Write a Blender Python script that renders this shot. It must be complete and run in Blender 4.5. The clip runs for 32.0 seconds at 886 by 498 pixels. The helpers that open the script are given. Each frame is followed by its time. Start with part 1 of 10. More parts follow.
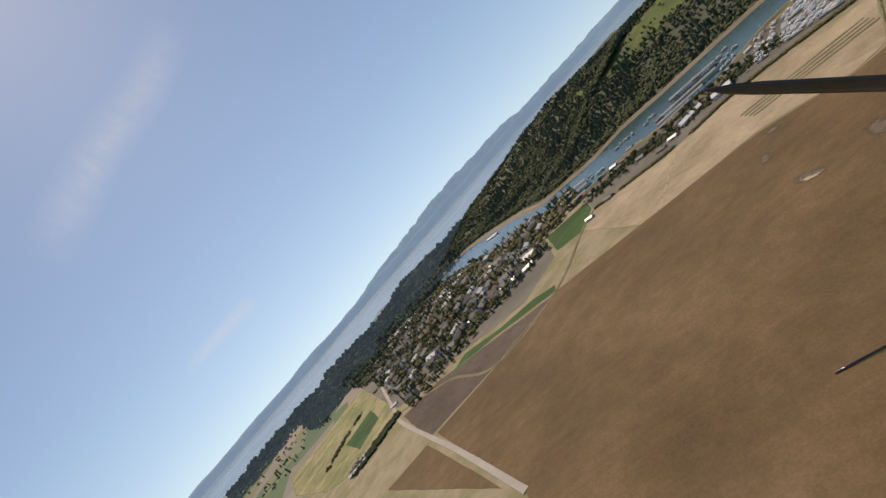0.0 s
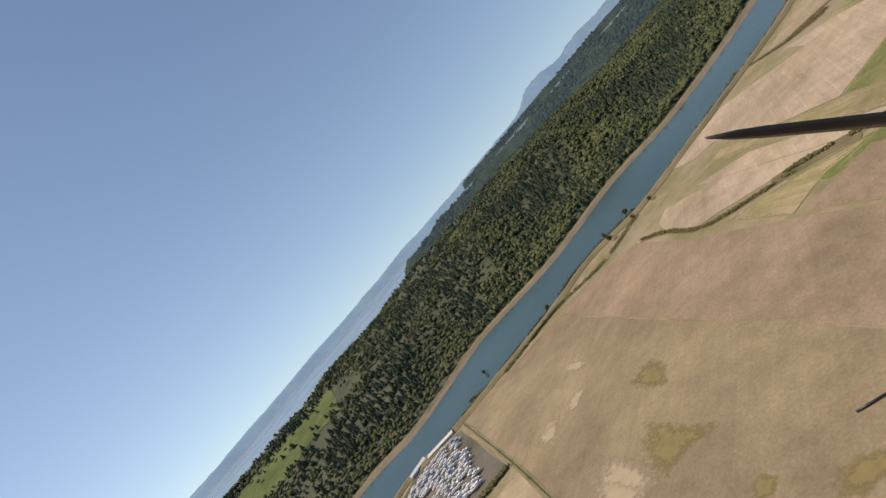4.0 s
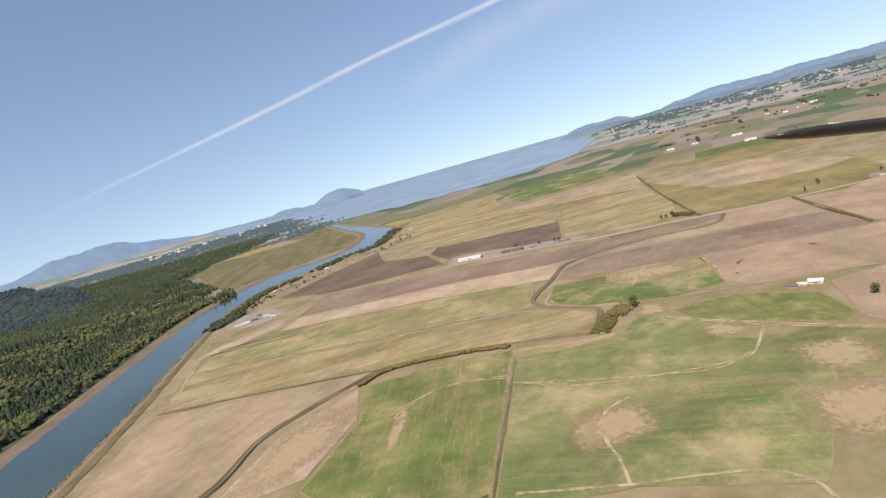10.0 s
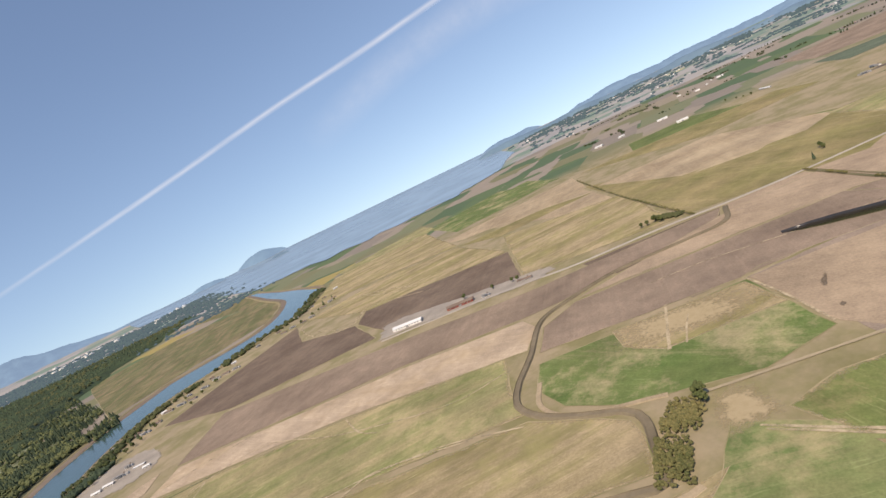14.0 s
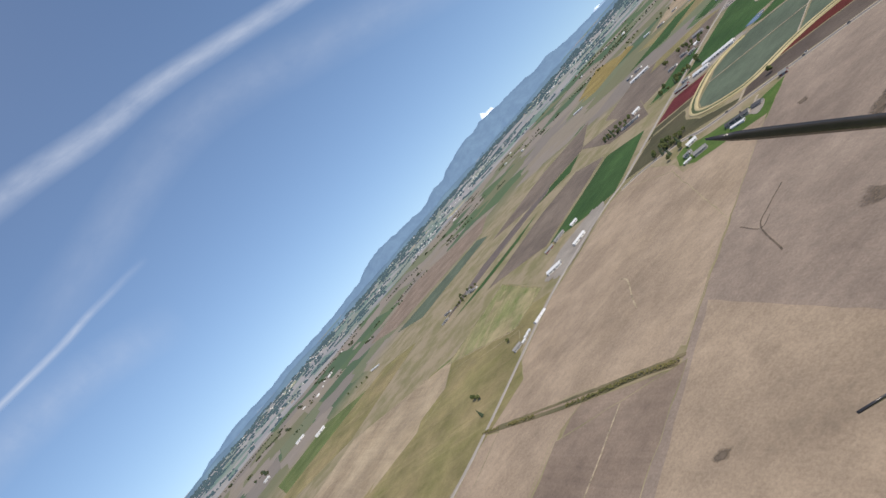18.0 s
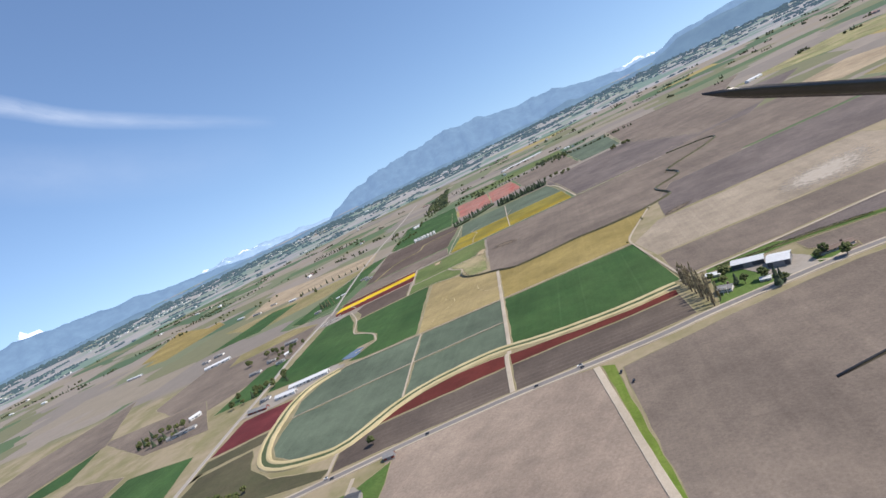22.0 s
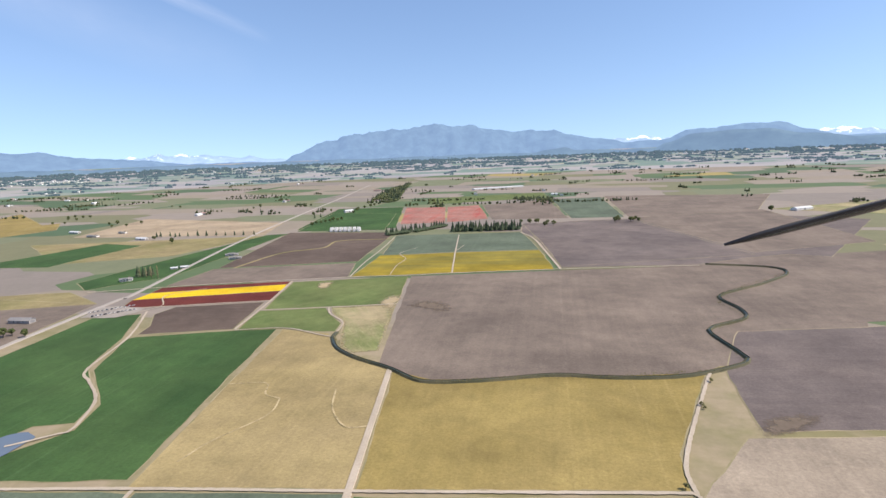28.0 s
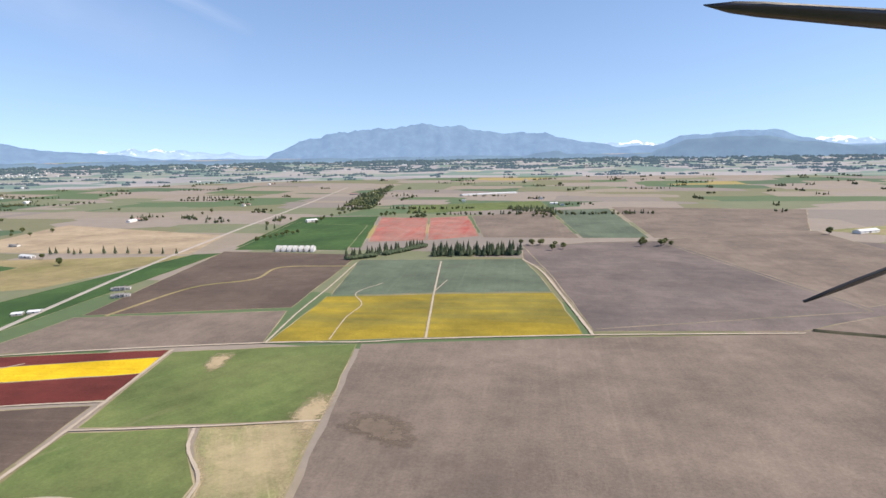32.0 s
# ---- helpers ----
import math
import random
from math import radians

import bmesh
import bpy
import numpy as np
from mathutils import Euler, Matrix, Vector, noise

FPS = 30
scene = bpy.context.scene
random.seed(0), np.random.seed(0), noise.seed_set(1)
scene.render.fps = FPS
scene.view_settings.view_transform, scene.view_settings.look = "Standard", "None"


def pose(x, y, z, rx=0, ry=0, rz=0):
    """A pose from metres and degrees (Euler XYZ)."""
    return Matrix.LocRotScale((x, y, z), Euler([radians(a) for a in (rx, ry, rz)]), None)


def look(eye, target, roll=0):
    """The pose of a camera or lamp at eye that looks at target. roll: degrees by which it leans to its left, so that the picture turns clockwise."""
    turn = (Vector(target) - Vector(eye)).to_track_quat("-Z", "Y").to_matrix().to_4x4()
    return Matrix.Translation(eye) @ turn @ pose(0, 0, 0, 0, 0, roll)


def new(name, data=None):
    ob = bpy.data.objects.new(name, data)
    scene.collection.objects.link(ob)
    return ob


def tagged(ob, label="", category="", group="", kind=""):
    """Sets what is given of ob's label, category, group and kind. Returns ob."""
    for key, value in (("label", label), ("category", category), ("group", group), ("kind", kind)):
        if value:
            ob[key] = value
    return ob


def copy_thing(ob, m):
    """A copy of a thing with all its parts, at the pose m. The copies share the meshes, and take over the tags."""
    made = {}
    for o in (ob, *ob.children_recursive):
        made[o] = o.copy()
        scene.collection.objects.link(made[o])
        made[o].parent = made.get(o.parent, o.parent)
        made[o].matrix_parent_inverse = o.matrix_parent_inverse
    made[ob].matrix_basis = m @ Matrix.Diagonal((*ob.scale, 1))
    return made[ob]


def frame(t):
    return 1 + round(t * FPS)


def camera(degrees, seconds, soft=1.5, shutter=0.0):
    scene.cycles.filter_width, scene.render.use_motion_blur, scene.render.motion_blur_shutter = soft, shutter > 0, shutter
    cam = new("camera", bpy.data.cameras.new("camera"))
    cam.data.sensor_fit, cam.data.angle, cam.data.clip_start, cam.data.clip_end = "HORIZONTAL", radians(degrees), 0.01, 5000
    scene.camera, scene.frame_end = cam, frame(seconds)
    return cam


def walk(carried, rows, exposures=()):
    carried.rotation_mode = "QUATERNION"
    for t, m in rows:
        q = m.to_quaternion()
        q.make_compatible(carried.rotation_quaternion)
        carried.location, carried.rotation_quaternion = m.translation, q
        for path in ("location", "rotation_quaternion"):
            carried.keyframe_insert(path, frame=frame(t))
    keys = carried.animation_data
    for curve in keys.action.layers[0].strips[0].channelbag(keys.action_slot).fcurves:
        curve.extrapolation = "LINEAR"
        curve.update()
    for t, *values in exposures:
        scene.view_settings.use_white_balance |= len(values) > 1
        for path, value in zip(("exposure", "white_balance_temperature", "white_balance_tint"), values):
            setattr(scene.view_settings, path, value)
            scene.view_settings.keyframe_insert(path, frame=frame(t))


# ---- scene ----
from mathutils.geometry import tessellate_polygon


def view(x, y, z, yaw, pitch, roll):
    """Camera pose from a place, a heading to the left of +y, a climb and a lean."""
    return pose(x, y, z, 0, 0, yaw) @ pose(0, 0, 0, 90 + pitch) @ pose(0, 0, 0, 0, 0, roll)


# seconds, x, y, z, heading, climb, lean of the aircraft's camera
FLIGHT = [
    (0.0, 221.02, 162.65, 99.71, 254.87, -3.50, -49.03),
    (0.5, 238.78, 154.53, 101.23, 247.70, -2.92, -50.35),
    (1.0, 254.89, 145.04, 102.19, 239.42, -3.84, -49.09),
    (1.5, 269.19, 134.07, 102.58, 231.92, -3.26, -48.22),
    (2.0, 281.55, 121.45, 102.54, 224.37, -2.96, -48.01),
    (2.5, 291.94, 107.11, 102.27, 217.23, -2.98, -48.49),
    (3.0, 300.42, 91.20, 101.98, 210.67, -2.36, -49.27),
    (3.5, 307.04, 74.13, 101.78, 203.15, -2.79, -50.32),
    (4.0, 311.63, 56.46, 101.63, 195.10, -3.43, -49.30),
    (4.5, 313.92, 38.71, 101.42, 187.58, -2.64, -48.59),
    (5.0, 313.79, 21.19, 101.18, 180.37, -2.33, -47.72),
    (5.5, 311.31, 4.12, 100.97, 173.30, -2.70, -46.93),
    (6.0, 306.70, -12.27, 100.85, 166.20, -3.15, -46.64),
    (6.5, 300.20, -27.80, 100.87, 159.12, -3.05, -46.89),
    (7.0, 291.90, -42.45, 101.06, 152.33, -2.48, -47.09),
    (7.5, 281.80, -56.27, 101.40, 146.51, -3.12, -45.30),
    (8.0, 269.91, -69.26, 101.72, 139.95, -4.64, -44.05),
    (8.5, 256.40, -81.37, 101.81, 134.81, -5.13, -42.27),
    (9.0, 241.62, -92.52, 101.62, 128.42, -7.73, -32.11),
    (9.5, 226.14, -102.52, 101.25, 123.26, -8.65, -21.56),
    (10.0, 210.42, -111.35, 100.87, 121.28, -8.52, -15.46),
    (10.5, 194.66, -119.25, 100.63, 118.49, -9.58, -10.09),
    (11.0, 178.86, -126.53, 100.54, 117.57, -9.44, -9.55),
    (11.5, 163.01, -133.47, 100.51, 116.52, -9.36, -8.62),
    (12.0, 147.06, -140.25, 100.39, 115.95, -9.29, -7.71),
    (12.5, 131.05, -146.91, 100.05, 115.20, -9.42, -6.93),
    (13.0, 115.06, -153.29, 99.46, 114.10, -9.35, -7.28),
    (13.5, 99.16, -159.09, 98.67, 114.93, -8.65, -16.24),
    (14.0, 83.37, -164.00, 97.87, 113.80, -7.59, -25.70),
    (14.5, 67.60, -167.78, 97.17, 109.89, -6.28, -32.91),
    (15.0, 51.73, -170.22, 96.63, 104.03, -4.83, -37.99),
    (15.5, 35.64, -171.14, 96.27, 97.63, -3.41, -42.18),
    (16.0, 19.31, -170.38, 96.10, 91.69, -2.37, -45.77),
    (16.5, 2.87, -167.83, 96.09, 85.39, -2.24, -46.11),
    (17.0, -13.37, -163.46, 96.07, 79.36, -3.54, -47.35),
    (17.5, -29.11, -157.25, 95.83, 72.61, -2.97, -49.41),
    (18.0, -44.23, -149.20, 95.28, 65.08, -3.91, -49.14),
    (18.5, -58.51, -139.34, 94.48, 59.12, -4.17, -46.57),
    (19.0, -71.60, -127.81, 93.69, 52.04, -3.41, -45.01),
    (19.5, -83.16, -114.83, 93.16, 43.23, -5.81, -45.05),
    (20.0, -92.85, -100.67, 92.89, 37.10, -5.30, -43.21),
    (20.5, -100.62, -85.48, 92.80, 31.38, -5.47, -41.27),
    (21.0, -106.68, -69.30, 92.74, 25.03, -6.26, -39.81),
    (21.5, -111.35, -52.20, 92.59, 19.86, -6.47, -37.21),
    (22.0, -114.97, -34.45, 92.31, 15.15, -8.34, -25.95),
    (22.5, -117.78, -16.58, 91.89, 11.18, -10.57, -13.46),
    (23.0, -119.96, 0.95, 91.36, 8.34, -11.94, -1.50),
    (23.5, -121.72, 18.04, 90.78, 8.67, -12.21, -0.10),
    (24.0, -123.20, 34.83, 90.22, 8.57, -11.74, -0.13),
    (24.5, -124.51, 51.51, 89.69, 8.69, -12.14, -0.60),
    (25.0, -125.72, 68.18, 89.10, 10.46, -11.52, 1.03),
    (25.5, -126.97, 84.85, 88.28, 9.49, -11.33, 0.84),
    (26.0, -128.35, 101.48, 87.12, 9.06, -11.08, 0.02),
    (26.5, -129.89, 118.06, 85.67, 9.71, -10.68, -0.89),
    (27.0, -131.59, 134.58, 84.20, 10.54, -10.25, -1.67),
    (27.5, -133.42, 151.11, 83.02, 10.49, -10.02, -2.18),
    (28.0, -135.34, 167.69, 82.30, 9.51, -10.02, -2.19),
    (28.5, -137.37, 184.33, 81.98, 9.60, -9.98, -1.17),
    (29.0, -139.48, 201.04, 81.89, 9.39, -10.01, -1.45),
    (29.5, -141.59, 217.81, 81.84, 8.56, -10.28, -0.63),
    (30.0, -143.55, 234.60, 81.75, 8.55, -9.99, -1.01),
    (30.5, -145.26, 251.43, 81.63, 8.31, -9.85, -1.33),
    (31.0, -146.75, 268.31, 81.53, 9.05, -9.78, -1.21),
    (31.5, -148.11, 285.28, 81.52, 8.93, -9.82, -1.21),
    (32.0, -149.37, 302.36, 81.64, 8.10, -9.94, -0.94),
]
cam = camera(79.06, 32.0)
walk(cam, [(row[0], view(*row[1:])) for row in FLIGHT], exposures=((0, -0.03, 7350, 13), (4.5, 0.22, 7200, 12), (8, 0.42, 7050, 14), (13.5, 0.38, 7050, 15), (16, 0.14, 6450, 12), (18, 0.1, 6200, 11), (20, 0.16, 6000, 10), (21.5, 0.36, 6000, 11), (23, 0.52, 6150, 13), (28, 0.62, 6300, 14), (32, 0.66, 6400, 14)))

# ---- light ----
SUN_TURN, SUN_UP = 92.0, 50.0  # degrees clockwise from +y, degrees above the horizon
world = bpy.data.worlds.new("sky")
scene.world = world
world.use_nodes = True
wn, wl = world.node_tree.nodes, world.node_tree.links
sky = wn.new("ShaderNodeTexSky")
sky.sky_type, sky.sun_disc = "NISHITA", False
sky.sun_elevation, sky.sun_rotation = radians(SUN_UP), radians(SUN_TURN)
sky.air_density, sky.dust_density, sky.ozone_density, sky.altitude = 1.0, 0.2, 1.7, 0
wn["Background"].inputs["Strength"].default_value = 0.117
# look the sky up a little higher than the ray goes, so that the rim of the world keeps the clear sky's tint
tc_ = wn.new("ShaderNodeTexCoord")
lift_ = wn.new("ShaderNodeVectorMath")
lift_.operation = "MULTIPLY_ADD"
lift_.inputs[1].default_value, lift_.inputs[2].default_value = (1, 1, 0.88), (0, 0, 0.125)
wl.new(tc_.outputs["Generated"], lift_.inputs[0])
wl.new(lift_.outputs[0], sky.inputs["Vector"])
# the clear sky is nearly as bright away from the sun: even it out round the compass
sky_back = wn.new("ShaderNodeTexSky")
sky_back.sky_type, sky_back.sun_disc = "NISHITA", False
sky_back.sun_elevation, sky_back.sun_rotation = radians(SUN_UP), radians(SUN_TURN + 180)
sky_back.air_density, sky_back.dust_density, sky_back.ozone_density, sky_back.altitude = 1.0, 0.2, 1.7, 0
wl.new(lift_.outputs[0], sky_back.inputs["Vector"])
even = wn.new("ShaderNodeMix")
even.data_type = "RGBA"
even.inputs[0].default_value = 0.15
wl.new(sky.outputs["Color"], even.inputs[6])
wl.new(sky_back.outputs["Color"], even.inputs[7])
wl.new(even.outputs[2], wn["Background"].inputs["Color"])
sun = new("sun", bpy.data.lights.new("sun", "SUN"))
sun.data.energy, sun.data.angle, sun.data.color = 4.35, radians(0.5), (1.0, 0.875, 0.70)
sun_way = Vector((math.sin(radians(SUN_TURN)) * math.cos(radians(SUN_UP)), math.cos(radians(SUN_TURN)) * math.cos(radians(SUN_UP)), math.sin(radians(SUN_UP))))
sun.matrix_world = look(sun_way * 900 + Vector((0, 70, 0)), (0, 70, 0))


# ---- materials ----
def shader(name):
    m = bpy.data.materials.new(name)
    m.use_nodes = True
    n = m.node_tree.nodes
    return m, n, m.node_tree.links, n["Principled BSDF"]


def rgb(c):
    return (*c, 1.0)


def noise_node(n, l, scale, detail=5.0, rough=0.6, coord=None):
    tex = n.new("ShaderNodeTexNoise")
    tex.inputs["Scale"].default_value, tex.inputs["Detail"].default_value, tex.inputs["Roughness"].default_value = scale, detail, rough
    l.new(coord, tex.inputs["Vector"])
    return tex


def ramp(n, l, src, low, high, a=0.0, b=1.0):
    r = n.new("ShaderNodeMapRange")
    for key, v in (("From Min", low), ("From Max", high), ("To Min", a), ("To Max", b)):
        r.inputs[key].default_value = v
    l.new(src, r.inputs["Value"])
    return r.outputs["Result"]


def mix(n, l, fac, a, b, kind="MIX"):
    x = n.new("ShaderNodeMix")
    x.data_type, x.blend_type = "RGBA", kind
    for k, v in ((0, fac), (6, a), (7, b)):
        if isinstance(v, (tuple, float, int)):
            x.inputs[k].default_value = v
        else:
            l.new(v, x.inputs[k])
    return x.outputs[2]


def surface(name, c1, c2, scale=0.05, fine=1.5, rough=0.9, bump=0.3, metal=0.0):
    """Paint, soil, bark and the like: two colours in patches and a fine grain."""
    m, n, l, b = shader(name)
    co = n.new("ShaderNodeTexCoord").outputs["Object"]
    big = noise_node(n, l, scale, 4, 0.6, co)
    small = noise_node(n, l, fine, 6, 0.7, co)
    col = mix(n, l, ramp(n, l, big.outputs["Fac"], 0.35, 0.65), rgb(c1), rgb(c2))
    col = mix(n, l, ramp(n, l, small.outputs["Fac"], 0.3, 0.7, 0.0, 0.5), col, mix(n, l, 1.0, col, (0.6, 0.58, 0.55, 1), "MULTIPLY"))
    l.new(col, b.inputs["Base Color"])
    b.inputs["Roughness"].default_value, b.inputs["Metallic"].default_value = rough, metal
    if bump:
        bp = n.new("ShaderNodeBump")
        bp.inputs["Strength"].default_value, bp.inputs["Distance"].default_value = bump, 0.3
        l.new(small.outputs["Fac"], bp.inputs["Height"])
        l.new(bp.outputs["Normal"], b.inputs["Normal"])
    return m


def field(name, c1, c2, turn=90.0, rows=11.0, row_mix=0.25, patch=0.012, c3=None, c3_at=0.62, streak=0.35, dashes=0.0):
    """A crop or ploughland: patches, drawn-out streaks along the rows, wheel lines and a grain."""
    m, n, l, b = shader(name)
    tc = n.new("ShaderNodeTexCoord").outputs["Object"]
    rot = n.new("ShaderNodeMapping")
    rot.inputs["Rotation"].default_value = (0, 0, radians(-turn))
    l.new(tc, rot.inputs["Vector"])
    along = n.new("ShaderNodeMapping")
    along.inputs["Scale"].default_value = (0.12, 1.0, 1.0)
    l.new(rot.outputs["Vector"], along.inputs["Vector"])
    big = noise_node(n, l, patch * 2.1, 6, 0.62, tc)
    str_ = noise_node(n, l, 0.19, 6, 0.7, along.outputs["Vector"])
    fine = noise_node(n, l, 0.95, 6, 0.75, tc)
    col = mix(n, l, ramp(n, l, big.outputs["Fac"], 0.38, 0.62), rgb(c1), rgb(c2))
    col = mix(n, l, ramp(n, l, str_.outputs["Fac"], 0.4, 0.65, 0.0, streak), col, rgb(c2))
    dark = mix(n, l, 1.0, col, (0.5, 0.48, 0.46, 1), "MULTIPLY")
    sep = n.new("ShaderNodeSeparateXYZ")
    l.new(rot.outputs["Vector"], sep.inputs[0])
    wav = n.new("ShaderNodeMath")
    wav.operation = "PINGPONG"
    wav.inputs[1].default_value = rows * 0.47
    l.new(sep.outputs["Y"], wav.inputs[0])
    line = ramp(n, l, wav.outputs[0], 0.0, 0.7, row_mix, 0.0)
    brk = ramp(n, l, noise_node(n, l, 0.04, 3, 0.5, along.outputs["Vector"]).outputs["Fac"], 0.42, 0.6)
    mul = n.new("ShaderNodeMath")
    mul.operation = "MULTIPLY"
    l.new(line, mul.inputs[0])
    l.new(brk, mul.inputs[1])
    col = mix(n, l, mul.outputs[0], col, rgb(tuple(min(1, v * 1.5 + 0.03) for v in c2)))
    if c3:
        spot = noise_node(n, l, patch * 3.0, 7, 0.7, along.outputs["Vector"])
        col = mix(n, l, ramp(n, l, spot.outputs["Fac"], c3_at - 0.06, c3_at + 0.06, 0, 0.85), col, rgb(c3))
    col = mix(n, l, ramp(n, l, fine.outputs["Fac"], 0.3, 0.75, 0.0, 0.7), col, dark)
    # pale dashes of stubble, stones and thin growth along the rows
    if dashes:
        dash_way = n.new("ShaderNodeMapping")
        dash_way.inputs["Scale"].default_value = (0.1, 1.0, 1.0)
        l.new(rot.outputs["Vector"], dash_way.inputs["Vector"])
        dash = noise_node(n, l, 0.75, 3, 0.6, dash_way.outputs["Vector"])
        col = mix(n, l, ramp(n, l, dash.outputs["Fac"], 0.60, 0.70, 0.0, dashes), col, rgb(tuple(min(1, v * 1.35 + 0.045) for v in c2)))
    if c3 and dashes:
        # thin growth in ragged drifts, whichever way the rows run
        drift = noise_node(n, l, patch * 1.7, 8, 0.74, tc)
        col = mix(n, l, ramp(n, l, drift.outputs["Fac"], 0.5, 0.62, 0.0, 0.75), col, mix(n, l, ramp(n, l, fine.outputs["Fac"], 0.3, 0.75, 0.0, 0.35), rgb(c3), rgb(c2)))
    # broad soft tone of the ground, and long faint passes of the machines
    tone = noise_node(n, l, 0.022, 5, 0.6, tc)
    col = mix(n, l, ramp(n, l, tone.outputs["Fac"], 0.36, 0.64), mix(n, l, 1.0, col, (0.82, 0.81, 0.80, 1), "MULTIPLY"), mix(n, l, 1.0, col, (1.13, 1.12, 1.09, 1), "MULTIPLY"))
    mid = noise_node(n, l, 0.11, 6, 0.72, tc)
    col = mix(n, l, ramp(n, l, mid.outputs["Fac"], 0.36, 0.64), mix(n, l, 1.0, col, (0.89, 0.89, 0.89, 1), "MULTIPLY"), mix(n, l, 1.0, col, (1.1, 1.095, 1.08, 1), "MULTIPLY"))
    drawn = n.new("ShaderNodeMapping")
    drawn.inputs["Scale"].default_value = (0.03, 1.0, 1.0)
    l.new(rot.outputs["Vector"], drawn.inputs["Vector"])
    passes = noise_node(n, l, 0.33, 4, 0.65, drawn.outputs["Vector"])
    col = mix(n, l, ramp(n, l, passes.outputs["Fac"], 0.36, 0.66, 0.0, 1.0), mix(n, l, 1.0, col, (0.955, 0.955, 0.955, 1), "MULTIPLY"), mix(n, l, 1.0, col, (1.04, 1.037, 1.03, 1), "MULTIPLY"))
    l.new(col, b.inputs["Base Color"])
    b.inputs["Roughness"].default_value = 0.95
    b.inputs["Specular IOR Level"].default_value = 0.15
    bp = n.new("ShaderNodeBump")
    bp.inputs["Strength"].default_value, bp.inputs["Distance"].default_value = 0.35, 0.5
    l.new(fine.outputs["Fac"], bp.inputs["Height"])
    l.new(bp.outputs["Normal"], b.inputs["Normal"])
    return m


def leafy(name, c1, c2, rough=0.85):
    """Foliage: every clump has its own tint."""
    m, n, l, b = shader(name)
    co = n.new("ShaderNodeTexCoord").outputs["Object"]
    geo = n.new("ShaderNodeNewGeometry")
    info = n.new("ShaderNodeObjectInfo")
    small = noise_node(n, l, 0.9, 5, 0.75, co)
    stand = noise_node(n, l, 0.012, 4, 0.6, co)
    f = n.new("ShaderNodeMath")
    f.operation = "ADD"
    l.new(geo.outputs["Random Per Island"], f.inputs[0])
    l.new(info.outputs["Random"], f.inputs[1])
    g = n.new("ShaderNodeMath")
    g.operation = "ADD"
    l.new(f.outputs[0], g.inputs[0])
    l.new(ramp(n, l, stand.outputs["Fac"], 0.35, 0.65, -0.5, 0.9), g.inputs[1])
    col = mix(n, l, ramp(n, l, g.outputs[0], 0.2, 2.0), rgb(c1), rgb(c2))
    col = mix(n, l, ramp(n, l, small.outputs["Fac"], 0.35, 0.7, 0, 0.7), col, mix(n, l, 1.0, col, (0.45, 0.5, 0.45, 1), "MULTIPLY"))
    l.new(col, b.inputs["Base Color"])
    b.inputs["Roughness"].default_value = rough
    b.inputs["Specular IOR Level"].default_value = 0.2
    return m


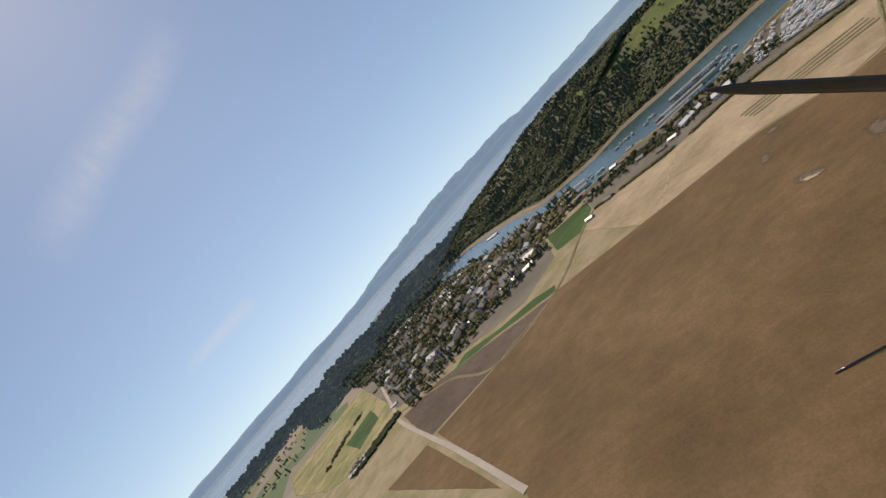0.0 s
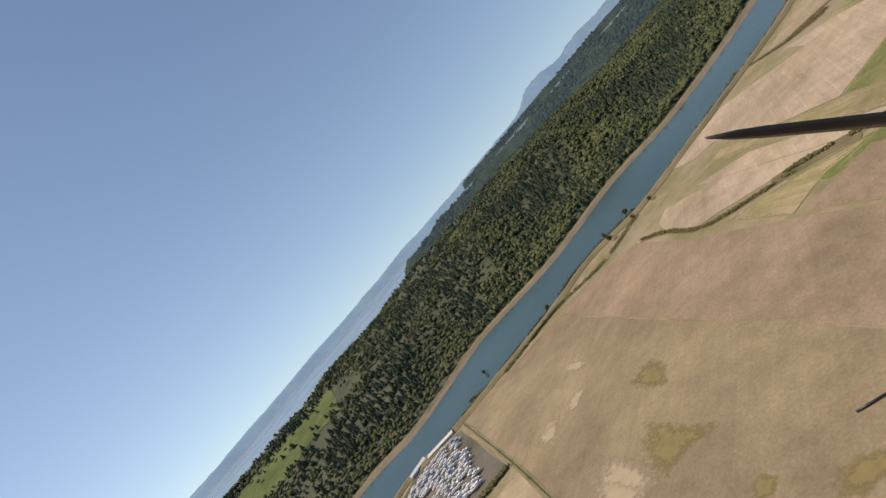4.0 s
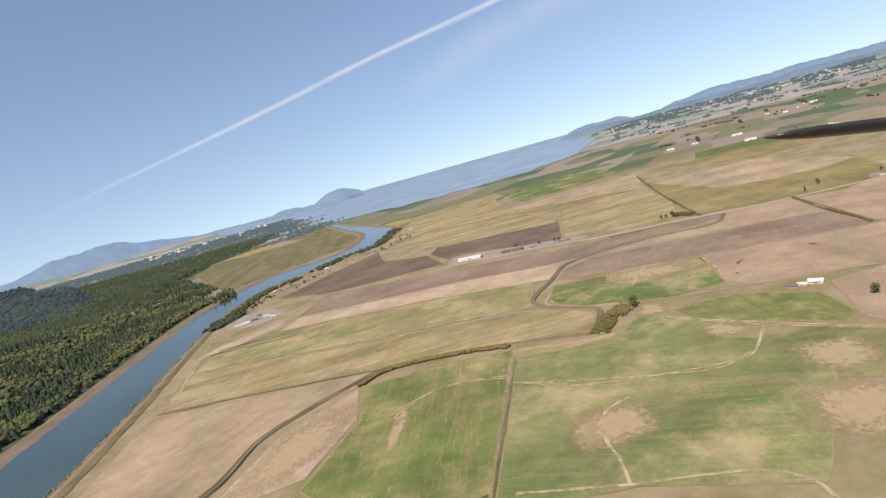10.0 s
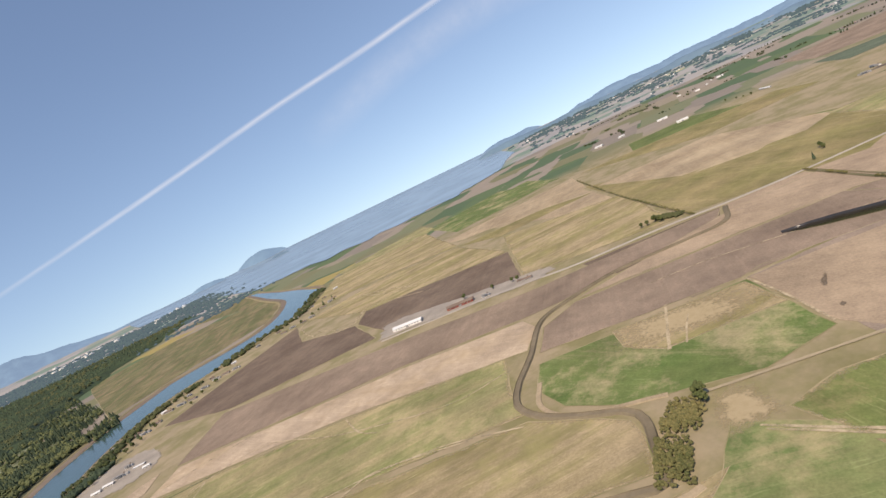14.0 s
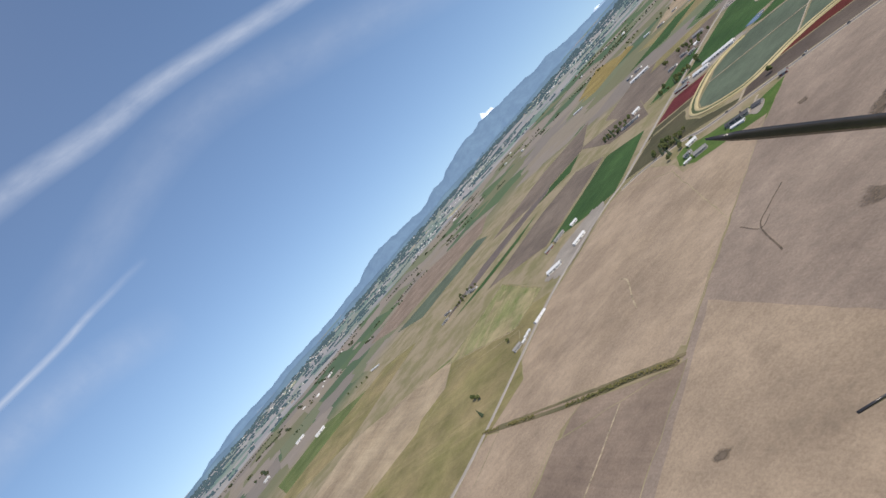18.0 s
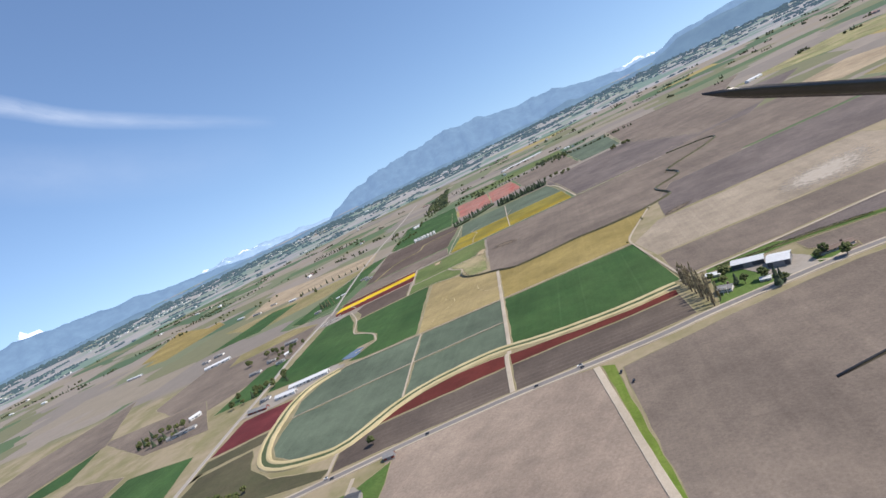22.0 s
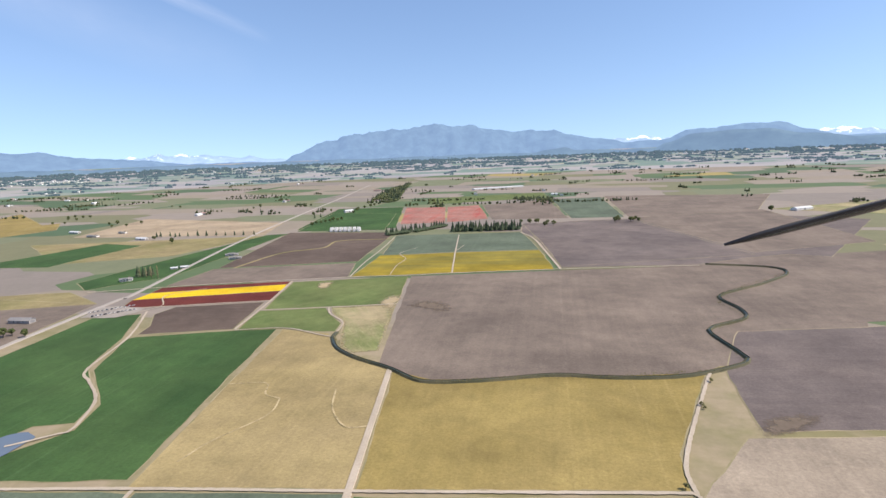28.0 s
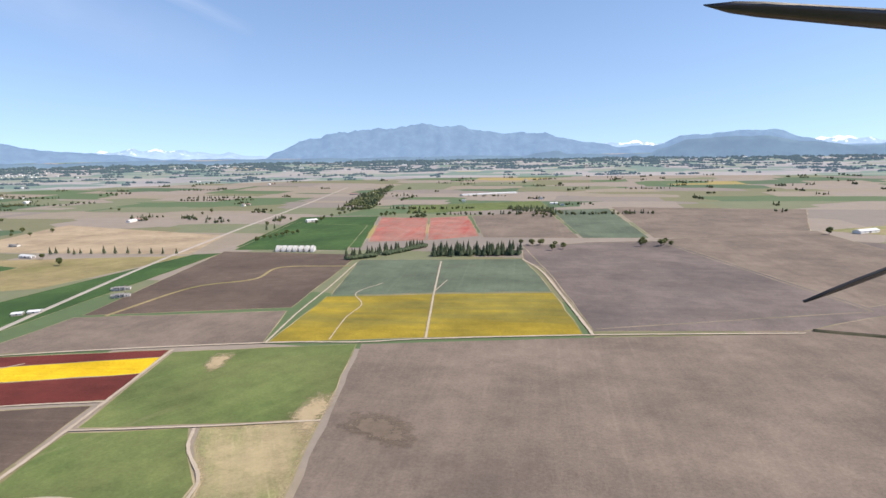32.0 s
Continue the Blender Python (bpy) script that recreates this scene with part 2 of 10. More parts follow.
M = {
    "teal": field("teal_leaves", (0.10, 0.133, 0.098), (0.128, 0.163, 0.122), 90, 9, 0.15, 0.008, streak=0.25),
    "green": field("young_grain", (0.038, 0.088, 0.029), (0.06, 0.116, 0.04), 90, 14, 0.3, 0.008, (0.12, 0.17, 0.06), 0.72, 0.5),
    "bgreen": field("pale_young_grain", (0.106, 0.165, 0.049), (0.194, 0.221, 0.090), 25, 10, 0.3, 0.016, (0.31, 0.26, 0.145), 0.585, 0.6, 0.4),
    "wbrown": field("brown_ploughland", (0.138, 0.093, 0.052), (0.174, 0.122, 0.071), 50, 9, 0.08, 0.006, (0.085, 0.06, 0.04), 0.68, 0.4),
    "green2": field("meadow", (0.088, 0.15, 0.045), (0.15, 0.195, 0.075), 60, 12, 0.2, 0.012, (0.37, 0.31, 0.205), 0.62, 0.4, 0.3),
    "lgreen": field("grass_strip", (0.13, 0.17, 0.05), (0.20, 0.20, 0.09), 60, 8, 0.2, 0.02, (0.32, 0.27, 0.16), 0.6),
    "pgreen": field("patchy_green", (0.155, 0.198, 0.069), (0.282, 0.273, 0.146), 120, 12, 0.2, 0.014, (0.38, 0.315, 0.20), 0.54, 0.6, 0.35),
    "olive": field("olive_soil", (0.085, 0.09, 0.05), (0.11, 0.10, 0.065), 0, 8, 0.2, 0.01),
    "olive2": field("dry_pasture", (0.196, 0.190, 0.081), (0.299, 0.253, 0.138), 30, 15, 0.2, 0.008, (0.34, 0.28, 0.17), 0.6),
    "lime": field("verge_grass", (0.12, 0.19, 0.03), (0.17, 0.22, 0.05), 90, 5, 0.2, 0.03),
    "lawn": field("lawn_grass", (0.075, 0.14, 0.035), (0.115, 0.175, 0.05), 90, 4, 0.15, 0.02, (0.22, 0.20, 0.09), 0.7),
    "brown": field("ploughed_soil", (0.098, 0.08, 0.072), (0.135, 0.112, 0.096), 4, 3.4, 0.3, 0.007, (0.10, 0.08, 0.062), 0.7, 0.4),
    "dbrown": field("dark_soil", (0.10, 0.077, 0.066), (0.132, 0.104, 0.088), 5, 7, 0.12, 0.008, streak=0.4),
    "mauve": field("harrowed_soil", (0.168, 0.141, 0.123), (0.210, 0.176, 0.150), 88, 16, 0.1, 0.006, (0.14, 0.115, 0.10), 0.7, 0.4),
    "purple": field("purple_soil", (0.142, 0.123, 0.122), (0.178, 0.152, 0.145), 3, 14, 0.1, 0.006, streak=0.4),
    "mgreen": field("thin_grain", (0.126, 0.188, 0.069), (0.240, 0.255, 0.124), 100, 14, 0.25, 0.012, (0.36, 0.30, 0.19), 0.58, 0.5, 0.25),
    "tan": field("dry_stubble", (0.330, 0.268, 0.189), (0.400, 0.333, 0.242), 5, 12, 0.15, 0.009, (0.24, 0.19, 0.13), 0.66, 0.5),
    "cbrown": field("dry_ploughland", (0.224, 0.177, 0.144), (0.282, 0.226, 0.184), 4, 12, 0.12, 0.007, (0.15, 0.115, 0.085), 0.68, 0.4),
    "cdbrown": field("damp_ploughland", (0.145, 0.111, 0.090), (0.190, 0.151, 0.124), 5, 9, 0.12, 0.008, (0.22, 0.18, 0.13), 0.68, 0.4),
    "dgreen2": field("grey_green_meadow", (0.10, 0.145, 0.05), (0.145, 0.18, 0.07), 60, 12, 0.2, 0.014, (0.26, 0.24, 0.14), 0.64, 0.5),
    "drybrown": field("harrowed_brown", (0.252, 0.206, 0.175), (0.307, 0.253, 0.213), 65, 18, 0.1, 0.006, (0.17, 0.135, 0.10), 0.69, 0.4),
    "wsand": field("red_brown_soil", (0.277, 0.214, 0.156), (0.339, 0.264, 0.195), 65, 20, 0.1, 0.008, (0.15, 0.115, 0.08), 0.69, 0.4),
    "greytan": field("grey_stubble", (0.29, 0.25, 0.20), (0.36, 0.31, 0.25), 86, 12, 0.12, 0.009, (0.22, 0.185, 0.15), 0.62, 0.5),
    "tan2": field("dry_grass", (0.32, 0.268, 0.165), (0.41, 0.34, 0.225), 120, 14, 0.15, 0.016, (0.20, 0.195, 0.08), 0.52, 0.7, 0.3),
    "csand": field("dry_sandy_soil", (0.326, 0.261, 0.195), (0.384, 0.310, 0.239), 65, 18, 0.15, 0.006, (0.27, 0.20, 0.13), 0.66, 0.5),
    "sand": field("sandy_soil", (0.400, 0.328, 0.254), (0.470, 0.389, 0.307), 70, 7, 0.2, 0.008, (0.30, 0.235, 0.155), 0.64, 0.6, 0.25),
    "sand2": field("bare_soil", (0.312, 0.250, 0.189), (0.381, 0.307, 0.233), 65, 22, 0.1, 0.006, (0.15, 0.115, 0.08), 0.69, 0.4),
    "esand": field("olive_tan_soil", (0.262, 0.213, 0.145), (0.318, 0.26, 0.178), 60, 22, 0.1, 0.006, (0.17, 0.135, 0.092), 0.66, 0.4),
    "ytan": field("ripe_yellow", (0.305, 0.25, 0.122), (0.355, 0.29, 0.155), 88, 18, 0.1, 0.006, streak=0.3),
    "ytan2": field("ripe_yellow_drilled", (0.25, 0.2, 0.07), (0.30, 0.24, 0.095), 88, 12, 0.22, 0.006, streak=0.45),
    "yellow": field("yellow_bloom", (0.62, 0.42, 0.01), (0.68, 0.50, 0.02), 5, 3, 0.1, 0.02),
    "yellow2": field("yellow_bloom_rows", (0.225, 0.185, 0.03), (0.32, 0.25, 0.03), 2, 9, 0.0, 0.012, (0.17, 0.165, 0.05), 0.52, 0.7),
    "red": field("red_bloom", (0.105, 0.028, 0.024), (0.145, 0.036, 0.03), 3, 6, 0.1, 0.015),
    "maroon": field("maroon_bloom", (0.13, 0.03, 0.035), (0.16, 0.04, 0.045), 4, 6, 0.1, 0.015),
    "pink": field("pink_bloom", (0.38, 0.14, 0.12), (0.34, 0.20, 0.17), 90, 12, 0.3, 0.02, (0.40, 0.07, 0.06), 0.6, 0.6),
    "asphalt": surface("asphalt", (0.165, 0.153, 0.148), (0.205, 0.192, 0.183), 0.03, 1.2),
    "asphalt2": surface("old_asphalt", (0.31, 0.285, 0.255), (0.37, 0.34, 0.31), 0.03, 1.2),
    "track": surface("worn_track", (0.30, 0.255, 0.17), (0.36, 0.30, 0.205), 0.06, 1.5),
    "gravel": surface("gravel", (0.37, 0.32, 0.25), (0.45, 0.39, 0.31), 0.05, 1.5),
    "sandbank": surface("canal_sand", (0.42, 0.355, 0.19), (0.50, 0.425, 0.25), 0.06, 1.2),
    "creekbank": surface("bank_grass", (0.055, 0.06, 0.032), (0.115, 0.105, 0.06), 0.06, 0.9),
    "ditchm": surface("ditch_grass", (0.10, 0.095, 0.045), (0.19, 0.155, 0.085), 0.05, 0.8),
    "slough": surface("slough_mud", (0.125, 0.105, 0.07), (0.21, 0.175, 0.12), 0.04, 0.6),
    "mud": surface("shore_mud", (0.135, 0.105, 0.08), (0.20, 0.16, 0.125), 0.05, 0.5),
    "dykem": surface("dyke_grass", (0.17, 0.15, 0.075), (0.25, 0.205, 0.12), 0.03, 0.5),
    "weed": surface("canal_weed", (0.05, 0.075, 0.025), (0.08, 0.10, 0.04), 0.06, 0.8),
    "furrow": surface("dry_furrow", (0.44, 0.34, 0.17), (0.50, 0.40, 0.22), 0.06, 1.5),
    "pale_track": surface("pale_wheel_track", (0.46, 0.385, 0.275), (0.52, 0.44, 0.33), 0.06, 1.5),
    "damp_line": surface("damp_soil_line", (0.11, 0.088, 0.066), (0.15, 0.12, 0.095), 0.06, 0.4),
    "edge": surface("field_edge", (0.15, 0.15, 0.06), (0.36, 0.30, 0.19), 0.03, 0.9),
    "damp": surface("damp_soil", (0.135, 0.11, 0.085), (0.185, 0.152, 0.12), 0.06, 0.4),
    "puddle_rim": surface("pale_silt", (0.37, 0.30, 0.21), (0.43, 0.36, 0.26), 0.05, 0.4),
    "puddle": surface("wet_silt", (0.24, 0.18, 0.085), (0.29, 0.22, 0.11), 0.03, 0.3, 0.45),
    "town": surface("town_ground", (0.075, 0.072, 0.052), (0.15, 0.135, 0.112), 0.02, 0.3),
    "marsh": field("marsh", (0.15, 0.15, 0.075), (0.25, 0.205, 0.135), 35, 30, 0.0, 0.014, (0.10, 0.125, 0.055), 0.52, 0.2, 0.4),
    "yard": surface("yard_gravel", (0.24, 0.215, 0.19), (0.33, 0.30, 0.26), 0.05, 0.6),
    "hill": surface("forest_floor", (0.045, 0.056, 0.032), (0.085, 0.092, 0.05), 0.02, 0.3),
    "conifer": leafy("conifer_needles", (0.034, 0.054, 0.034), (0.078, 0.10, 0.056)),
    "decid": leafy("spring_leaves", (0.06, 0.078, 0.034), (0.128, 0.138, 0.06)),
    "wood": leafy("dark_crowns", (0.035, 0.05, 0.02), (0.085, 0.09, 0.04)),
    "crown": leafy("tree_leaves", (0.045, 0.065, 0.022), (0.12, 0.13, 0.048)),
    "bush": leafy("hedge_leaves", (0.075, 0.085, 0.03), (0.18, 0.155, 0.065)),
    "poplar": leafy("poplar_twigs", (0.25, 0.205, 0.12), (0.38, 0.31, 0.185)),
    "bark": surface("bark", (0.09, 0.07, 0.05), (0.14, 0.11, 0.085), 1.0, 6),
    "white_wall": surface("white_boards", (0.72, 0.71, 0.68), (0.80, 0.79, 0.76), 0.2, 3, 0.7, 0.1),
    "grey_wall": surface("grey_boards", (0.30, 0.30, 0.30), (0.38, 0.37, 0.36), 0.2, 3, 0.8, 0.1),
    "dark_wall": surface("dark_boards", (0.05, 0.055, 0.065), (0.08, 0.085, 0.095), 0.2, 3, 0.7, 0.1),
    "red_wall": surface("barn_red_boards", (0.20, 0.05, 0.035), (0.26, 0.07, 0.05), 0.2, 3, 0.8, 0.1),
    "white_roof": surface("white_metal_roof", (0.60, 0.62, 0.64), (0.68, 0.69, 0.70), 0.1, 2, 0.45, 0.05),
    "grey_roof": surface("grey_shingles", (0.20, 0.20, 0.205), (0.27, 0.265, 0.26), 0.2, 2.5, 0.85),
    "dark_roof": surface("dark_shingles", (0.055, 0.058, 0.066), (0.085, 0.088, 0.098), 0.2, 2.5, 0.8),
    "brown_roof": surface("brown_shingles", (0.15, 0.11, 0.09), (0.20, 0.15, 0.12), 0.2, 2.5, 0.85),
    "pink_roof": surface("faded_red_roof", (0.32, 0.20, 0.18), (0.38, 0.26, 0.23), 0.2, 2.5, 0.85),
    "door": surface("painted_door", (0.20, 0.20, 0.21), (0.25, 0.25, 0.26), 0.5, 4, 0.6, 0.05),
    "boat": surface("gelcoat", (0.76, 0.75, 0.73), (0.84, 0.83, 0.81), 0.5, 3, 0.55, 0.0),
    "dock_metal": surface("dull_metal_roof", (0.17, 0.175, 0.185), (0.23, 0.23, 0.24), 0.1, 1.0, 0.75, 0.1),
    "blue_cover": surface("blue_canvas", (0.05, 0.12, 0.25), (0.08, 0.17, 0.32), 0.5, 3, 0.8, 0.05),
    "timber": surface("weathered_timber", (0.22, 0.19, 0.16), (0.30, 0.26, 0.22), 0.3, 3),
    "tyre": surface("tyre_rubber", (0.02, 0.02, 0.02), (0.03, 0.03, 0.03), 1, 6, 0.9, 0),
    "car_dark": surface("dark_car_paint", (0.02, 0.022, 0.03), (0.03, 0.032, 0.04), 1, 6, 0.25, 0),
    "car_white": surface("white_car_paint", (0.74, 0.74, 0.74), (0.8, 0.8, 0.8), 1, 6, 0.3, 0),
    "car_grey": surface("silver_car_paint", (0.32, 0.33, 0.34), (0.38, 0.39, 0.40), 1, 6, 0.3, 0),
    "blade": surface("black_blade_paint", (0.03, 0.03, 0.034), (0.048, 0.046, 0.05), 6, 60, 0.25, 0.02),
}


def water(name, col, bump=0.08, scale=0.12, rough=0.12):
    m, n, l, b = shader(name)
    co = n.new("ShaderNodeTexCoord").outputs["Object"]
    rip = noise_node(n, l, scale, 5, 0.6, co)
    big = noise_node(n, l, 0.006, 4, 0.6, co)
    l.new(mix(n, l, ramp(n, l, big.outputs["Fac"], 0.4, 0.6), rgb(col), rgb(tuple(v * 1.25 for v in col))), b.inputs["Base Color"])
    b.inputs["Roughness"].default_value, b.inputs["IOR"].default_value = rough, 1.33
    b.inputs["Specular IOR Level"].default_value = 0.35
    bp = n.new("ShaderNodeBump")
    bp.inputs["Strength"].default_value, bp.inputs["Distance"].default_value = bump, 1.0
    l.new(rip.outputs["Fac"], bp.inputs["Height"])
    l.new(bp.outputs["Normal"], b.inputs["Normal"])
    return m




def blot_mat(name, c1, c2, rough=0.95):
    """A stain that thins out raggedly towards its rim."""
    m, n, l, b = shader(name)
    tc = n.new("ShaderNodeTexCoord")
    sep = n.new("ShaderNodeSeparateXYZ")
    l.new(tc.outputs["UV"], sep.inputs[0])
    tex = noise_node(n, l, 0.35, 7, 0.72, tc.outputs["Object"])
    add = n.new("ShaderNodeMath")
    add.operation = "ADD"
    l.new(ramp(n, l, sep.outputs["X"], 0.0, 1.0, -0.25, 0.55), add.inputs[0])
    l.new(tex.outputs["Fac"], add.inputs[1])
    l.new(ramp(n, l, add.outputs[0], 0.38, 0.75, 0.0, 0.9), b.inputs["Alpha"])
    l.new(mix(n, l, ramp(n, l, tex.outputs["Fac"], 0.35, 0.65), rgb(c1), rgb(c2)), b.inputs["Base Color"])
    b.inputs["Roughness"].default_value = rough
    b.inputs["Specular IOR Level"].default_value = 0.1
    return m




def track_mat(name, c1, c2):
    """A wheel track, here worn bare and there grown over."""
    m, n, l, b = shader(name)
    co = n.new("ShaderNodeTexCoord").outputs["Object"]
    tex = noise_node(n, l, 0.12, 6, 0.7, co)
    l.new(ramp(n, l, tex.outputs["Fac"], 0.36, 0.56, 0.25, 0.9), b.inputs["Alpha"])
    l.new(mix(n, l, ramp(n, l, tex.outputs["Fac"], 0.35, 0.65), rgb(c1), rgb(c2)), b.inputs["Base Color"])
    b.inputs["Roughness"].default_value = 0.95
    b.inputs["Specular IOR Level"].default_value = 0.1
    return m


M["pale_track"] = track_mat("pale_wheel_track", (0.40, 0.335, 0.225), (0.46, 0.39, 0.28))
M["furrow"] = track_mat("dry_furrow", (0.42, 0.34, 0.19), (0.48, 0.40, 0.24))
M["damp_line"] = track_mat("damp_soil_line", (0.11, 0.088, 0.066), (0.15, 0.12, 0.095))
M["damp"] = blot_mat("damp_soil", (0.12, 0.097, 0.075), (0.17, 0.138, 0.108))
M["puddle"] = blot_mat("wet_silt", (0.20, 0.16, 0.07), (0.26, 0.205, 0.10), 0.5)
M["puddle_rim"] = blot_mat("pale_silt", (0.36, 0.295, 0.205), (0.42, 0.35, 0.25))
M["grey_silt"] = blot_mat("grey_silt", (0.36, 0.32, 0.27), (0.42, 0.375, 0.32))
M["worn"] = blot_mat("worn_ground", (0.33, 0.27, 0.165), (0.39, 0.32, 0.21))
M["river"] = water("river_water", (0.032, 0.062, 0.062), 0.16)
M["creek_water"] = water("creek_water", (0.03, 0.045, 0.04), 0.3, 0.6, 0.3)
M["sea"] = water("bay_water", (0.16, 0.22, 0.28), 0.15, 0.05, 0.25)
M["pond"] = water("pond_water", (0.10, 0.13, 0.17))


def glass(name):
    m, n, l, b = shader(name)
    b.inputs["Base Color"].default_value = (0.03, 0.04, 0.05, 1)
    b.inputs["Roughness"].default_value = 0.08
    return m


M["glass"] = glass("window_glass")


def plain_mat(name, haze=0.0):
    """The far plain: a patchwork of soils, crops and hedged plots."""
    m, n, l, b = shader(name)
    co = n.new("ShaderNodeTexCoord").outputs["Object"]
    mp = n.new("ShaderNodeMapping")
    mp.inputs["Rotation"].default_value = (0, 0, radians(4))
    mp.inputs["Scale"].default_value = (1 / 165, 1 / 105, 0.0)
    l.new(co, mp.inputs["Vector"])
    vo = n.new("ShaderNodeTexVoronoi")
    vo.distance, vo.inputs["Randomness"].default_value = "CHEBYCHEV", 0.75
    vo.inputs["Scale"].default_value = 1.0
    l.new(mp.outputs["Vector"], vo.inputs["Vector"])
    sep = n.new("ShaderNodeSeparateColor")
    l.new(vo.outputs["Color"], sep.inputs[0])
    cr = n.new("ShaderNodeValToRGB")
    cr.color_ramp.interpolation = "CONSTANT"
    stops = ((0.0, (0.25, 0.213, 0.178)), (0.24, (0.205, 0.177, 0.153)), (0.4, (0.08, 0.125, 0.05)), (0.52, (0.245, 0.207, 0.158)), (0.64, (0.155, 0.155, 0.08)), (0.76, (0.065, 0.11, 0.05)), (0.87, (0.15, 0.165, 0.09)), (0.985, (0.30, 0.24, 0.08)))
    el = cr.color_ramp.elements
    for i, (p, c) in enumerate(stops):
        e = el[i] if i < 2 else el.new(p)
        e.position, e.color = p, rgb(c)
    l.new(sep.outputs[0], cr.inputs["Fac"])
    # close in, the gaps between the fields are rough tan soil and grass
    gap = noise_node(n, l, 0.03, 5, 0.65, co)
    soil = mix(n, l, ramp(n, l, gap.outputs["Fac"], 0.42, 0.6), (0.30, 0.245, 0.16, 1), (0.20, 0.18, 0.085, 1))
    ln = n.new("ShaderNodeVectorMath")
    ln.operation = "DISTANCE"
    ln.inputs[1].default_value = (0, 70, 0)
    l.new(co, ln.inputs[0])
    north = n.new("ShaderNodeSeparateXYZ")
    l.new(co, north.inputs[0])
    out = n.new("ShaderNodeMath")
    out.operation = "MAXIMUM"
    l.new(ramp(n, l, ln.outputs["Value"], 850.0, 1000.0), out.inputs[0])
    l.new(ramp(n, l, north.outputs["Y"], 400.0, 430.0), out.inputs[1])
    patch = mix(n, l, out.outputs[0], soil, cr.outputs["Color"])
    fine = noise_node(n, l, 0.04, 7, 0.7, co)
    tiny = noise_node(n, l, 0.25, 6, 0.7, co)
    col = mix(n, l, ramp(n, l, fine.outputs["Fac"], 0.35, 0.7, 0, 0.6), patch, mix(n, l, 1.0, patch, (0.72, 0.75, 0.7, 1), "MULTIPLY"))
    col = mix(n, l, ramp(n, l, tiny.outputs["Fac"], 0.35, 0.7, 0, 0.4), col, mix(n, l, 1.0, col, (0.7, 0.7, 0.7, 1), "MULTIPLY"))
    l.new(col, b.inputs["Base Color"])
    b.inputs["Roughness"].default_value = 0.95
    if haze:
        # haze over the plain many kilometres off, painted in as a pale blue glow
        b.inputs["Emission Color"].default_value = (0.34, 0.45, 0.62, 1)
        b.inputs["Emission Strength"].default_value = haze
    return m


M["plain"] = plain_mat("plain_patchwork")
M["far_plain"] = plain_mat("hazed_plain_patchwork", 0.2)


def far_hill(name, col, haze, amount, snow=None, grain=0.006):
    """Hills tens of kilometres off: slopes with distance haze painted on as an even blue emission."""
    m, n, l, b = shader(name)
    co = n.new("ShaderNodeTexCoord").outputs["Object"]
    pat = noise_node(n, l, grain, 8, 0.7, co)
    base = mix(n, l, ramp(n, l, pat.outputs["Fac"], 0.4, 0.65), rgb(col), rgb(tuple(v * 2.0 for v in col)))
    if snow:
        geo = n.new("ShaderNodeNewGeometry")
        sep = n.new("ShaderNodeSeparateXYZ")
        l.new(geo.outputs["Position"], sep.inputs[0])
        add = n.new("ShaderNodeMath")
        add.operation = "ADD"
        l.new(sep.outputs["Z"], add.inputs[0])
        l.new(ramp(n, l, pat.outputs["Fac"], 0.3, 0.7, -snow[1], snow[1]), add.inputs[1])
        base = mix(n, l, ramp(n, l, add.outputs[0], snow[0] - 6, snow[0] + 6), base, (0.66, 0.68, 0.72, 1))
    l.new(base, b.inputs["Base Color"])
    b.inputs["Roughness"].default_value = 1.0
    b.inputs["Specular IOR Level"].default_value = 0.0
    b.inputs["Emission Color"].default_value = rgb(haze)
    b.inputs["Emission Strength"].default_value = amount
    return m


# haze before far woods and belts is put into their material as bluish glow
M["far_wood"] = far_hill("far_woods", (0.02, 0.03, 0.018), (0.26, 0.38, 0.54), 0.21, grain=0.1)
# ridge slopes and crowns carry a weak blue emission painted in for haze
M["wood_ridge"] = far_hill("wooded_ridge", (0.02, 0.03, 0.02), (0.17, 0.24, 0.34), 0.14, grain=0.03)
# blue of ranges, islands and peaks is haze painted in by emission
M["range"] = far_hill("hazed_range", (0.026, 0.04, 0.045), (0.30, 0.45, 0.70), 0.5, grain=0.013)
# a trace of painted haze glow on the wood beyond the marsh
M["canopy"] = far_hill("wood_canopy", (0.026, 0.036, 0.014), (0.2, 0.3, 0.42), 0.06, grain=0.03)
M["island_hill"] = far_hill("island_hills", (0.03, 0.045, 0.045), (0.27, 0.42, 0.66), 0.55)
M["range_near"] = far_hill("hazed_foothills", (0.03, 0.045, 0.045), (0.27, 0.41, 0.62), 0.42)
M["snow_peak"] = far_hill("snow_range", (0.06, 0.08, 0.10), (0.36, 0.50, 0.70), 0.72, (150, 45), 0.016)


# ---- builders ----
CENTRE = Vector((0, 70, 0))
EYE = 94.0


def land(x, y, lift=0.0):
    """The valley floor: level round the flight, and folded up gently far out towards the foothills."""
    d = Vector((x, y, 0)) - CENTRE
    r = d.length
    if r <= 1500:
        return Vector((x, y, lift))
    r2 = 1500 + 2600 * (1 - math.exp(-(r - 1500) / 3600))
    p = CENTRE + d * (r2 / r)
    return Vector((p.x, p.y, EYE * (1 - r2 / r) + lift))


def mesh(name, bm, material, smooth=False):
    me = bpy.data.meshes.new(name)
    bmesh.ops.recalc_face_normals(bm, faces=bm.faces)
    bm.to_mesh(me)
    bm.free()
    for f in me.polygons:
        f.use_smooth = smooth
    me.materials.append(M[material])
    return me


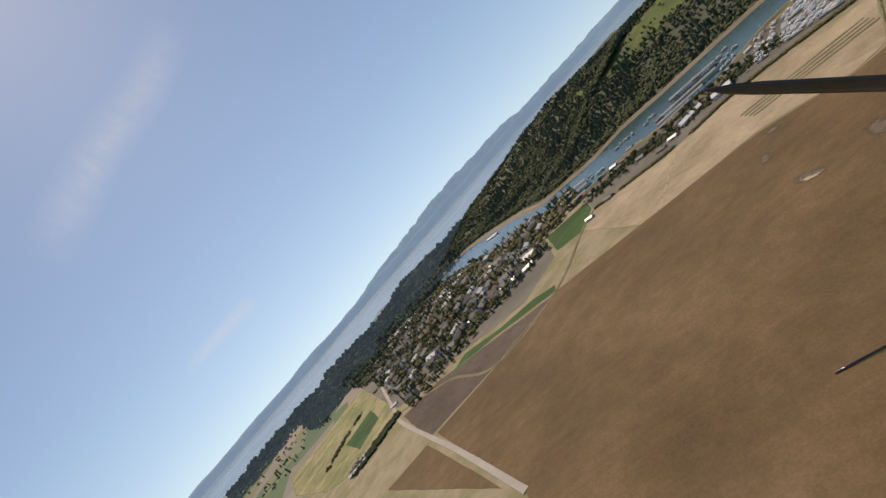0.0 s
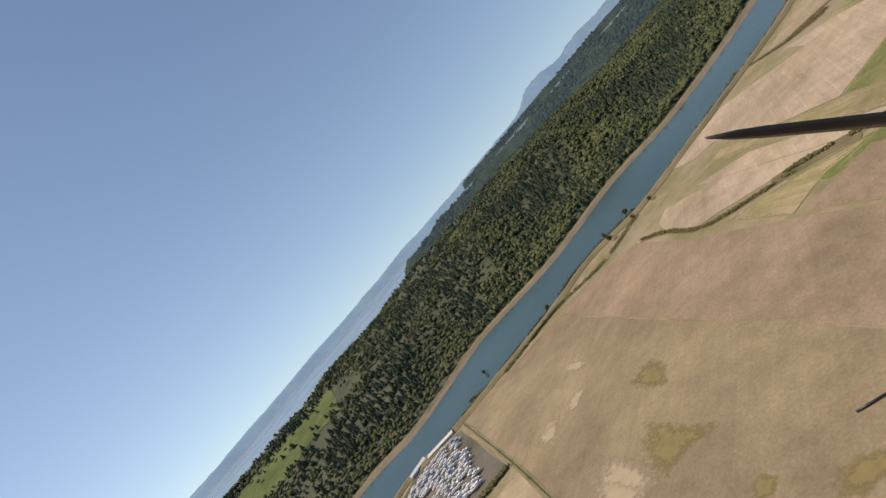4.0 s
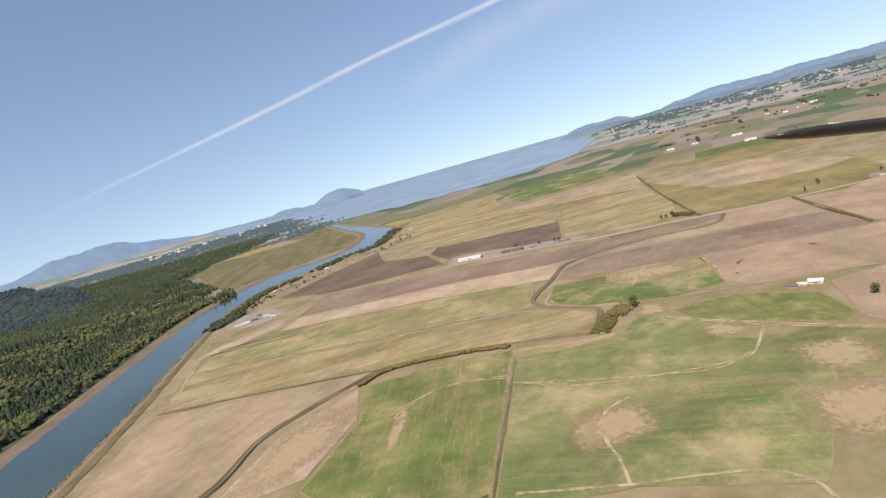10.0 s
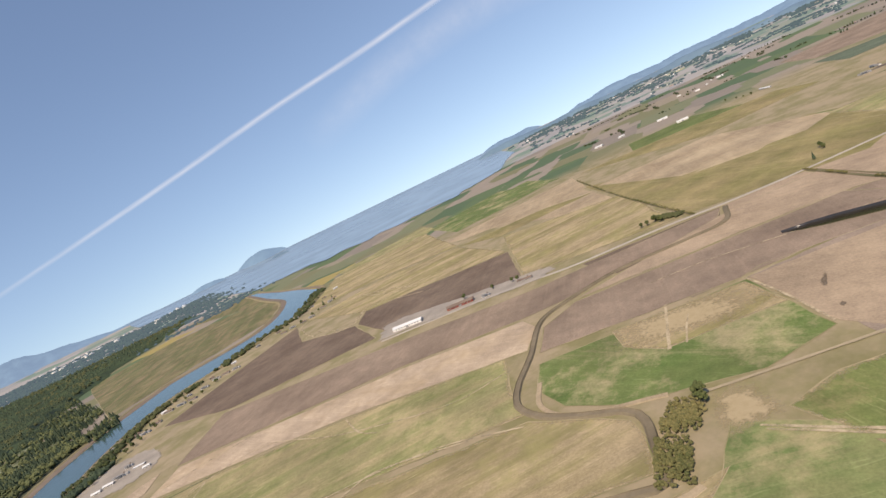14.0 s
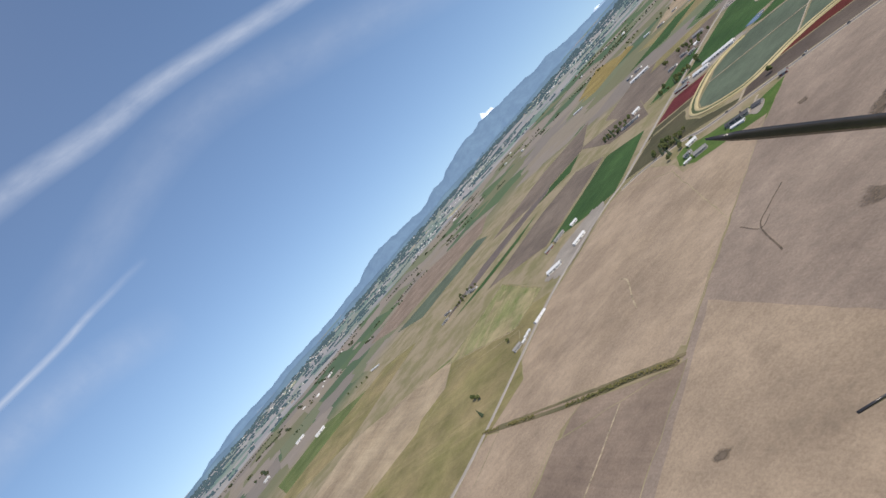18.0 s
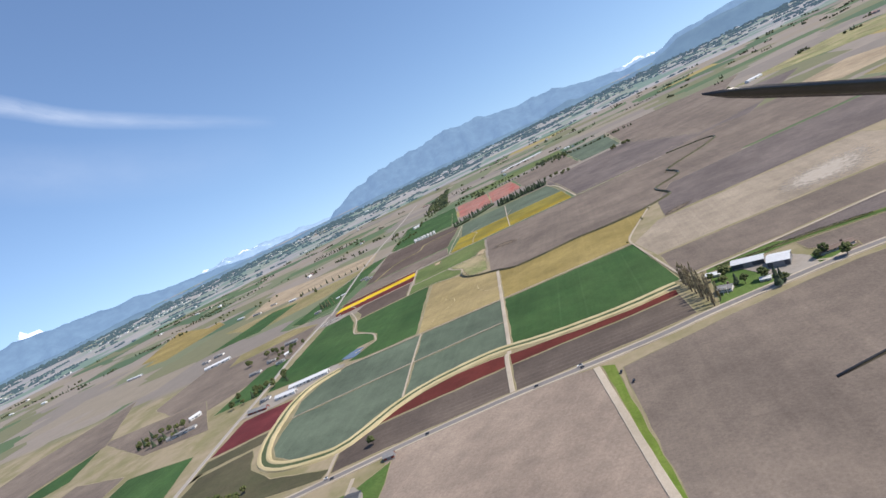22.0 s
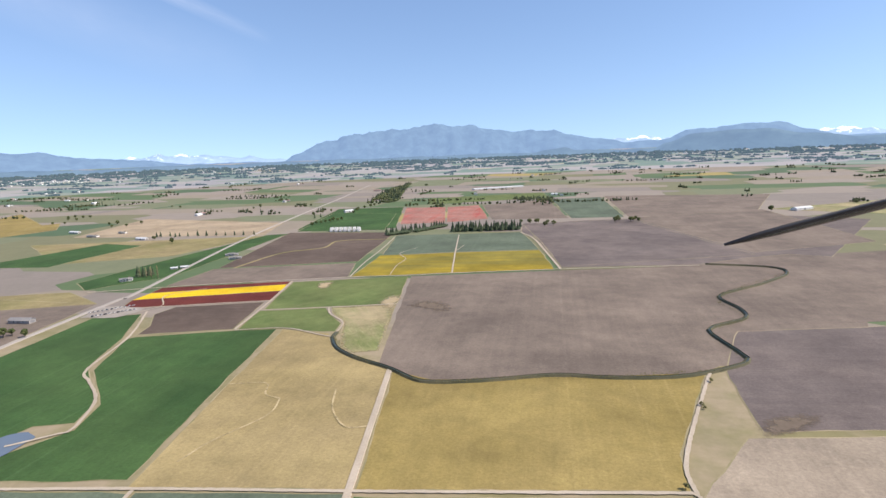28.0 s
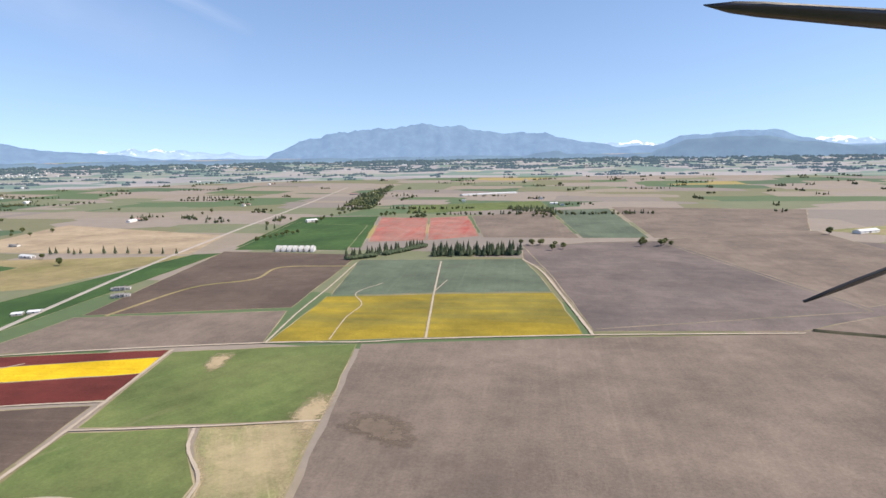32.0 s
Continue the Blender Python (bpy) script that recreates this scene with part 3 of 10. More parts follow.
def part(name, bm, material, parent, label="", smooth=False):
    """One mesh object under a thing or a part."""
    ob = new(name, mesh(name, bm, material, smooth) if isinstance(bm, bmesh.types.BMesh) else bm)
    ob.parent = parent
    if label:
        ob["label"] = label
    return ob


def empty(name, m, label, category, group="", kind=""):
    ob = new(name)
    ob.matrix_basis = m
    return tagged(ob, label, category, group, kind)


def box(bm, x0, x1, y0, y1, z0, z1):
    v = [bm.verts.new((x, y, z)) for z in (z0, z1) for y in (y0, y1) for x in (x0, x1)]
    for f in ((0, 2, 3, 1), (4, 5, 7, 6), (0, 1, 5, 4), (1, 3, 7, 5), (3, 2, 6, 7), (2, 0, 4, 6)):
        bm.faces.new([v[i] for i in f])
    return bm


def boxed(*a):
    return box(bmesh.new(), *a)


LAYER = [0]


def ragged(pts, amount=0.55):
    """An outline with many corners that strays a little from its straight edges."""
    out = []
    for (x0, y0), (x1, y1) in zip(pts, pts[1:] + pts[:1]):
        far = math.hypot(x0, y0 - 70)
        run = math.hypot(x1 - x0, y1 - y0)
        n = max(1, min(60, int(run / max(6.0, far / 45))))
        for i in range(n):
            u = i / n
            p = Vector((x0 + (x1 - x0) * u, y0 + (y1 - y0) * u, 0))
            k = amount * (1 + far / 900)
            out.append((p.x + k * noise.fractal(p * 0.11, 1.0, 2.0, 3), p.y + k * noise.fractal(p * 0.11 + Vector((0, 0, 7)), 1.0, 2.0, 3)))
    return out


# fields that run into their neighbours with no strip between
UNFENCED = ("grey-brown soil along the creek", "wide grey-brown harrowed field in a creek bend", "grey-brown harrowed field beyond the creek", "green field with dry streaks", "green field beside a farm track", "grass strip along a sandy field")


def slab(name, mat, pts, label, category="field", top=None, kind="structure"):
    """A field or yard: one flat sheet with a little thickness."""
    LAYER[0] += 1
    z = 0.04 + 0.0009 * LAYER[0] if top is None else top
    pts = ragged(pts)
    flat = [Vector((x, y, 0)) for x, y in pts]
    up = [land(x, y, z) for x, y in pts]
    dn = [land(x, y, -0.3) for x, y in pts]
    k = len(pts)
    faces = [tuple(f) for f in tessellate_polygon([flat])] + [(i, k + i, k + (i + 1) % k, (i + 1) % k) for i in range(k)]
    me = bpy.data.meshes.new(name)
    me.from_pydata(up + dn, [], faces)
    me.materials.append(M[mat])
    bm = bmesh.new()
    bm.from_mesh(me)
    for f in bm.faces:
        f.normal_update()
        if len(f.verts) == 3 and f.normal.z < 0:
            f.normal_flip()
    bm.to_mesh(me)
    bm.free()
    ob = tagged(new(name, me), label, category, kind=kind)
    if category == "field" and mat not in ("drybrown", "sand2", "esand", "wsand", "wbrown") and label not in UNFENCED:
        # a thin strip of rough grass and bare earth along the edge
        eb = bmesh.new()
        ring = [(Vector((x, y, 0)), 0.22 * (1 + math.hypot(x, y - 70) / 700)) for x, y in pts]
        rows = []
        for i, (p, w) in enumerate(ring):
            t = (ring[(i + 1) % k][0] - ring[i - 1][0]).normalized()
            s = Vector((t.y, -t.x, 0)) * w * (0.7 + 0.6 * noise.noise(p * 0.2))
            rows.append((eb.verts.new(land(*(p - s).xy, z + 0.0012)), eb.verts.new(land(*(p + s).xy, z + 0.0012))))
        for a, b in zip(rows, rows[1:] + rows[:1]):
            f = eb.faces.new((a[0], a[1], b[1], b[0]))
            f.normal_update()
            if f.normal.z < 0:
                f.normal_flip()
        em = bpy.data.meshes.new("edge_strip")
        eb.to_mesh(em)
        eb.free()
        em.materials.append(M["edge"])
        part("edge_strip", em, "edge", ob)
    if category == "field" and mat in ("bgreen", "pgreen", "tan2"):
        # the crop thins out towards the edge
        area = sum(a[0] * b[1] - b[0] * a[1] for a, b in zip(pts, pts[1:] + pts[:1]))
        mb = bmesh.new()
        uvl = mb.loops.layers.uv.new("UVMap")
        rows = []
        for i in range(k):
            t = (Vector((*pts[(i + 1) % k], 0)) - Vector((*pts[i - 1], 0))).normalized()
            s = Vector((-t.y, t.x, 0)) * (1 if area > 0 else -1)
            p = Vector((*pts[i], 0))
            q = p + s * (2.6 + 3.0 * noise.noise(p * 0.06))
            rows.append(((mb.verts.new(land(p.x, p.y, z + 0.0006)), 0.5), (mb.verts.new(land(q.x, q.y, z + 0.0006)), 0.0)))
        for a, b in zip(rows, rows[1:] + rows[:1]):
            quad = (a[0], a[1], b[1], b[0])
            f = mb.faces.new([v for v, _ in quad])
            for lp, (_, u) in zip(f.loops, quad):
                lp[uvl].uv = (u, 0.5)
            f.normal_update()
            if f.normal.z < 0:
                f.normal_flip()
        mm = bpy.data.meshes.new("dry_margin")
        mb.to_mesh(mm)
        mb.free()
        mm.materials.append(M["worn"])
        part("dry_margin", mm, "worn", ob)
    return ob


def curve_pts(pts, step=7.0):
    """A smooth line through the given places."""
    p = [Vector((x, y, 0)) for x, y in pts]
    p = [p[0] * 2 - p[1]] + p + [p[-1] * 2 - p[-2]]
    out = []
    for a, b, c, d in zip(p, p[1:], p[2:], p[3:]):
        n = max(1, int((c - b).length / step))
        for i in range(n):
            u = i / n
            out.append(0.5 * ((2 * b) + (c - a) * u + (2 * a - 5 * b + 4 * c - d) * u * u + (3 * b - a - 3 * c + d) * u ** 3))
    return out + [p[-2]]


def ribbon(bm, line, offs, jitter=0.0):
    """A strip along a line: offs holds (side, height) pairs across it."""
    rows = []
    rnd = random.Random(len(line))
    for i, p in enumerate(line):
        t = (line[min(i + 1, len(line) - 1)] - line[max(i - 1, 0)]).normalized()
        s = Vector((t.y, -t.x, 0))
        rows.append([bm.verts.new(land(*(p + s * (o + rnd.uniform(-jitter, jitter))).xy, z)) for o, z in offs])
    for a, b in zip(rows, rows[1:]):
        for i in range(len(offs) - 1):
            bm.faces.new((a[i], a[i + 1], b[i + 1], b[i]))
    return bm


def lane(name, mat, width, pts, label, top=None, category="lane"):
    LAYER[0] += 1
    z = 0.27 + 0.002 * (LAYER[0] % 60) if top is None else top
    w = width / 2
    line = curve_pts(pts, max(1.5, min(7.0, width * 1.6)))
    if width < 1.7:
        bm = ribbon(bmesh.new(), line, ((-w, z), (w, z)), width * 0.12)
    else:
        bm = ribbon(bmesh.new(), line, ((-w - 0.3, -0.3), (-w, z), (w, z), (w + 0.3, -0.3)), width * 0.03)
    return tagged(new(name, mesh(name, bm, mat)), label, category, kind="structure")


def channel(name, bank, width, pts, label, wet, wet_width, category="creek"):
    """A water course: two raised banks and water lying lower between them."""
    w, v = width / 2, wet_width / 2
    line = curve_pts(pts, 4.0)
    root = empty(name, Matrix(), label, category, kind="structure")
    for s in (-1, 1):
        offs = ((s * (w + 0.5), -0.2), (s * w, 0.75), (s * (w * 0.45 + v * 0.55), 0.95), (s * (v + 0.2), 0.8), (s * (v - 0.2), 0.35))
        part("bank", ribbon(bmesh.new(), line, offs if s > 0 else offs[::-1], width * 0.035), bank, root)
    part("water", ribbon(bmesh.new(), line, ((-v - 0.1, 0.62), (v + 0.1, 0.62))), wet, root)
    return root

# ---- large structure ----
def build_ground():
    build_plain("ground", "plain", "wide flat valley floor of fields", [0, 300, 600, 900, 1200, 1499, 1600, 1750, 1950, 2200])
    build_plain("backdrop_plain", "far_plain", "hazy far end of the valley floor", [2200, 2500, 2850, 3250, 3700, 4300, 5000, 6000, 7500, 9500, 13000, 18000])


def build_plain(name, mat, label, rings):
    bm = bmesh.new()
    n = 96
    prev = None
    for r in rings:
        cur = [bm.verts.new(land(CENTRE.x + r * math.sin(2 * math.pi * i / n), CENTRE.y + r * math.cos(2 * math.pi * i / n))) for i in range(n if r else 1)]
        if prev:
            for i in range(n):
                j = (i + 1) % n
                bm.faces.new((prev[0], cur[i], cur[j]) if len(prev) == 1 else (prev[i], cur[i], cur[j], prev[j]))
        prev = cur
    tagged(new(name, mesh(name, bm, mat, True)), label, "ground", kind="structure")


build_ground()

# crest of the ranges on the rim: degrees clockwise from +y, height
CREST = [(-163, 110), (-160, 165), (-157, 175), (-155, 178), (-152, 130), (-148, 85), (-146, 80), (-141, 70), (-137, 40), (-128, 30), (-120, 15), (-112, 25), (-110, 70), (-107, 105), (-104, 105), (-101, 55), (-98, 95), (-95, 125), (-92, 117), (-89, 120), (-84, 118), (-81, 110), (-77, 130), (-75, 160), (-73, 185), (-70, 160), (-66, 135), (-63, 165), (-61, 195), (-58, 225), (-55, 225), (-52, 205), (-49, 185), (-46, 165), (-42, 130), (-39, 115), (-34, 75), (-31, 85), (-27, 65), (-25.3, 118), (-22, 185), (-18.7, 222), (-14.3, 229), (-12, 249), (-9, 230), (-6, 214), (-3.4, 190), (0, 189), (2, 160), (5, 137), (7.6, 112), (10.4, 120), (13.3, 167), (16.6, 176), (19.5, 182), (22.3, 144), (25.2, 104), (27.5, 108), (30, 136), (34.5, 136), (45, 120), (60, 60), (71, 20), (77, 45), (84, 60), (92, 80), (98, 115), (107, 150), (114, 140), (121, 95), (129, 90), (136, 70), (142, 70), (148, 75), (153, 75), (157, 90), (164, 78), (169, 86), (176, 89), (179.5, 175), (183, 140), (185, 152), (190, 140), (193, 114), (197, 110)]
# crest of the wooded foothills before them
FOOT = [(-60, 0), (-53, 30), (-47, 20), (-40, 10), (-36, 15), (-34, 35), (-32, 66), (-29.5, 69), (-26.8, 35), (-22, 10), (-15, 0), (-8, 5), (-4, 20), (-0.5, 86), (1.2, 96), (3, 62), (5, 74), (9, 51), (10.7, 100), (13, 140), (16, 150), (19, 150), (22, 120), (25.6, 95), (28, 100), (31, 125), (34, 120), (45, 90), (62, 20)]


def along_crest(table, deg):
    for (a, p), (b, q) in zip(table, table[1:]):
        if a <= deg <= b:
            f = (deg - a) / (b - a)
            return p + (q - p) * f * f * (3 - 2 * f)
    return table[-1][1]


def skyline(deg):
    h = along_crest(CREST, deg + 360 if deg < -163 else deg)
    return h + (0.1 + 0.34 * math.exp(-((deg - 2) / 30) ** 2)) * max(0.0, h - EYE)


def build_range(name, material, label, radius, depth, a0, a1, height, base=62.0, rough=32.0, step=0.4):
    """A mountain range on the rim: foot, flanks with spurs, crest, and a back slope."""
    bm = bmesh.new()
    rows = []
    k = int((a1 - a0) / step)
    for i in range(k + 1):
        deg = a0 + (a1 - a0) * i / k
        a = radians(deg)
        fade = min(1.0, (i + 0.02 * k) / (0.06 * k), (k - i + 0.02 * k) / (0.06 * k)) if a1 - a0 < 359 else 1.0
        top = base + (height(deg) - base) * fade
        row = []
        for s in (0, 0.18, 0.36, 0.54, 0.72, 0.88, 1.0, 1.25):
            r = radius - depth * (1 - min(s, 1.0)) + max(0, s - 1) * 200
            h = base - 40 + (top - base + 40) * (min(s, 1.0) ** 1.15) if s <= 1 else base - 60
            p = Vector((CENTRE.x + r * math.sin(a), CENTRE.y + r * math.cos(a), 0))
            amp = rough * (1 if s < 1 else 0.45) * (top - base) / 200
            if s <= 1:
                h += amp * (noise.fractal(p * 0.006, 1.0, 2.1, 5) + 0.5 * noise.fractal(p * 0.02 + Vector((0, 0, 9)), 1.0, 2.0, 4))
            row.append(bm.verts.new((p.x, p.y, h)))
        rows.append(row)
    for x, y in zip(rows, rows[1:]):
        for j in range(7):
            bm.faces.new((x[j], y[j], y[j + 1], x[j + 1]))
    tagged(new(name, mesh(name, bm, material, True)), label, "mountains", kind="structure")


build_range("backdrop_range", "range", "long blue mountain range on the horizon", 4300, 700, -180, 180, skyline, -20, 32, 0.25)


def peaks(d):
    cone = max(0.0, 1 - abs(d + 54) / 3.4)
    return 60 + 235 * cone ** 0.9 + 50 * cone * noise.fractal(Vector((d * 1.7, 9, 0)), 1.0, 2.0, 4) + 34 * noise.fractal(Vector((d * 0.5, 3, 0)), 1.0, 2.0, 5) + 84 * math.exp(-((d + 36) / 9) ** 2) + 85 * math.exp(-((d - 9) / 9) ** 2) + 90 * math.exp(-((d - 24) / 9) ** 2)


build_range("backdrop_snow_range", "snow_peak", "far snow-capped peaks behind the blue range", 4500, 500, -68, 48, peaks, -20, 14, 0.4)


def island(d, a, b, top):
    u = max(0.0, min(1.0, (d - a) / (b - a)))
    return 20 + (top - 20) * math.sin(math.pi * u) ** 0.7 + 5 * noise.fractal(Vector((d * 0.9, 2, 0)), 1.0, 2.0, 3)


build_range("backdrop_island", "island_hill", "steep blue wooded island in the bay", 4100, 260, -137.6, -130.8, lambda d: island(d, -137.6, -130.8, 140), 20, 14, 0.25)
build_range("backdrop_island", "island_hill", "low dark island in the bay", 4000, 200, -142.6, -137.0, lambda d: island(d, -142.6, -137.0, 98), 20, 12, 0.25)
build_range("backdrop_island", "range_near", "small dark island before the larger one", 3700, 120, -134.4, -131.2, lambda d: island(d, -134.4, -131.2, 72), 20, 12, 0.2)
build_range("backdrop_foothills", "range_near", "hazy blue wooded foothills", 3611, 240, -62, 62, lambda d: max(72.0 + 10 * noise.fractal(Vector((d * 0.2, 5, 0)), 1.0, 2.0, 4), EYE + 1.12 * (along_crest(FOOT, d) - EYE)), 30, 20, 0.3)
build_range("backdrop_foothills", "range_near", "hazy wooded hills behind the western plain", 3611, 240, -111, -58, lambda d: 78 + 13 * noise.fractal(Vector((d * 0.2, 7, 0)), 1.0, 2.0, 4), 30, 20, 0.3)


def wooded_ridge(label, radius, depth, a0, a1, top, wave):
    """A far wooded ridge: rough crest, rounded flanks, crowns standing out of it."""
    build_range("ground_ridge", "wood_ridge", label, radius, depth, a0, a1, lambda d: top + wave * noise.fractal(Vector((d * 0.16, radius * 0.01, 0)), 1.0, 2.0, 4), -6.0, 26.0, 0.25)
    RIDGES.append((label, radius, depth, a0, a1, top, wave))


RIDGES = []


def bay(label, shore, step=0.6):
    """Tidal water from a winding shore out to the rim of the plain: shore holds (degrees, metres out)."""
    bm = bmesh.new()
    rows = []
    a = shore[0][0]
    while a <= shore[-1][0]:
        for (a0, r0), (a1, r1) in zip(shore, shore[1:]):
            if a0 <= a <= a1:
                near = r0 + (r1 - r0) * (a - a0) / (a1 - a0)
        near *= 1 + 0.05 * noise.fractal(Vector((a * 0.5, 3, 0)), 1.0, 2.0, 4)
        row = []
        for i in range(15):
            r = near * (17500 / near) ** (i / 14)
            row.append(bm.verts.new(land(CENTRE.x + r * math.sin(radians(a)), CENTRE.y + r * math.cos(radians(a)), 0.6 + r * 0.00035)))
        rows.append(row)
        a += step
    for p, q in zip(rows, rows[1:]):
        for j in range(14):
            bm.faces.new((p[j], q[j], q[j + 1], p[j + 1]))
    tagged(new("bay_water", mesh("bay_water", bm, "sea", True)), label, "water", kind="structure")


bay("pale blue sea channel between far islands", [(70, 2600), (76, 2100), (84, 1700), (92, 2300), (100, 2000), (112, 1950), (140, 1900), (170, 1950), (180, 2300), (190, 3000)])
bay("pale blue tidal bay", [(-147, 6000), (-142, 4200), (-140, 2150), (-135, 1990), (-131, 1830), (-125, 1790), (-118, 1815), (-112, 2150), (-108, 3500)])
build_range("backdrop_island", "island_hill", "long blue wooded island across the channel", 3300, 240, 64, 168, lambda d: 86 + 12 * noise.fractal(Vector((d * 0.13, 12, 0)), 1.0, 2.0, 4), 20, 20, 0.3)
wooded_ridge("dark wooded headland in the channel", 1750, 160, 72.5, 82.4, 30, 5)
wooded_ridge("dark wooded hills beyond the town", 1560, 330, 80, 108, 32, 16)
wooded_ridge("low dark wooded hills far behind the river forest", 3300, 320, 165, 198, 78, 10)
wooded_ridge("dark wooded hills behind the river forest", 1750, 380, 150, 197, 66, 14)

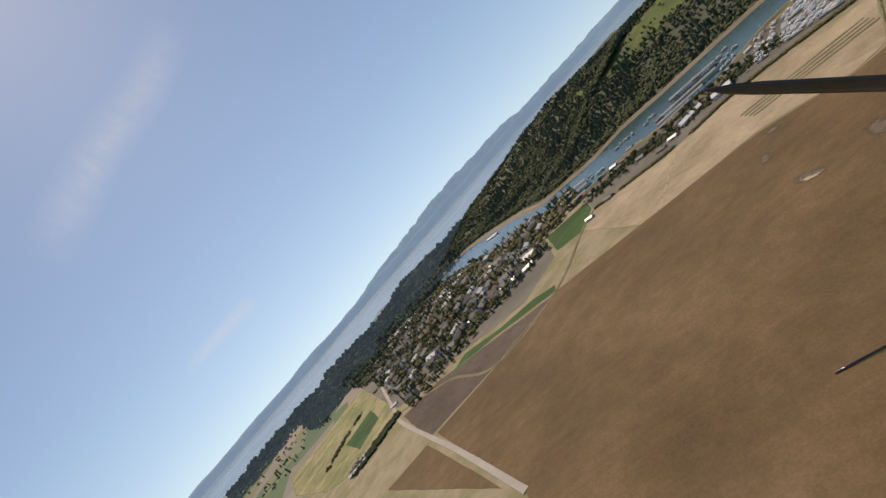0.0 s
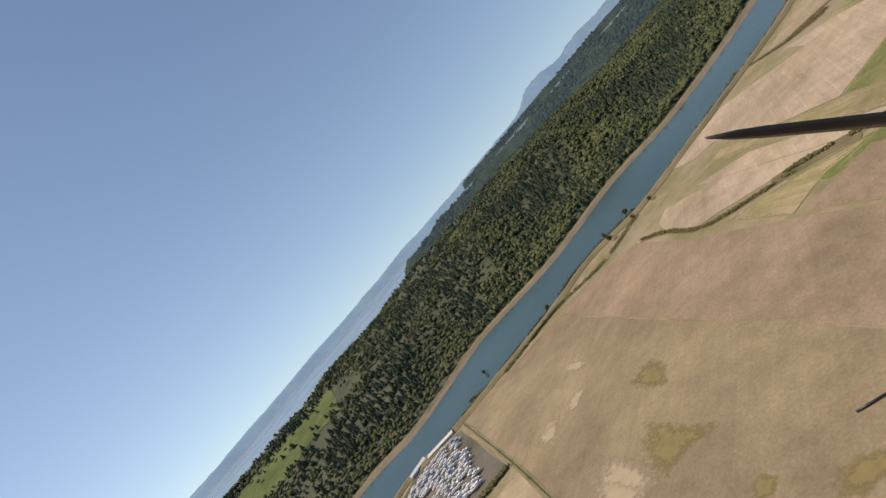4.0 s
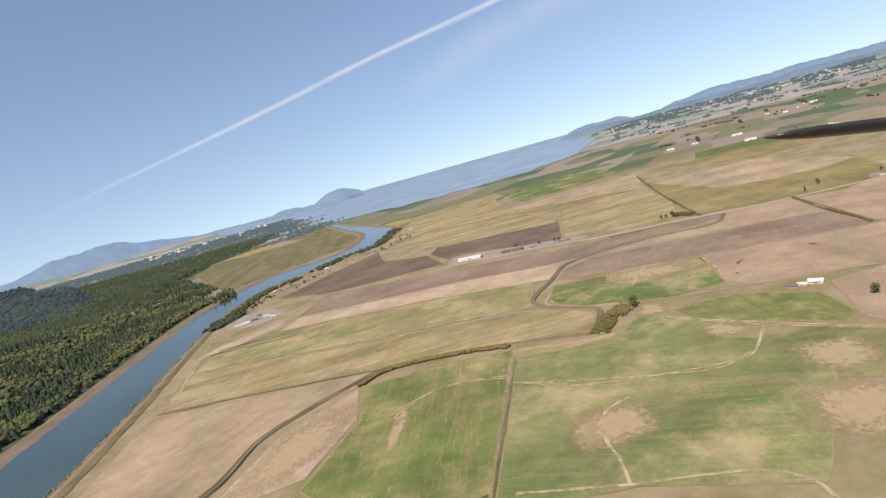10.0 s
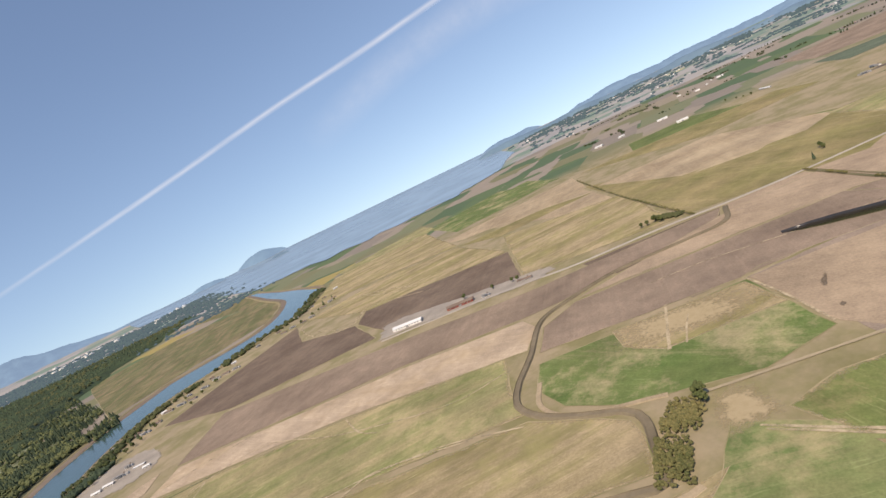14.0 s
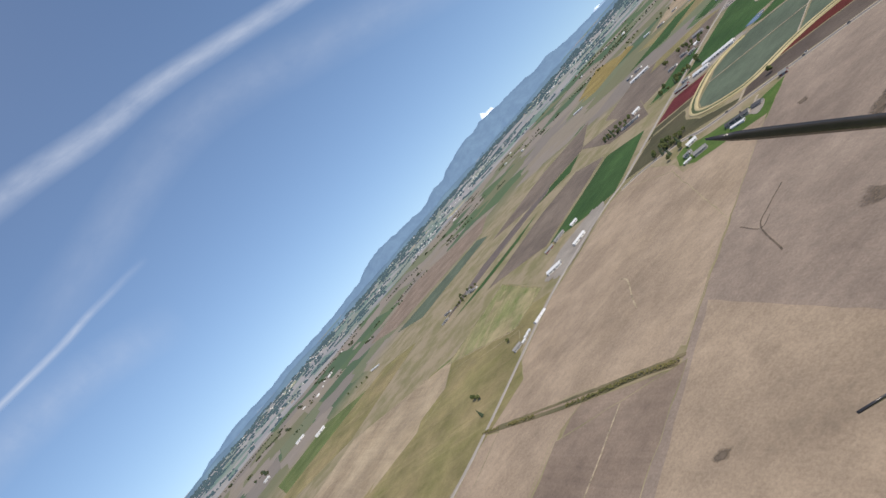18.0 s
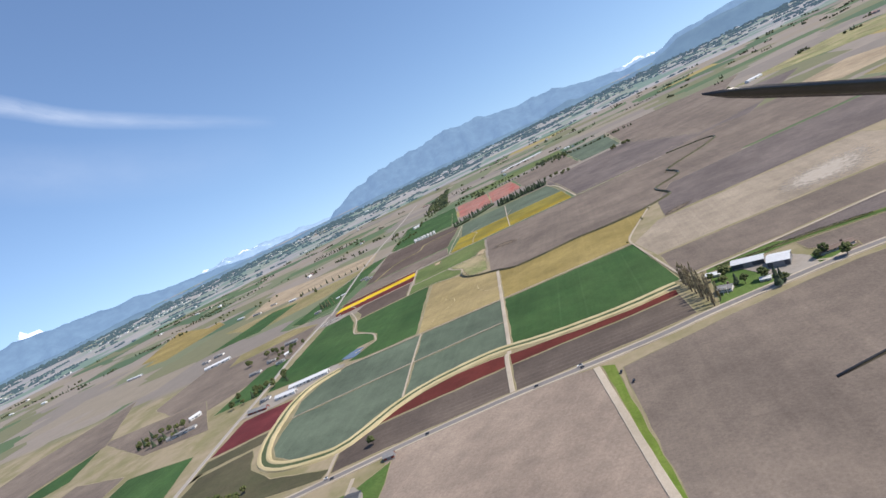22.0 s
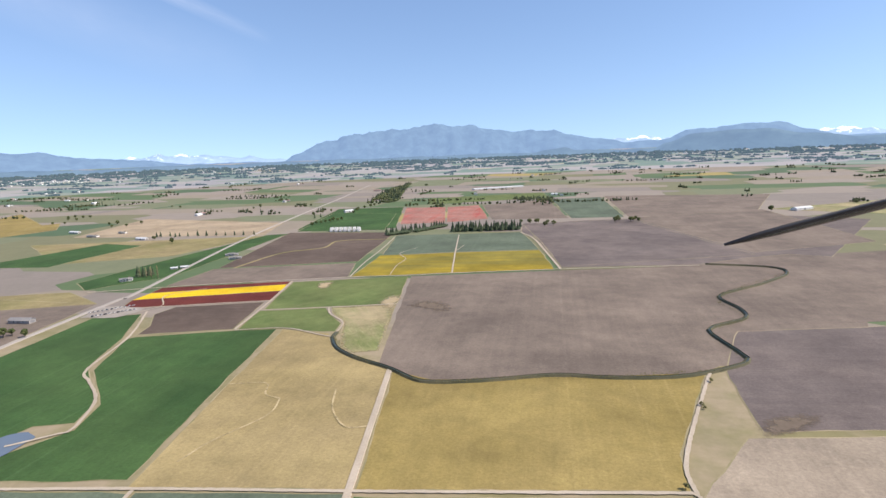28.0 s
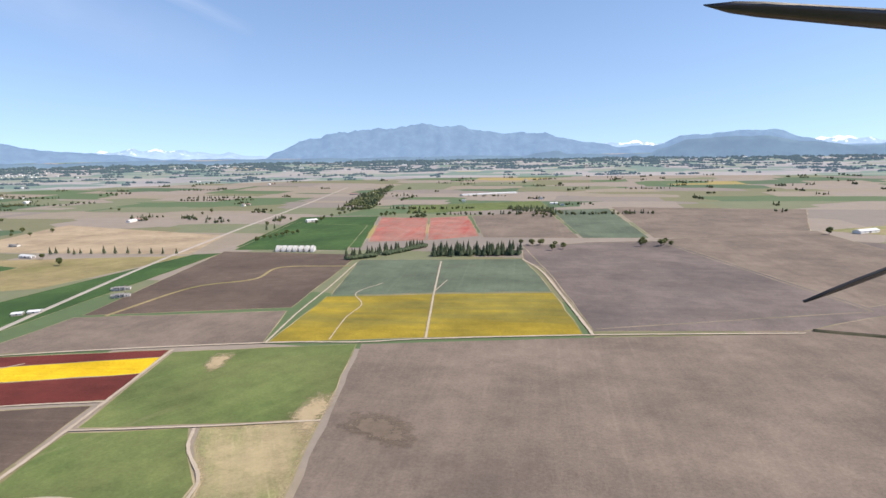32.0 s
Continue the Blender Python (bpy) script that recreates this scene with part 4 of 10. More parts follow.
for name_, mat_, pts_, label_ in (
    ("bare_field", "mauve", [(-45.5, 555.0), (93.7, 613.8), (-12.4, 364.9), (-85.0, 375.9)], "grey-brown soil along the creek"),
    ("tulip_field", "teal", [(-291.6, 272.6), (-237.3, 277.3), (-232.4, 233.3), (-306, 218.4), (-311, 239.1), (-305, 258.6)], "grey-green tulip field not yet in bloom"),
    ("tulip_field", "teal", [(-236.2, 277.7), (-181.2, 282.8), (-176.2, 242.1), (-231.1, 233.2)], "grey-green tulip field not yet in bloom"),
    ("tulip_field", "teal", [(-305, 216.7), (-232.4, 231.7), (-226.7, 191.3), (-234.2, 185.1), (-241.2, 175.4), (-247, 165.8), (-254.6, 162), (-266.3, 162.6), (-280.5, 167.7), (-292.7, 175.3), (-301, 186.6), (-305, 202.2)], "grey-green tulip field with a rounded end"),
    ("tulip_field", "teal", [(-230.4, 231.4), (-176.1, 240.8), (-171.6, 205), (-181.2, 204.8), (-197.1, 204.7), (-210.2, 200.8), (-225.4, 191.9)], "grey-green tulip field not yet in bloom"),
    ("grain_field", "green", [(-178.8, 281.5), (-96.5, 289.7), (-88.1, 209), (-98.4, 207.2), (-117, 204), (-132, 202.6), (-147.1, 203), (-159.9, 205), (-169.4, 205.3)], "deep green field of young grain"),
    ("red_tulip_field", "red", [(-233.5, 171.8), (-224.7, 180.8), (-213.9, 188.5), (-197.7, 194.7), (-180.5, 196.8), (-171.9, 195.3), (-171.1, 183.5)], "dark red strip of tulips beside the canal"),
    ("red_tulip_field", "red", [(-170.5, 194.9), (-154.6, 195.1), (-134.2, 194.6), (-114.1, 195.4), (-92.9, 199.3), (-93, 192.9), (-114.2, 189.2), (-145.3, 186.3), (-169, 183.3)], "dark red strip of tulips beside the canal"),
    ("bare_field", "brown", [(-248.1, 157.1), (-232.7, 170.5), (-170.9, 182.1), (-167.7, 158.2), (-191.1, 154), (-246.2, 142.5)], "dark brown bare field beside the highway"),
    ("bare_field", "brown", [(-168.6, 182.4), (-145.2, 185.3), (-114.2, 188.2), (-92.9, 191.9), (-91.8, 169.8), (-107.4, 166.6), (-142.1, 161.3), (-165.6, 157.8)], "dark brown bare field beside the highway"),
    ("bare_field", "olive", [(-345, 128.8), (-348, 183.2), (-318, 193.2), (-305, 171.1), (-284.1, 155.4), (-247.9, 146.2), (-250.3, 140.6), (-291.9, 140.3)], "dark olive field in a bend of the canal"),
    ("red_tulip_field", "maroon", [(-355, 202.9), (-357, 242.8), (-313, 250.7), (-316, 235.2), (-313, 215)], "dark red block of tulips beside the farm"),
    ("tulip_field", "olive", [(-351, 168.4), (-354, 199.6), (-312, 212.6), (-310, 198.5), (-353, 185.8)], "olive strip between the red tulips and the canal"),
    ("grass_field", "green", [(-364, 283), (-376, 419), (-352, 428), (-332, 388), (-319, 354), (-288.2, 323), (-283.6, 309), (-296, 306), (-301, 287), (-315, 281.4), (-340, 283)], "green field beside the farm road"),
    ("grass_field", "green", [(-326, 391), (-260.7, 408), (-242.1, 282.4), (-280.1, 277.1), (-295, 281.7), (-280, 305), (-285.6, 322), (-314, 351), (-329, 388)], "green field with a winding track"),
    ("yellow_field", "ytan", [(-256.9, 406), (-231.3, 401), (-222.1, 382), (-190.8, 361), (-181.7, 284.6), (-239.8, 279.4)], "yellow-tan field crossed by furrows"),
    ("yellow_field", "ytan2", [(-188.9, 359), (-173.1, 353), (-150.3, 356), (-127.6, 363), (-98.2, 364), (-71.6, 369), (-95.9, 309), (-97.8, 292.6), (-179.3, 284.6)], "yellow-tan field with faint drill lines"),
    ("red_tulip_field", "red", [(-383, 487), (-299.4, 506), (-297.1, 498), (-381, 473)], "row of dark red tulips"),
    ("yellow_tulip_field", "yellow", [(-381, 473), (-297.1, 498), (-293.7, 481), (-381, 456)], "row of bright yellow tulips"),
    ("maroon_tulip_field", "red", [(-381, 456), (-293.7, 481), (-289, 458), (-317, 451), (-374, 438)], "row of dark red tulips"),
    ("bare_field", "dbrown", [(-341, 442), (-291.8, 454), (-283.3, 405), (-328, 394), (-332, 408), (-344, 428)], "dark brown bare tulip ground"),
    ("bare_field", "mauve", [(-382, 546), (-272.9, 568), (-262.5, 519), (-354, 498), (-384, 492)], "pale brown ploughed field beside the farm road"),
    ("bare_field", "dbrown", [(-408, 742), (-281.6, 734), (-273.3, 574), (-380, 550)], "dark brown ploughed field beside the farm road"),
    ("tulip_field", "teal", [(-274.9, 710), (-146.8, 722), (-136.2, 671), (-129.5, 621), (-199.9, 612), (-260.1, 601)], "grey-green tulip field before a hedge of conifers"),
    ("yellow_tulip_field", "yellow2", [(-261.2, 598), (-199.4, 609), (-128.6, 618), (-119.7, 543), (-190.6, 532), (-260.5, 520)], "yellow tulip field in full bloom"),
    ("grass_field", "dgreen2", [(-296.4, 504), (-219.5, 521), (-210.7, 453), (-284.6, 439)], "green meadow with a pale worn patch"),
    ("grass_field", "dgreen2", [(-285.6, 436), (-249.3, 443), (-241.5, 430), (-230.8, 417), (-229.4, 404), (-236.8, 403), (-255.9, 407), (-279.7, 403)], "green meadow above the creek"),
    ("pale_field", "pgreen", [(-246.2, 444), (-210.7, 451), (-200.9, 380), (-211.9, 377), (-218.8, 383), (-225.1, 401), (-229.4, 417), (-242.2, 434)], "pale green field with dry streaks"),
    ("bare_field", "mauve", [(-217.3, 521), (-115.9, 539), (-22, 552), (21.2, 535), (-4.4, 501), (-34.9, 475), (-36.5, 442), (-56.3, 415), (-56.8, 381), (-74.2, 365), (-106.8, 360), (-146, 355), (-172.3, 352), (-185.2, 358), (-196.9, 367)], "wide grey-brown harrowed field in a creek bend"),
    ("bare_field", "mauve", [(-44, 421), (-26.1, 461), (-22, 502), (24.9, 539), (26.1, 581), (123.5, 604), (141.9, 498), (146.1, 446), (41.3, 433)], "grey-brown harrowed field beyond the creek"),
    ("bare_field", "purple", [(-65.5, 367), (-45.8, 413), (39.1, 426), (142, 439), (155, 379), (129.7, 342), (47.6, 337), (-70.1, 323)], "purplish brown ploughed field"),
    ("stubble_field", "greytan", [(-95.7, 290.2), (-75.4, 319), (50.6, 333), (63.5, 273.3), (26.3, 261.7), (-89.6, 253.7)], "pale dry stubble field"),
    ("bare_field", "mauve", [(-89.1, 251.4), (24.9, 259), (28.1, 234.1), (20.4, 226.1), (-47.3, 215.8), (-82.8, 211.4), (-87.6, 216.1)], "grey-brown harrowed field"),
    ("bare_field", "purple", [(-145.1, 717), (-131.8, 687), (-114.8, 548), (-21.3, 556), (18.2, 579), (53, 592), (75.5, 581), (209.8, 779), (120.5, 837), (-88.7, 805), (-145.9, 770)], "wide mauve-brown ploughed field"),
    ("bare_field", "cdbrown", [(-39.9, 200.7), (29.7, 193.3), (17.3, 174.2), (-25.8, 175.5), (-41.8, 175.1)], "brown ploughed field behind the farm"),
    ("grass_field", "olive2", [(149.4, 519), (281.8, 561), (165.5, 394), (154.4, 442)], "green-olive field beyond the ploughland"),
    ("stubble_field", "tan", [(135.3, 630), (212.2, 668), (247.8, 611), (285.4, 576), (148.5, 551)], "pale sandy strips on the plain"),
    ("pink_tulip_field", "pink", [(-332, 1003), (-268, 999), (-239.5, 812), (-293.3, 801)], "pink tulip field in stripes"),
    ("pink_tulip_field", "pink", [(-265.1, 999), (-217.3, 1018), (-188.6, 840), (-237.4, 812)], "pink and red tulip field in stripes"),
    ("grass_field", "green", [(-446, 1007), (-339, 1017), (-290.9, 767), (-411, 765)], "green pasture beside the farm road"),
    ("tulip_field", "teal", [(-103.3, 1095), (-17.9, 1119), (-24.9, 834), (-87.1, 831)], "blue-green field of young crop"),
    ("bare_field", "mauve", [(-211.5, 1018), (-107.7, 1087), (-90.4, 831), (-183.7, 832)], "pale brown field behind the trees"),
    ("grass_field", "dgreen2", [(-328, 1173), (-112.1, 1252), (-104, 1130), (-304, 1050)], "narrow green meadow"),
    ("bare_field", "mauve", [(-10.9, 1138), (241.1, 1098), (126.4, 850), (-20.9, 834)], "pale brown harrowed field"),
    ("grass_field", "olive2", [(-680, 671), (-428, 720), (-458, 603), (-547, 567)], "olive pasture with a row of poplars"),
    ("grass_field", "green", [(-429, 726), (-406, 733), (-400, 522), (-436, 479), (-460, 499), (-450, 594)], "bright green pasture beside the farm road"),
    ("stubble_field", "tan", [(-679, 725), (-726, 916), (-461, 835), (-432, 726)], "pale tan field on the plain"),
    ("bare_field", "mauve", [(-548, 368), (-548, 462), (-398, 447), (-381, 355), (-440, 286.7)], "pale mauve field across the farm road"),
    ("grass_field", "olive2", [(-504, 458), (-442, 474), (-398, 447), (-494, 418)], "olive meadow across the farm road"),
    ("grass_field", "green", [(-410, 278.7), (-407, 354), (-379, 356), (-370, 283.6)], "green field across the farm road"),
    ("grass_field", "green", [(-621, 550), (-592, 677), (-536, 663), (-542, 555)], "long green field on the plain"),
    ("yellow_field", "ytan2", [(-874, 696), (-886, 815), (-845, 879), (-775, 800), (-807, 673)], "yellow field far out on the plain"),
    ("grass_field", "green", [(-404, 750), (-431, 944), (-329, 923), (-299, 753)], "green field beyond the far road"),
    ("bare_field", "purple", [(-145.9, 787), (-22.1, 811), (28.9, 592), (-114.5, 551), (-126, 657)], "ploughed field behind the hedge of conifers"),
    ("bare_field", "mauve", [(-20.3, 826), (148.3, 887), (139.3, 644), (30.8, 600)], "pale brown field on the plain"),
    ("grass_field", "pgreen", [(153.3, 888), (355, 985), (525, 908), (408, 742), (268.2, 803)], "green meadow on the plain"),
    ("bare_field", "drybrown", [(-219.6, 145), (-166.8, 156.1), (-133.7, 154.2), (-126.9, 106.9), (-121.7, 74.3), (-119.5, 50.5), (-124.3, 72), (-115.6, 14.4), (-127.6, -59.3), (-155, -54.2), (-188, -49.5), (-200.2, 15.4), (-213, 89.2)], "wide bare field with dark damp patches"),
    ("bare_field", "mauve", [(-124.1, 147.9), (-82.5, 159.5), (-36.1, 168), (20, 167.5), (60, 167), (45, 120), (-15, 70), (-60, 30), (-105.8, 10.1), (-110.1, 13.5), (-113.7, 41.3), (-121.1, 95.4)], "brown harrowed field beside the highway"),
    ("grass_verge", "lime", [(-131.1, 154.1), (-126.6, 151.7), (-121.1, 95.4), (-113.7, 41.3), (-110.4, 10.5), (-112.8, 11), (-116.9, 40.8), (-123.4, 94.3)], "bright green grass verge of a lane"),
    ("farm_lawn", "lawn", [(-282.3, 122.3), (-258.9, 120.6), (-229, 124.2), (-215.7, 137.2), (-212.5, 95.5), (-249, 90.9), (-254.8, 90.4), (-272.8, 98.6), (-283.9, 114.3)], "mown green lawn round a farmhouse"),
    ("farm_lawn", "lawn", [(-77.9, 203.5), (-67.5, 200.3), (-47, 186), (-30.2, 179), (-41.8, 175.1), (-83.7, 168.2)], "mown green lawn between farm buildings"),
    ("stubble_field", "csand", [(-338, 118), (-315, 125.6), (-279.7, 104.4), (-264.2, 88.1), (-255.7, 91.6), (-214.1, 101.5), (-211, 79.2), (-200.9, 15.1), (-190.3, -49.3), (-315, -40.2), (-338, 25.1), (-345, 105.3)], "wide sandy-brown bare field with pale streaks"),
    ("bare_field", "drybrown", [(-200.4, 18.2), (-198.8, 67.8), (-145.6, -33), (-93.4, -116.6), (-91.7, -126.5), (-133.9, -138.7), (-164.3, -149.1), (-181, -101.7), (-187.9, -57.4), (-190.8, -44)], "wide bare field with dark damp marks"),
    ("stubble_field", "csand", [(-332, 114.2), (-278.3, 97.3), (-201.8, 19.1), (-192.3, -43.1), (-193.2, -54.8), (-305, -86.6), (-340, 14.6)], "sandy bare field beside the road"),
    ("bare_field", "cbrown", [(-238, -72.1), (-190.3, -59.1), (-182.7, -101.8), (-167, -150.1), (-159.7, -172.7), (-210.4, -198.6), (-227.4, -133)], "brown ploughed strip with pale wheel tracks"),
    ("stubble_field", "csand", [(-305, -90.4), (-240.3, -72.8), (-229.9, -135.1), (-213, -200), (-224.8, -206.3), (-240.7, -161), (-264.8, -142.8), (-292.9, -139.7)], "pale sandy field beside the ditch"),
    ("bare_field", "cdbrown", [(-291.7, -141.8), (-266.8, -145.1), (-247.4, -159.8), (-228.9, -208.5), (-273.2, -233)], "dark brown ploughed field with a rounded tip"),
    ("grass_field", "olive2", [(-303, -154.8), (-313, -86.9), (-334, -36.8), (-371, 23.8), (-398, 27.2), (-499, -37.7), (-513, -98.2), (-538, -186.8), (-623, -259.9), (-351, -174.8)], "dry olive pasture"),
    ("grass_field", "green2", [(-492, -32.7), (-430, -1.4), (-384, 31.4), (-365, 11.8), (-401, -15.3)], "green strip beyond the road"),
    ("crop_field", "teal", [(-922, 84.8), (-837, 272.6), (-764, 253.2), (-785, 90.4)], "long blue-green strip of crop"),
    ("grass_field", "green", [(-572, 41.4), (-548, 196.3), (-539, 145.7), (-549, 81.1)], "long green strip on the plain"),
    ("grass_field", "green", [(-598, 224.6), (-557, 310), (-532, 257), (-574, 224.4)], "long green strip on the plain"),
    ("grass_field", "green", [(-420, 92.5), (-434, 219.1), (-377, 215.4), (-356, 147.5), (-350, 119.4), (-365, 109.3)], "green field beside the road"),
    ("bare_field", "purple", [(-606, 37.2), (-630, 140.5), (-596, 286.9), (-574, 243.4), (-592, 103)], "long purplish ploughed strip"),
    ("bare_field", "mauve", [(-518, 70), (-524, 180.8), (-507, 241.6), (-443, 225.3), (-426, 93.4), (-468, 84)], "pale brown field beyond the road"),
    ("bare_field", "mauve", [(-571, 325), (-454, 328), (-395, 253.3), (-453, 251.6)], "pale brown field beyond the road"),
    ("bare_field", "cbrown", [(-1196, 102.2), (-1313, 324), (-974, 404), (-849, 296.5), (-977, 106.6)], "long brown strip on the plain"),
    ("grass_field", "olive2", [(-372, -130.2), (-462, -45), (-398, -17.8), (-363, 13.7), (-347, 18.6), (-333, -34.8), (-310, -113.2), (-312, -120.8)], "dry olive pasture beside the road"),
    ("stubble_field", "tan", [(-435, -140.7), (-511, -41.8), (-481, -38.1), (-382, -131.7)], "pale dry field"),
    ("grass_field", "dgreen2", [(-900, -200.8), (-915, -93.7), (-755, -26.7), (-702, -54.8), (-739, -149.5), (-751, -190.8)], "green pasture on the plain"),
    ("yellow_field", "ytan2", [(-937, 753), (-1092, 1043), (-861, 862), (-806, 752), (-870, 726)], "yellow field far out on the plain"),
    ("bare_field", "mauve", [(-696, 213.1), (-699, 362), (-650, 448), (-556, 315), (-604, 240.1)], "pale brown field on the plain"),
    ("grass_field", "green2", [(-902, -607), (-1037, -416), (-845, -328), (-749, -408), (-702, -476)], "long green field beside the dyke"),
    ("stubble_field", "tan", [(-641, -448), (-589, -310), (-640, -268.7), (-390, -191.8), (-468, -261.4), (-584, -378)], "pale dry field"),
    ("bare_field", "cbrown", [(-138.8, -499), (-211, -526), (-240.8, -374), (-252.1, -272.5), (-290, -142), (-253.1, -150.2), (-235.1, -207.5), (-212.2, -239.2), (-203.7, -263.5), (-188.7, -345)], "long brown ploughed field"),
    ("stubble_field", "sand", [(-102.3, -484), (-136.4, -494), (-184.6, -343), (-199.7, -263.3), (-184, -251.7), (-156.1, -252.3), (-139.4, -358), (-126.7, -405)], "pale sandy strip field"),
    ("grass_field", "pgreen", [(-43.1, -513), (-99.9, -482), (-137.2, -357), (-154.3, -264.3), (-116.8, -252.8), (-95.3, -242.3), (-63.5, -342), (-22, -496)], "patchy green field with wheel tracks"),
    ("stubble_field", "tan2", [(-15.6, -497), (-60.8, -340), (-89.8, -239.7), (-81.8, -212.6), (-76.1, -201.1), (-67, -196.6), (-48.4, -194.4), (-37, -235.6), (-16.8, -304), (36.7, -447)], "dry patchy field beside the creek"),
    ("stubble_field", "tan", [(62.1, -438), (41.6, -442), (-10.4, -308), (7.6, -309), (42.3, -328), (63.8, -329), (91.7, -370)], "pale field between dyke and slough"),
    ("bare_field", "cbrown", [(-148.8, -244.2), (-180.1, -247), (-203.4, -231.5), (-237.8, -89.8), (-186.2, -55.6), (-173.3, -142.5), (-166, -151.4)], "brown ploughed field beside the slough"),
    ("stubble_field", "csand", [(-231.2, -201.1), (-276.4, -139.2), (-294.2, -85.7), (-232.2, -63.9), (-240.7, -89.4), (-207.4, -231.6)], "pale sandy field beside the slough"),
    ("grass_field", "green2", [(-136.4, -242.8), (-161.9, -150.3), (-103.8, -134.5), (-87.9, -158), (-86, -203.5), (-94.7, -225.7), (-112.3, -239.7)], "green field with bare patches inside a slough bend"),
    ("stubble_field", "tan2", [(-148.5, -209.1), (-160, -151.2), (-131, -141.9), (-118.3, -187.5), (-129.4, -203.4)], "pale dry ground inside the slough bend"),
    ("stubble_field", "sand2", [(-163.7, -148.8), (-183.9, -56.2), (-190.1, -28.8), (-109.8, -53.7), (-93.8, -120.8), (-105.8, -133.1)], "pale brown bare field"),
    ("grain_field", "bgreen", [(1, -290.4), (-15.1, -273.3), (-28, -232.1), (15.5, -215.1), (40.6, -286), (18.4, -295.6)], "bright green field with dry streaks"),
    ("grain_field", "mgreen", [(-18.4, -226), (-24.1, -208.4), (-33.6, -190.7), (-40.8, -178.9), (-65.3, -172.8), (-53.1, -141.6), (-40.2, -117.3), (-17.4, -120.5), (-10.9, -124.5), (4.1, -153), (9.1, -179.9), (15.4, -214.6)], "green field with a pale margin along the slough"),
    ("stubble_field", "tan2", [(-28.5, -229.1), (-37.9, -191.8), (-46.4, -175.8), (-34.1, -182.7), (-22.9, -208), (-19.4, -225.2)], "dry bare margin along the slough"),
    ("grass_field", "bgreen", [(-66.1, -157.6), (-78.1, -142), (-82.3, -122.8), (-73.2, -94.6), (-44.7, -83.7), (-36.9, -89.8), (-41.7, -114.6), (-50, -145.7)], "green field beside a small white barn"),
    ("stubble_field", "tan2", [(-47.2, -144.6), (-38.6, -118), (-25.3, -120.4), (-27.3, -133.4)], "dry ground in a green field"),
    ("grass_field", "pgreen", [(-39.3, -116.5), (-34.9, -90.2), (-28.6, -76.9), (11.6, -86.8), (6.9, -151), (-10.1, -123.6)], "patchy green field with worn tracks"),
    ("stubble_field", "sand2", [(-88.4, -89.3), (-109.8, -53.7), (-30.5, -76.4), (-42.6, -84.2), (-59.4, -85.1)], "bare ground beside the barn"),
    ("bare_field", "cdbrown", [(-226.9, -620), (-334, -622), (-439, -620), (-351, -546), (-336, -467), (-271.7, -408), (-216.8, -526)], "dark brown ploughed field beside the river road"),
    ("bare_field", "cdbrown", [(-338, -465), (-382, -480), (-396, -395), (-405, -319), (-297.5, -283.4), (-292.3, -323), (-267.5, -387)], "dark brown ploughed field behind the long barns"),
    ("stubble_field", "tan2", [(-498, -346), (-467, -200.7), (-349, -180.7), (-301, -165.1), (-297.1, -281.4)], "dry stubble field with drainage lines"),
    ("bare_field", "olive2", [(-552, -423), (-578, -311), (-553, -242.5), (-507, -350)], "olive strip across dry fields"),
    ("stubble_field", "tan2", [(-456, -614), (-542, -543), (-553, -424), (-408, -320), (-382, -482)], "dry marshy field with winding furrows"),
    ("grass_field", "olive2", [(-304, -162.1), (-303, -55.3), (-357, -12.5), (-411, -34.3), (-436, -152.2), (-544, -233.1), (-432, -197.7)], "olive pasture along the ditch"),
    ("stubble_field", "tan", [(-633, -498), (-763, -288.3), (-612, -254.1), (-589, -314), (-595, -424)], "long dry field"),
    ("grass_field", "green2", [(-924, -602), (-1082, -498), (-837, -317), (-827, -478)], "long bright green field near the shore"),
    ("grass_field", "olive2", [(-779, -277), (-779, 1.2), (-685, 28.9), (-632, -108)], "dry olive pasture"),
    ("stubble_field", "tan", [(-584, -238), (-620, -108.6), (-467, -23.2), (-430, -54.3), (-443, -152.3)], "long dry field"),
    ("grass_field", "pgreen", [(-469, -29.2), (-478, 65.6), (-368, 29), (-365, -10.5)], "pale green pasture on the plain"),
    ("grass_field", "pgreen", [(-831, -810), (-1033, -677), (-902, -595), (-670, -616)], "pale green pasture on the plain"),
    ("stubble_field", "tan2", [(-516, -659), (-777, -775), (-866, -603), (-564, -429), (-558, -553)], "dry field near the shore"),
    ("grain_field", "bgreen", [(8.3, -306), (-10.8, -271.6), (-18.8, -228.6), (103.1, -188.9), (130.7, -179.3), (187.2, -160.2), (179, -218.6), (125.2, -237), (115.8, -237.3), (97.1, -251.1), (91.2, -271.6), (42.1, -281.7)], "bright green field beside the slough"),
    ("stubble_field", "sand", [(108.5, -306), (55.9, -319), (11.6, -305), (41.1, -283.6), (83.9, -275.8), (96.5, -287)], "pale dry slope beside the slough"),
    ("grain_field", "bgreen", [(145.9, -307), (111.9, -303), (98.5, -283.5), (94.2, -271.8), (96.6, -265.7), (123.7, -268.1), (141, -280.1)], "green tongue of field beside the slough"),
    ("stubble_field", "sand", [(150.8, -302), (144.1, -277.7), (125.8, -265.6), (102.8, -265.8), (98.5, -257.7), (112, -243.3), (123.9, -237), (178.3, -220.4), (169.3, -330)], "pale sandy field with a rounded tip"),
    ("stubble_field", "sand", [(112.3, -184), (104.9, -163.6), (103.3, -126.4), (101.2, -111), (176.4, -113.2), (181.8, -125.8), (191.6, -135.9), (186.8, -160.2)], "pale sandy field beside a ditch"),
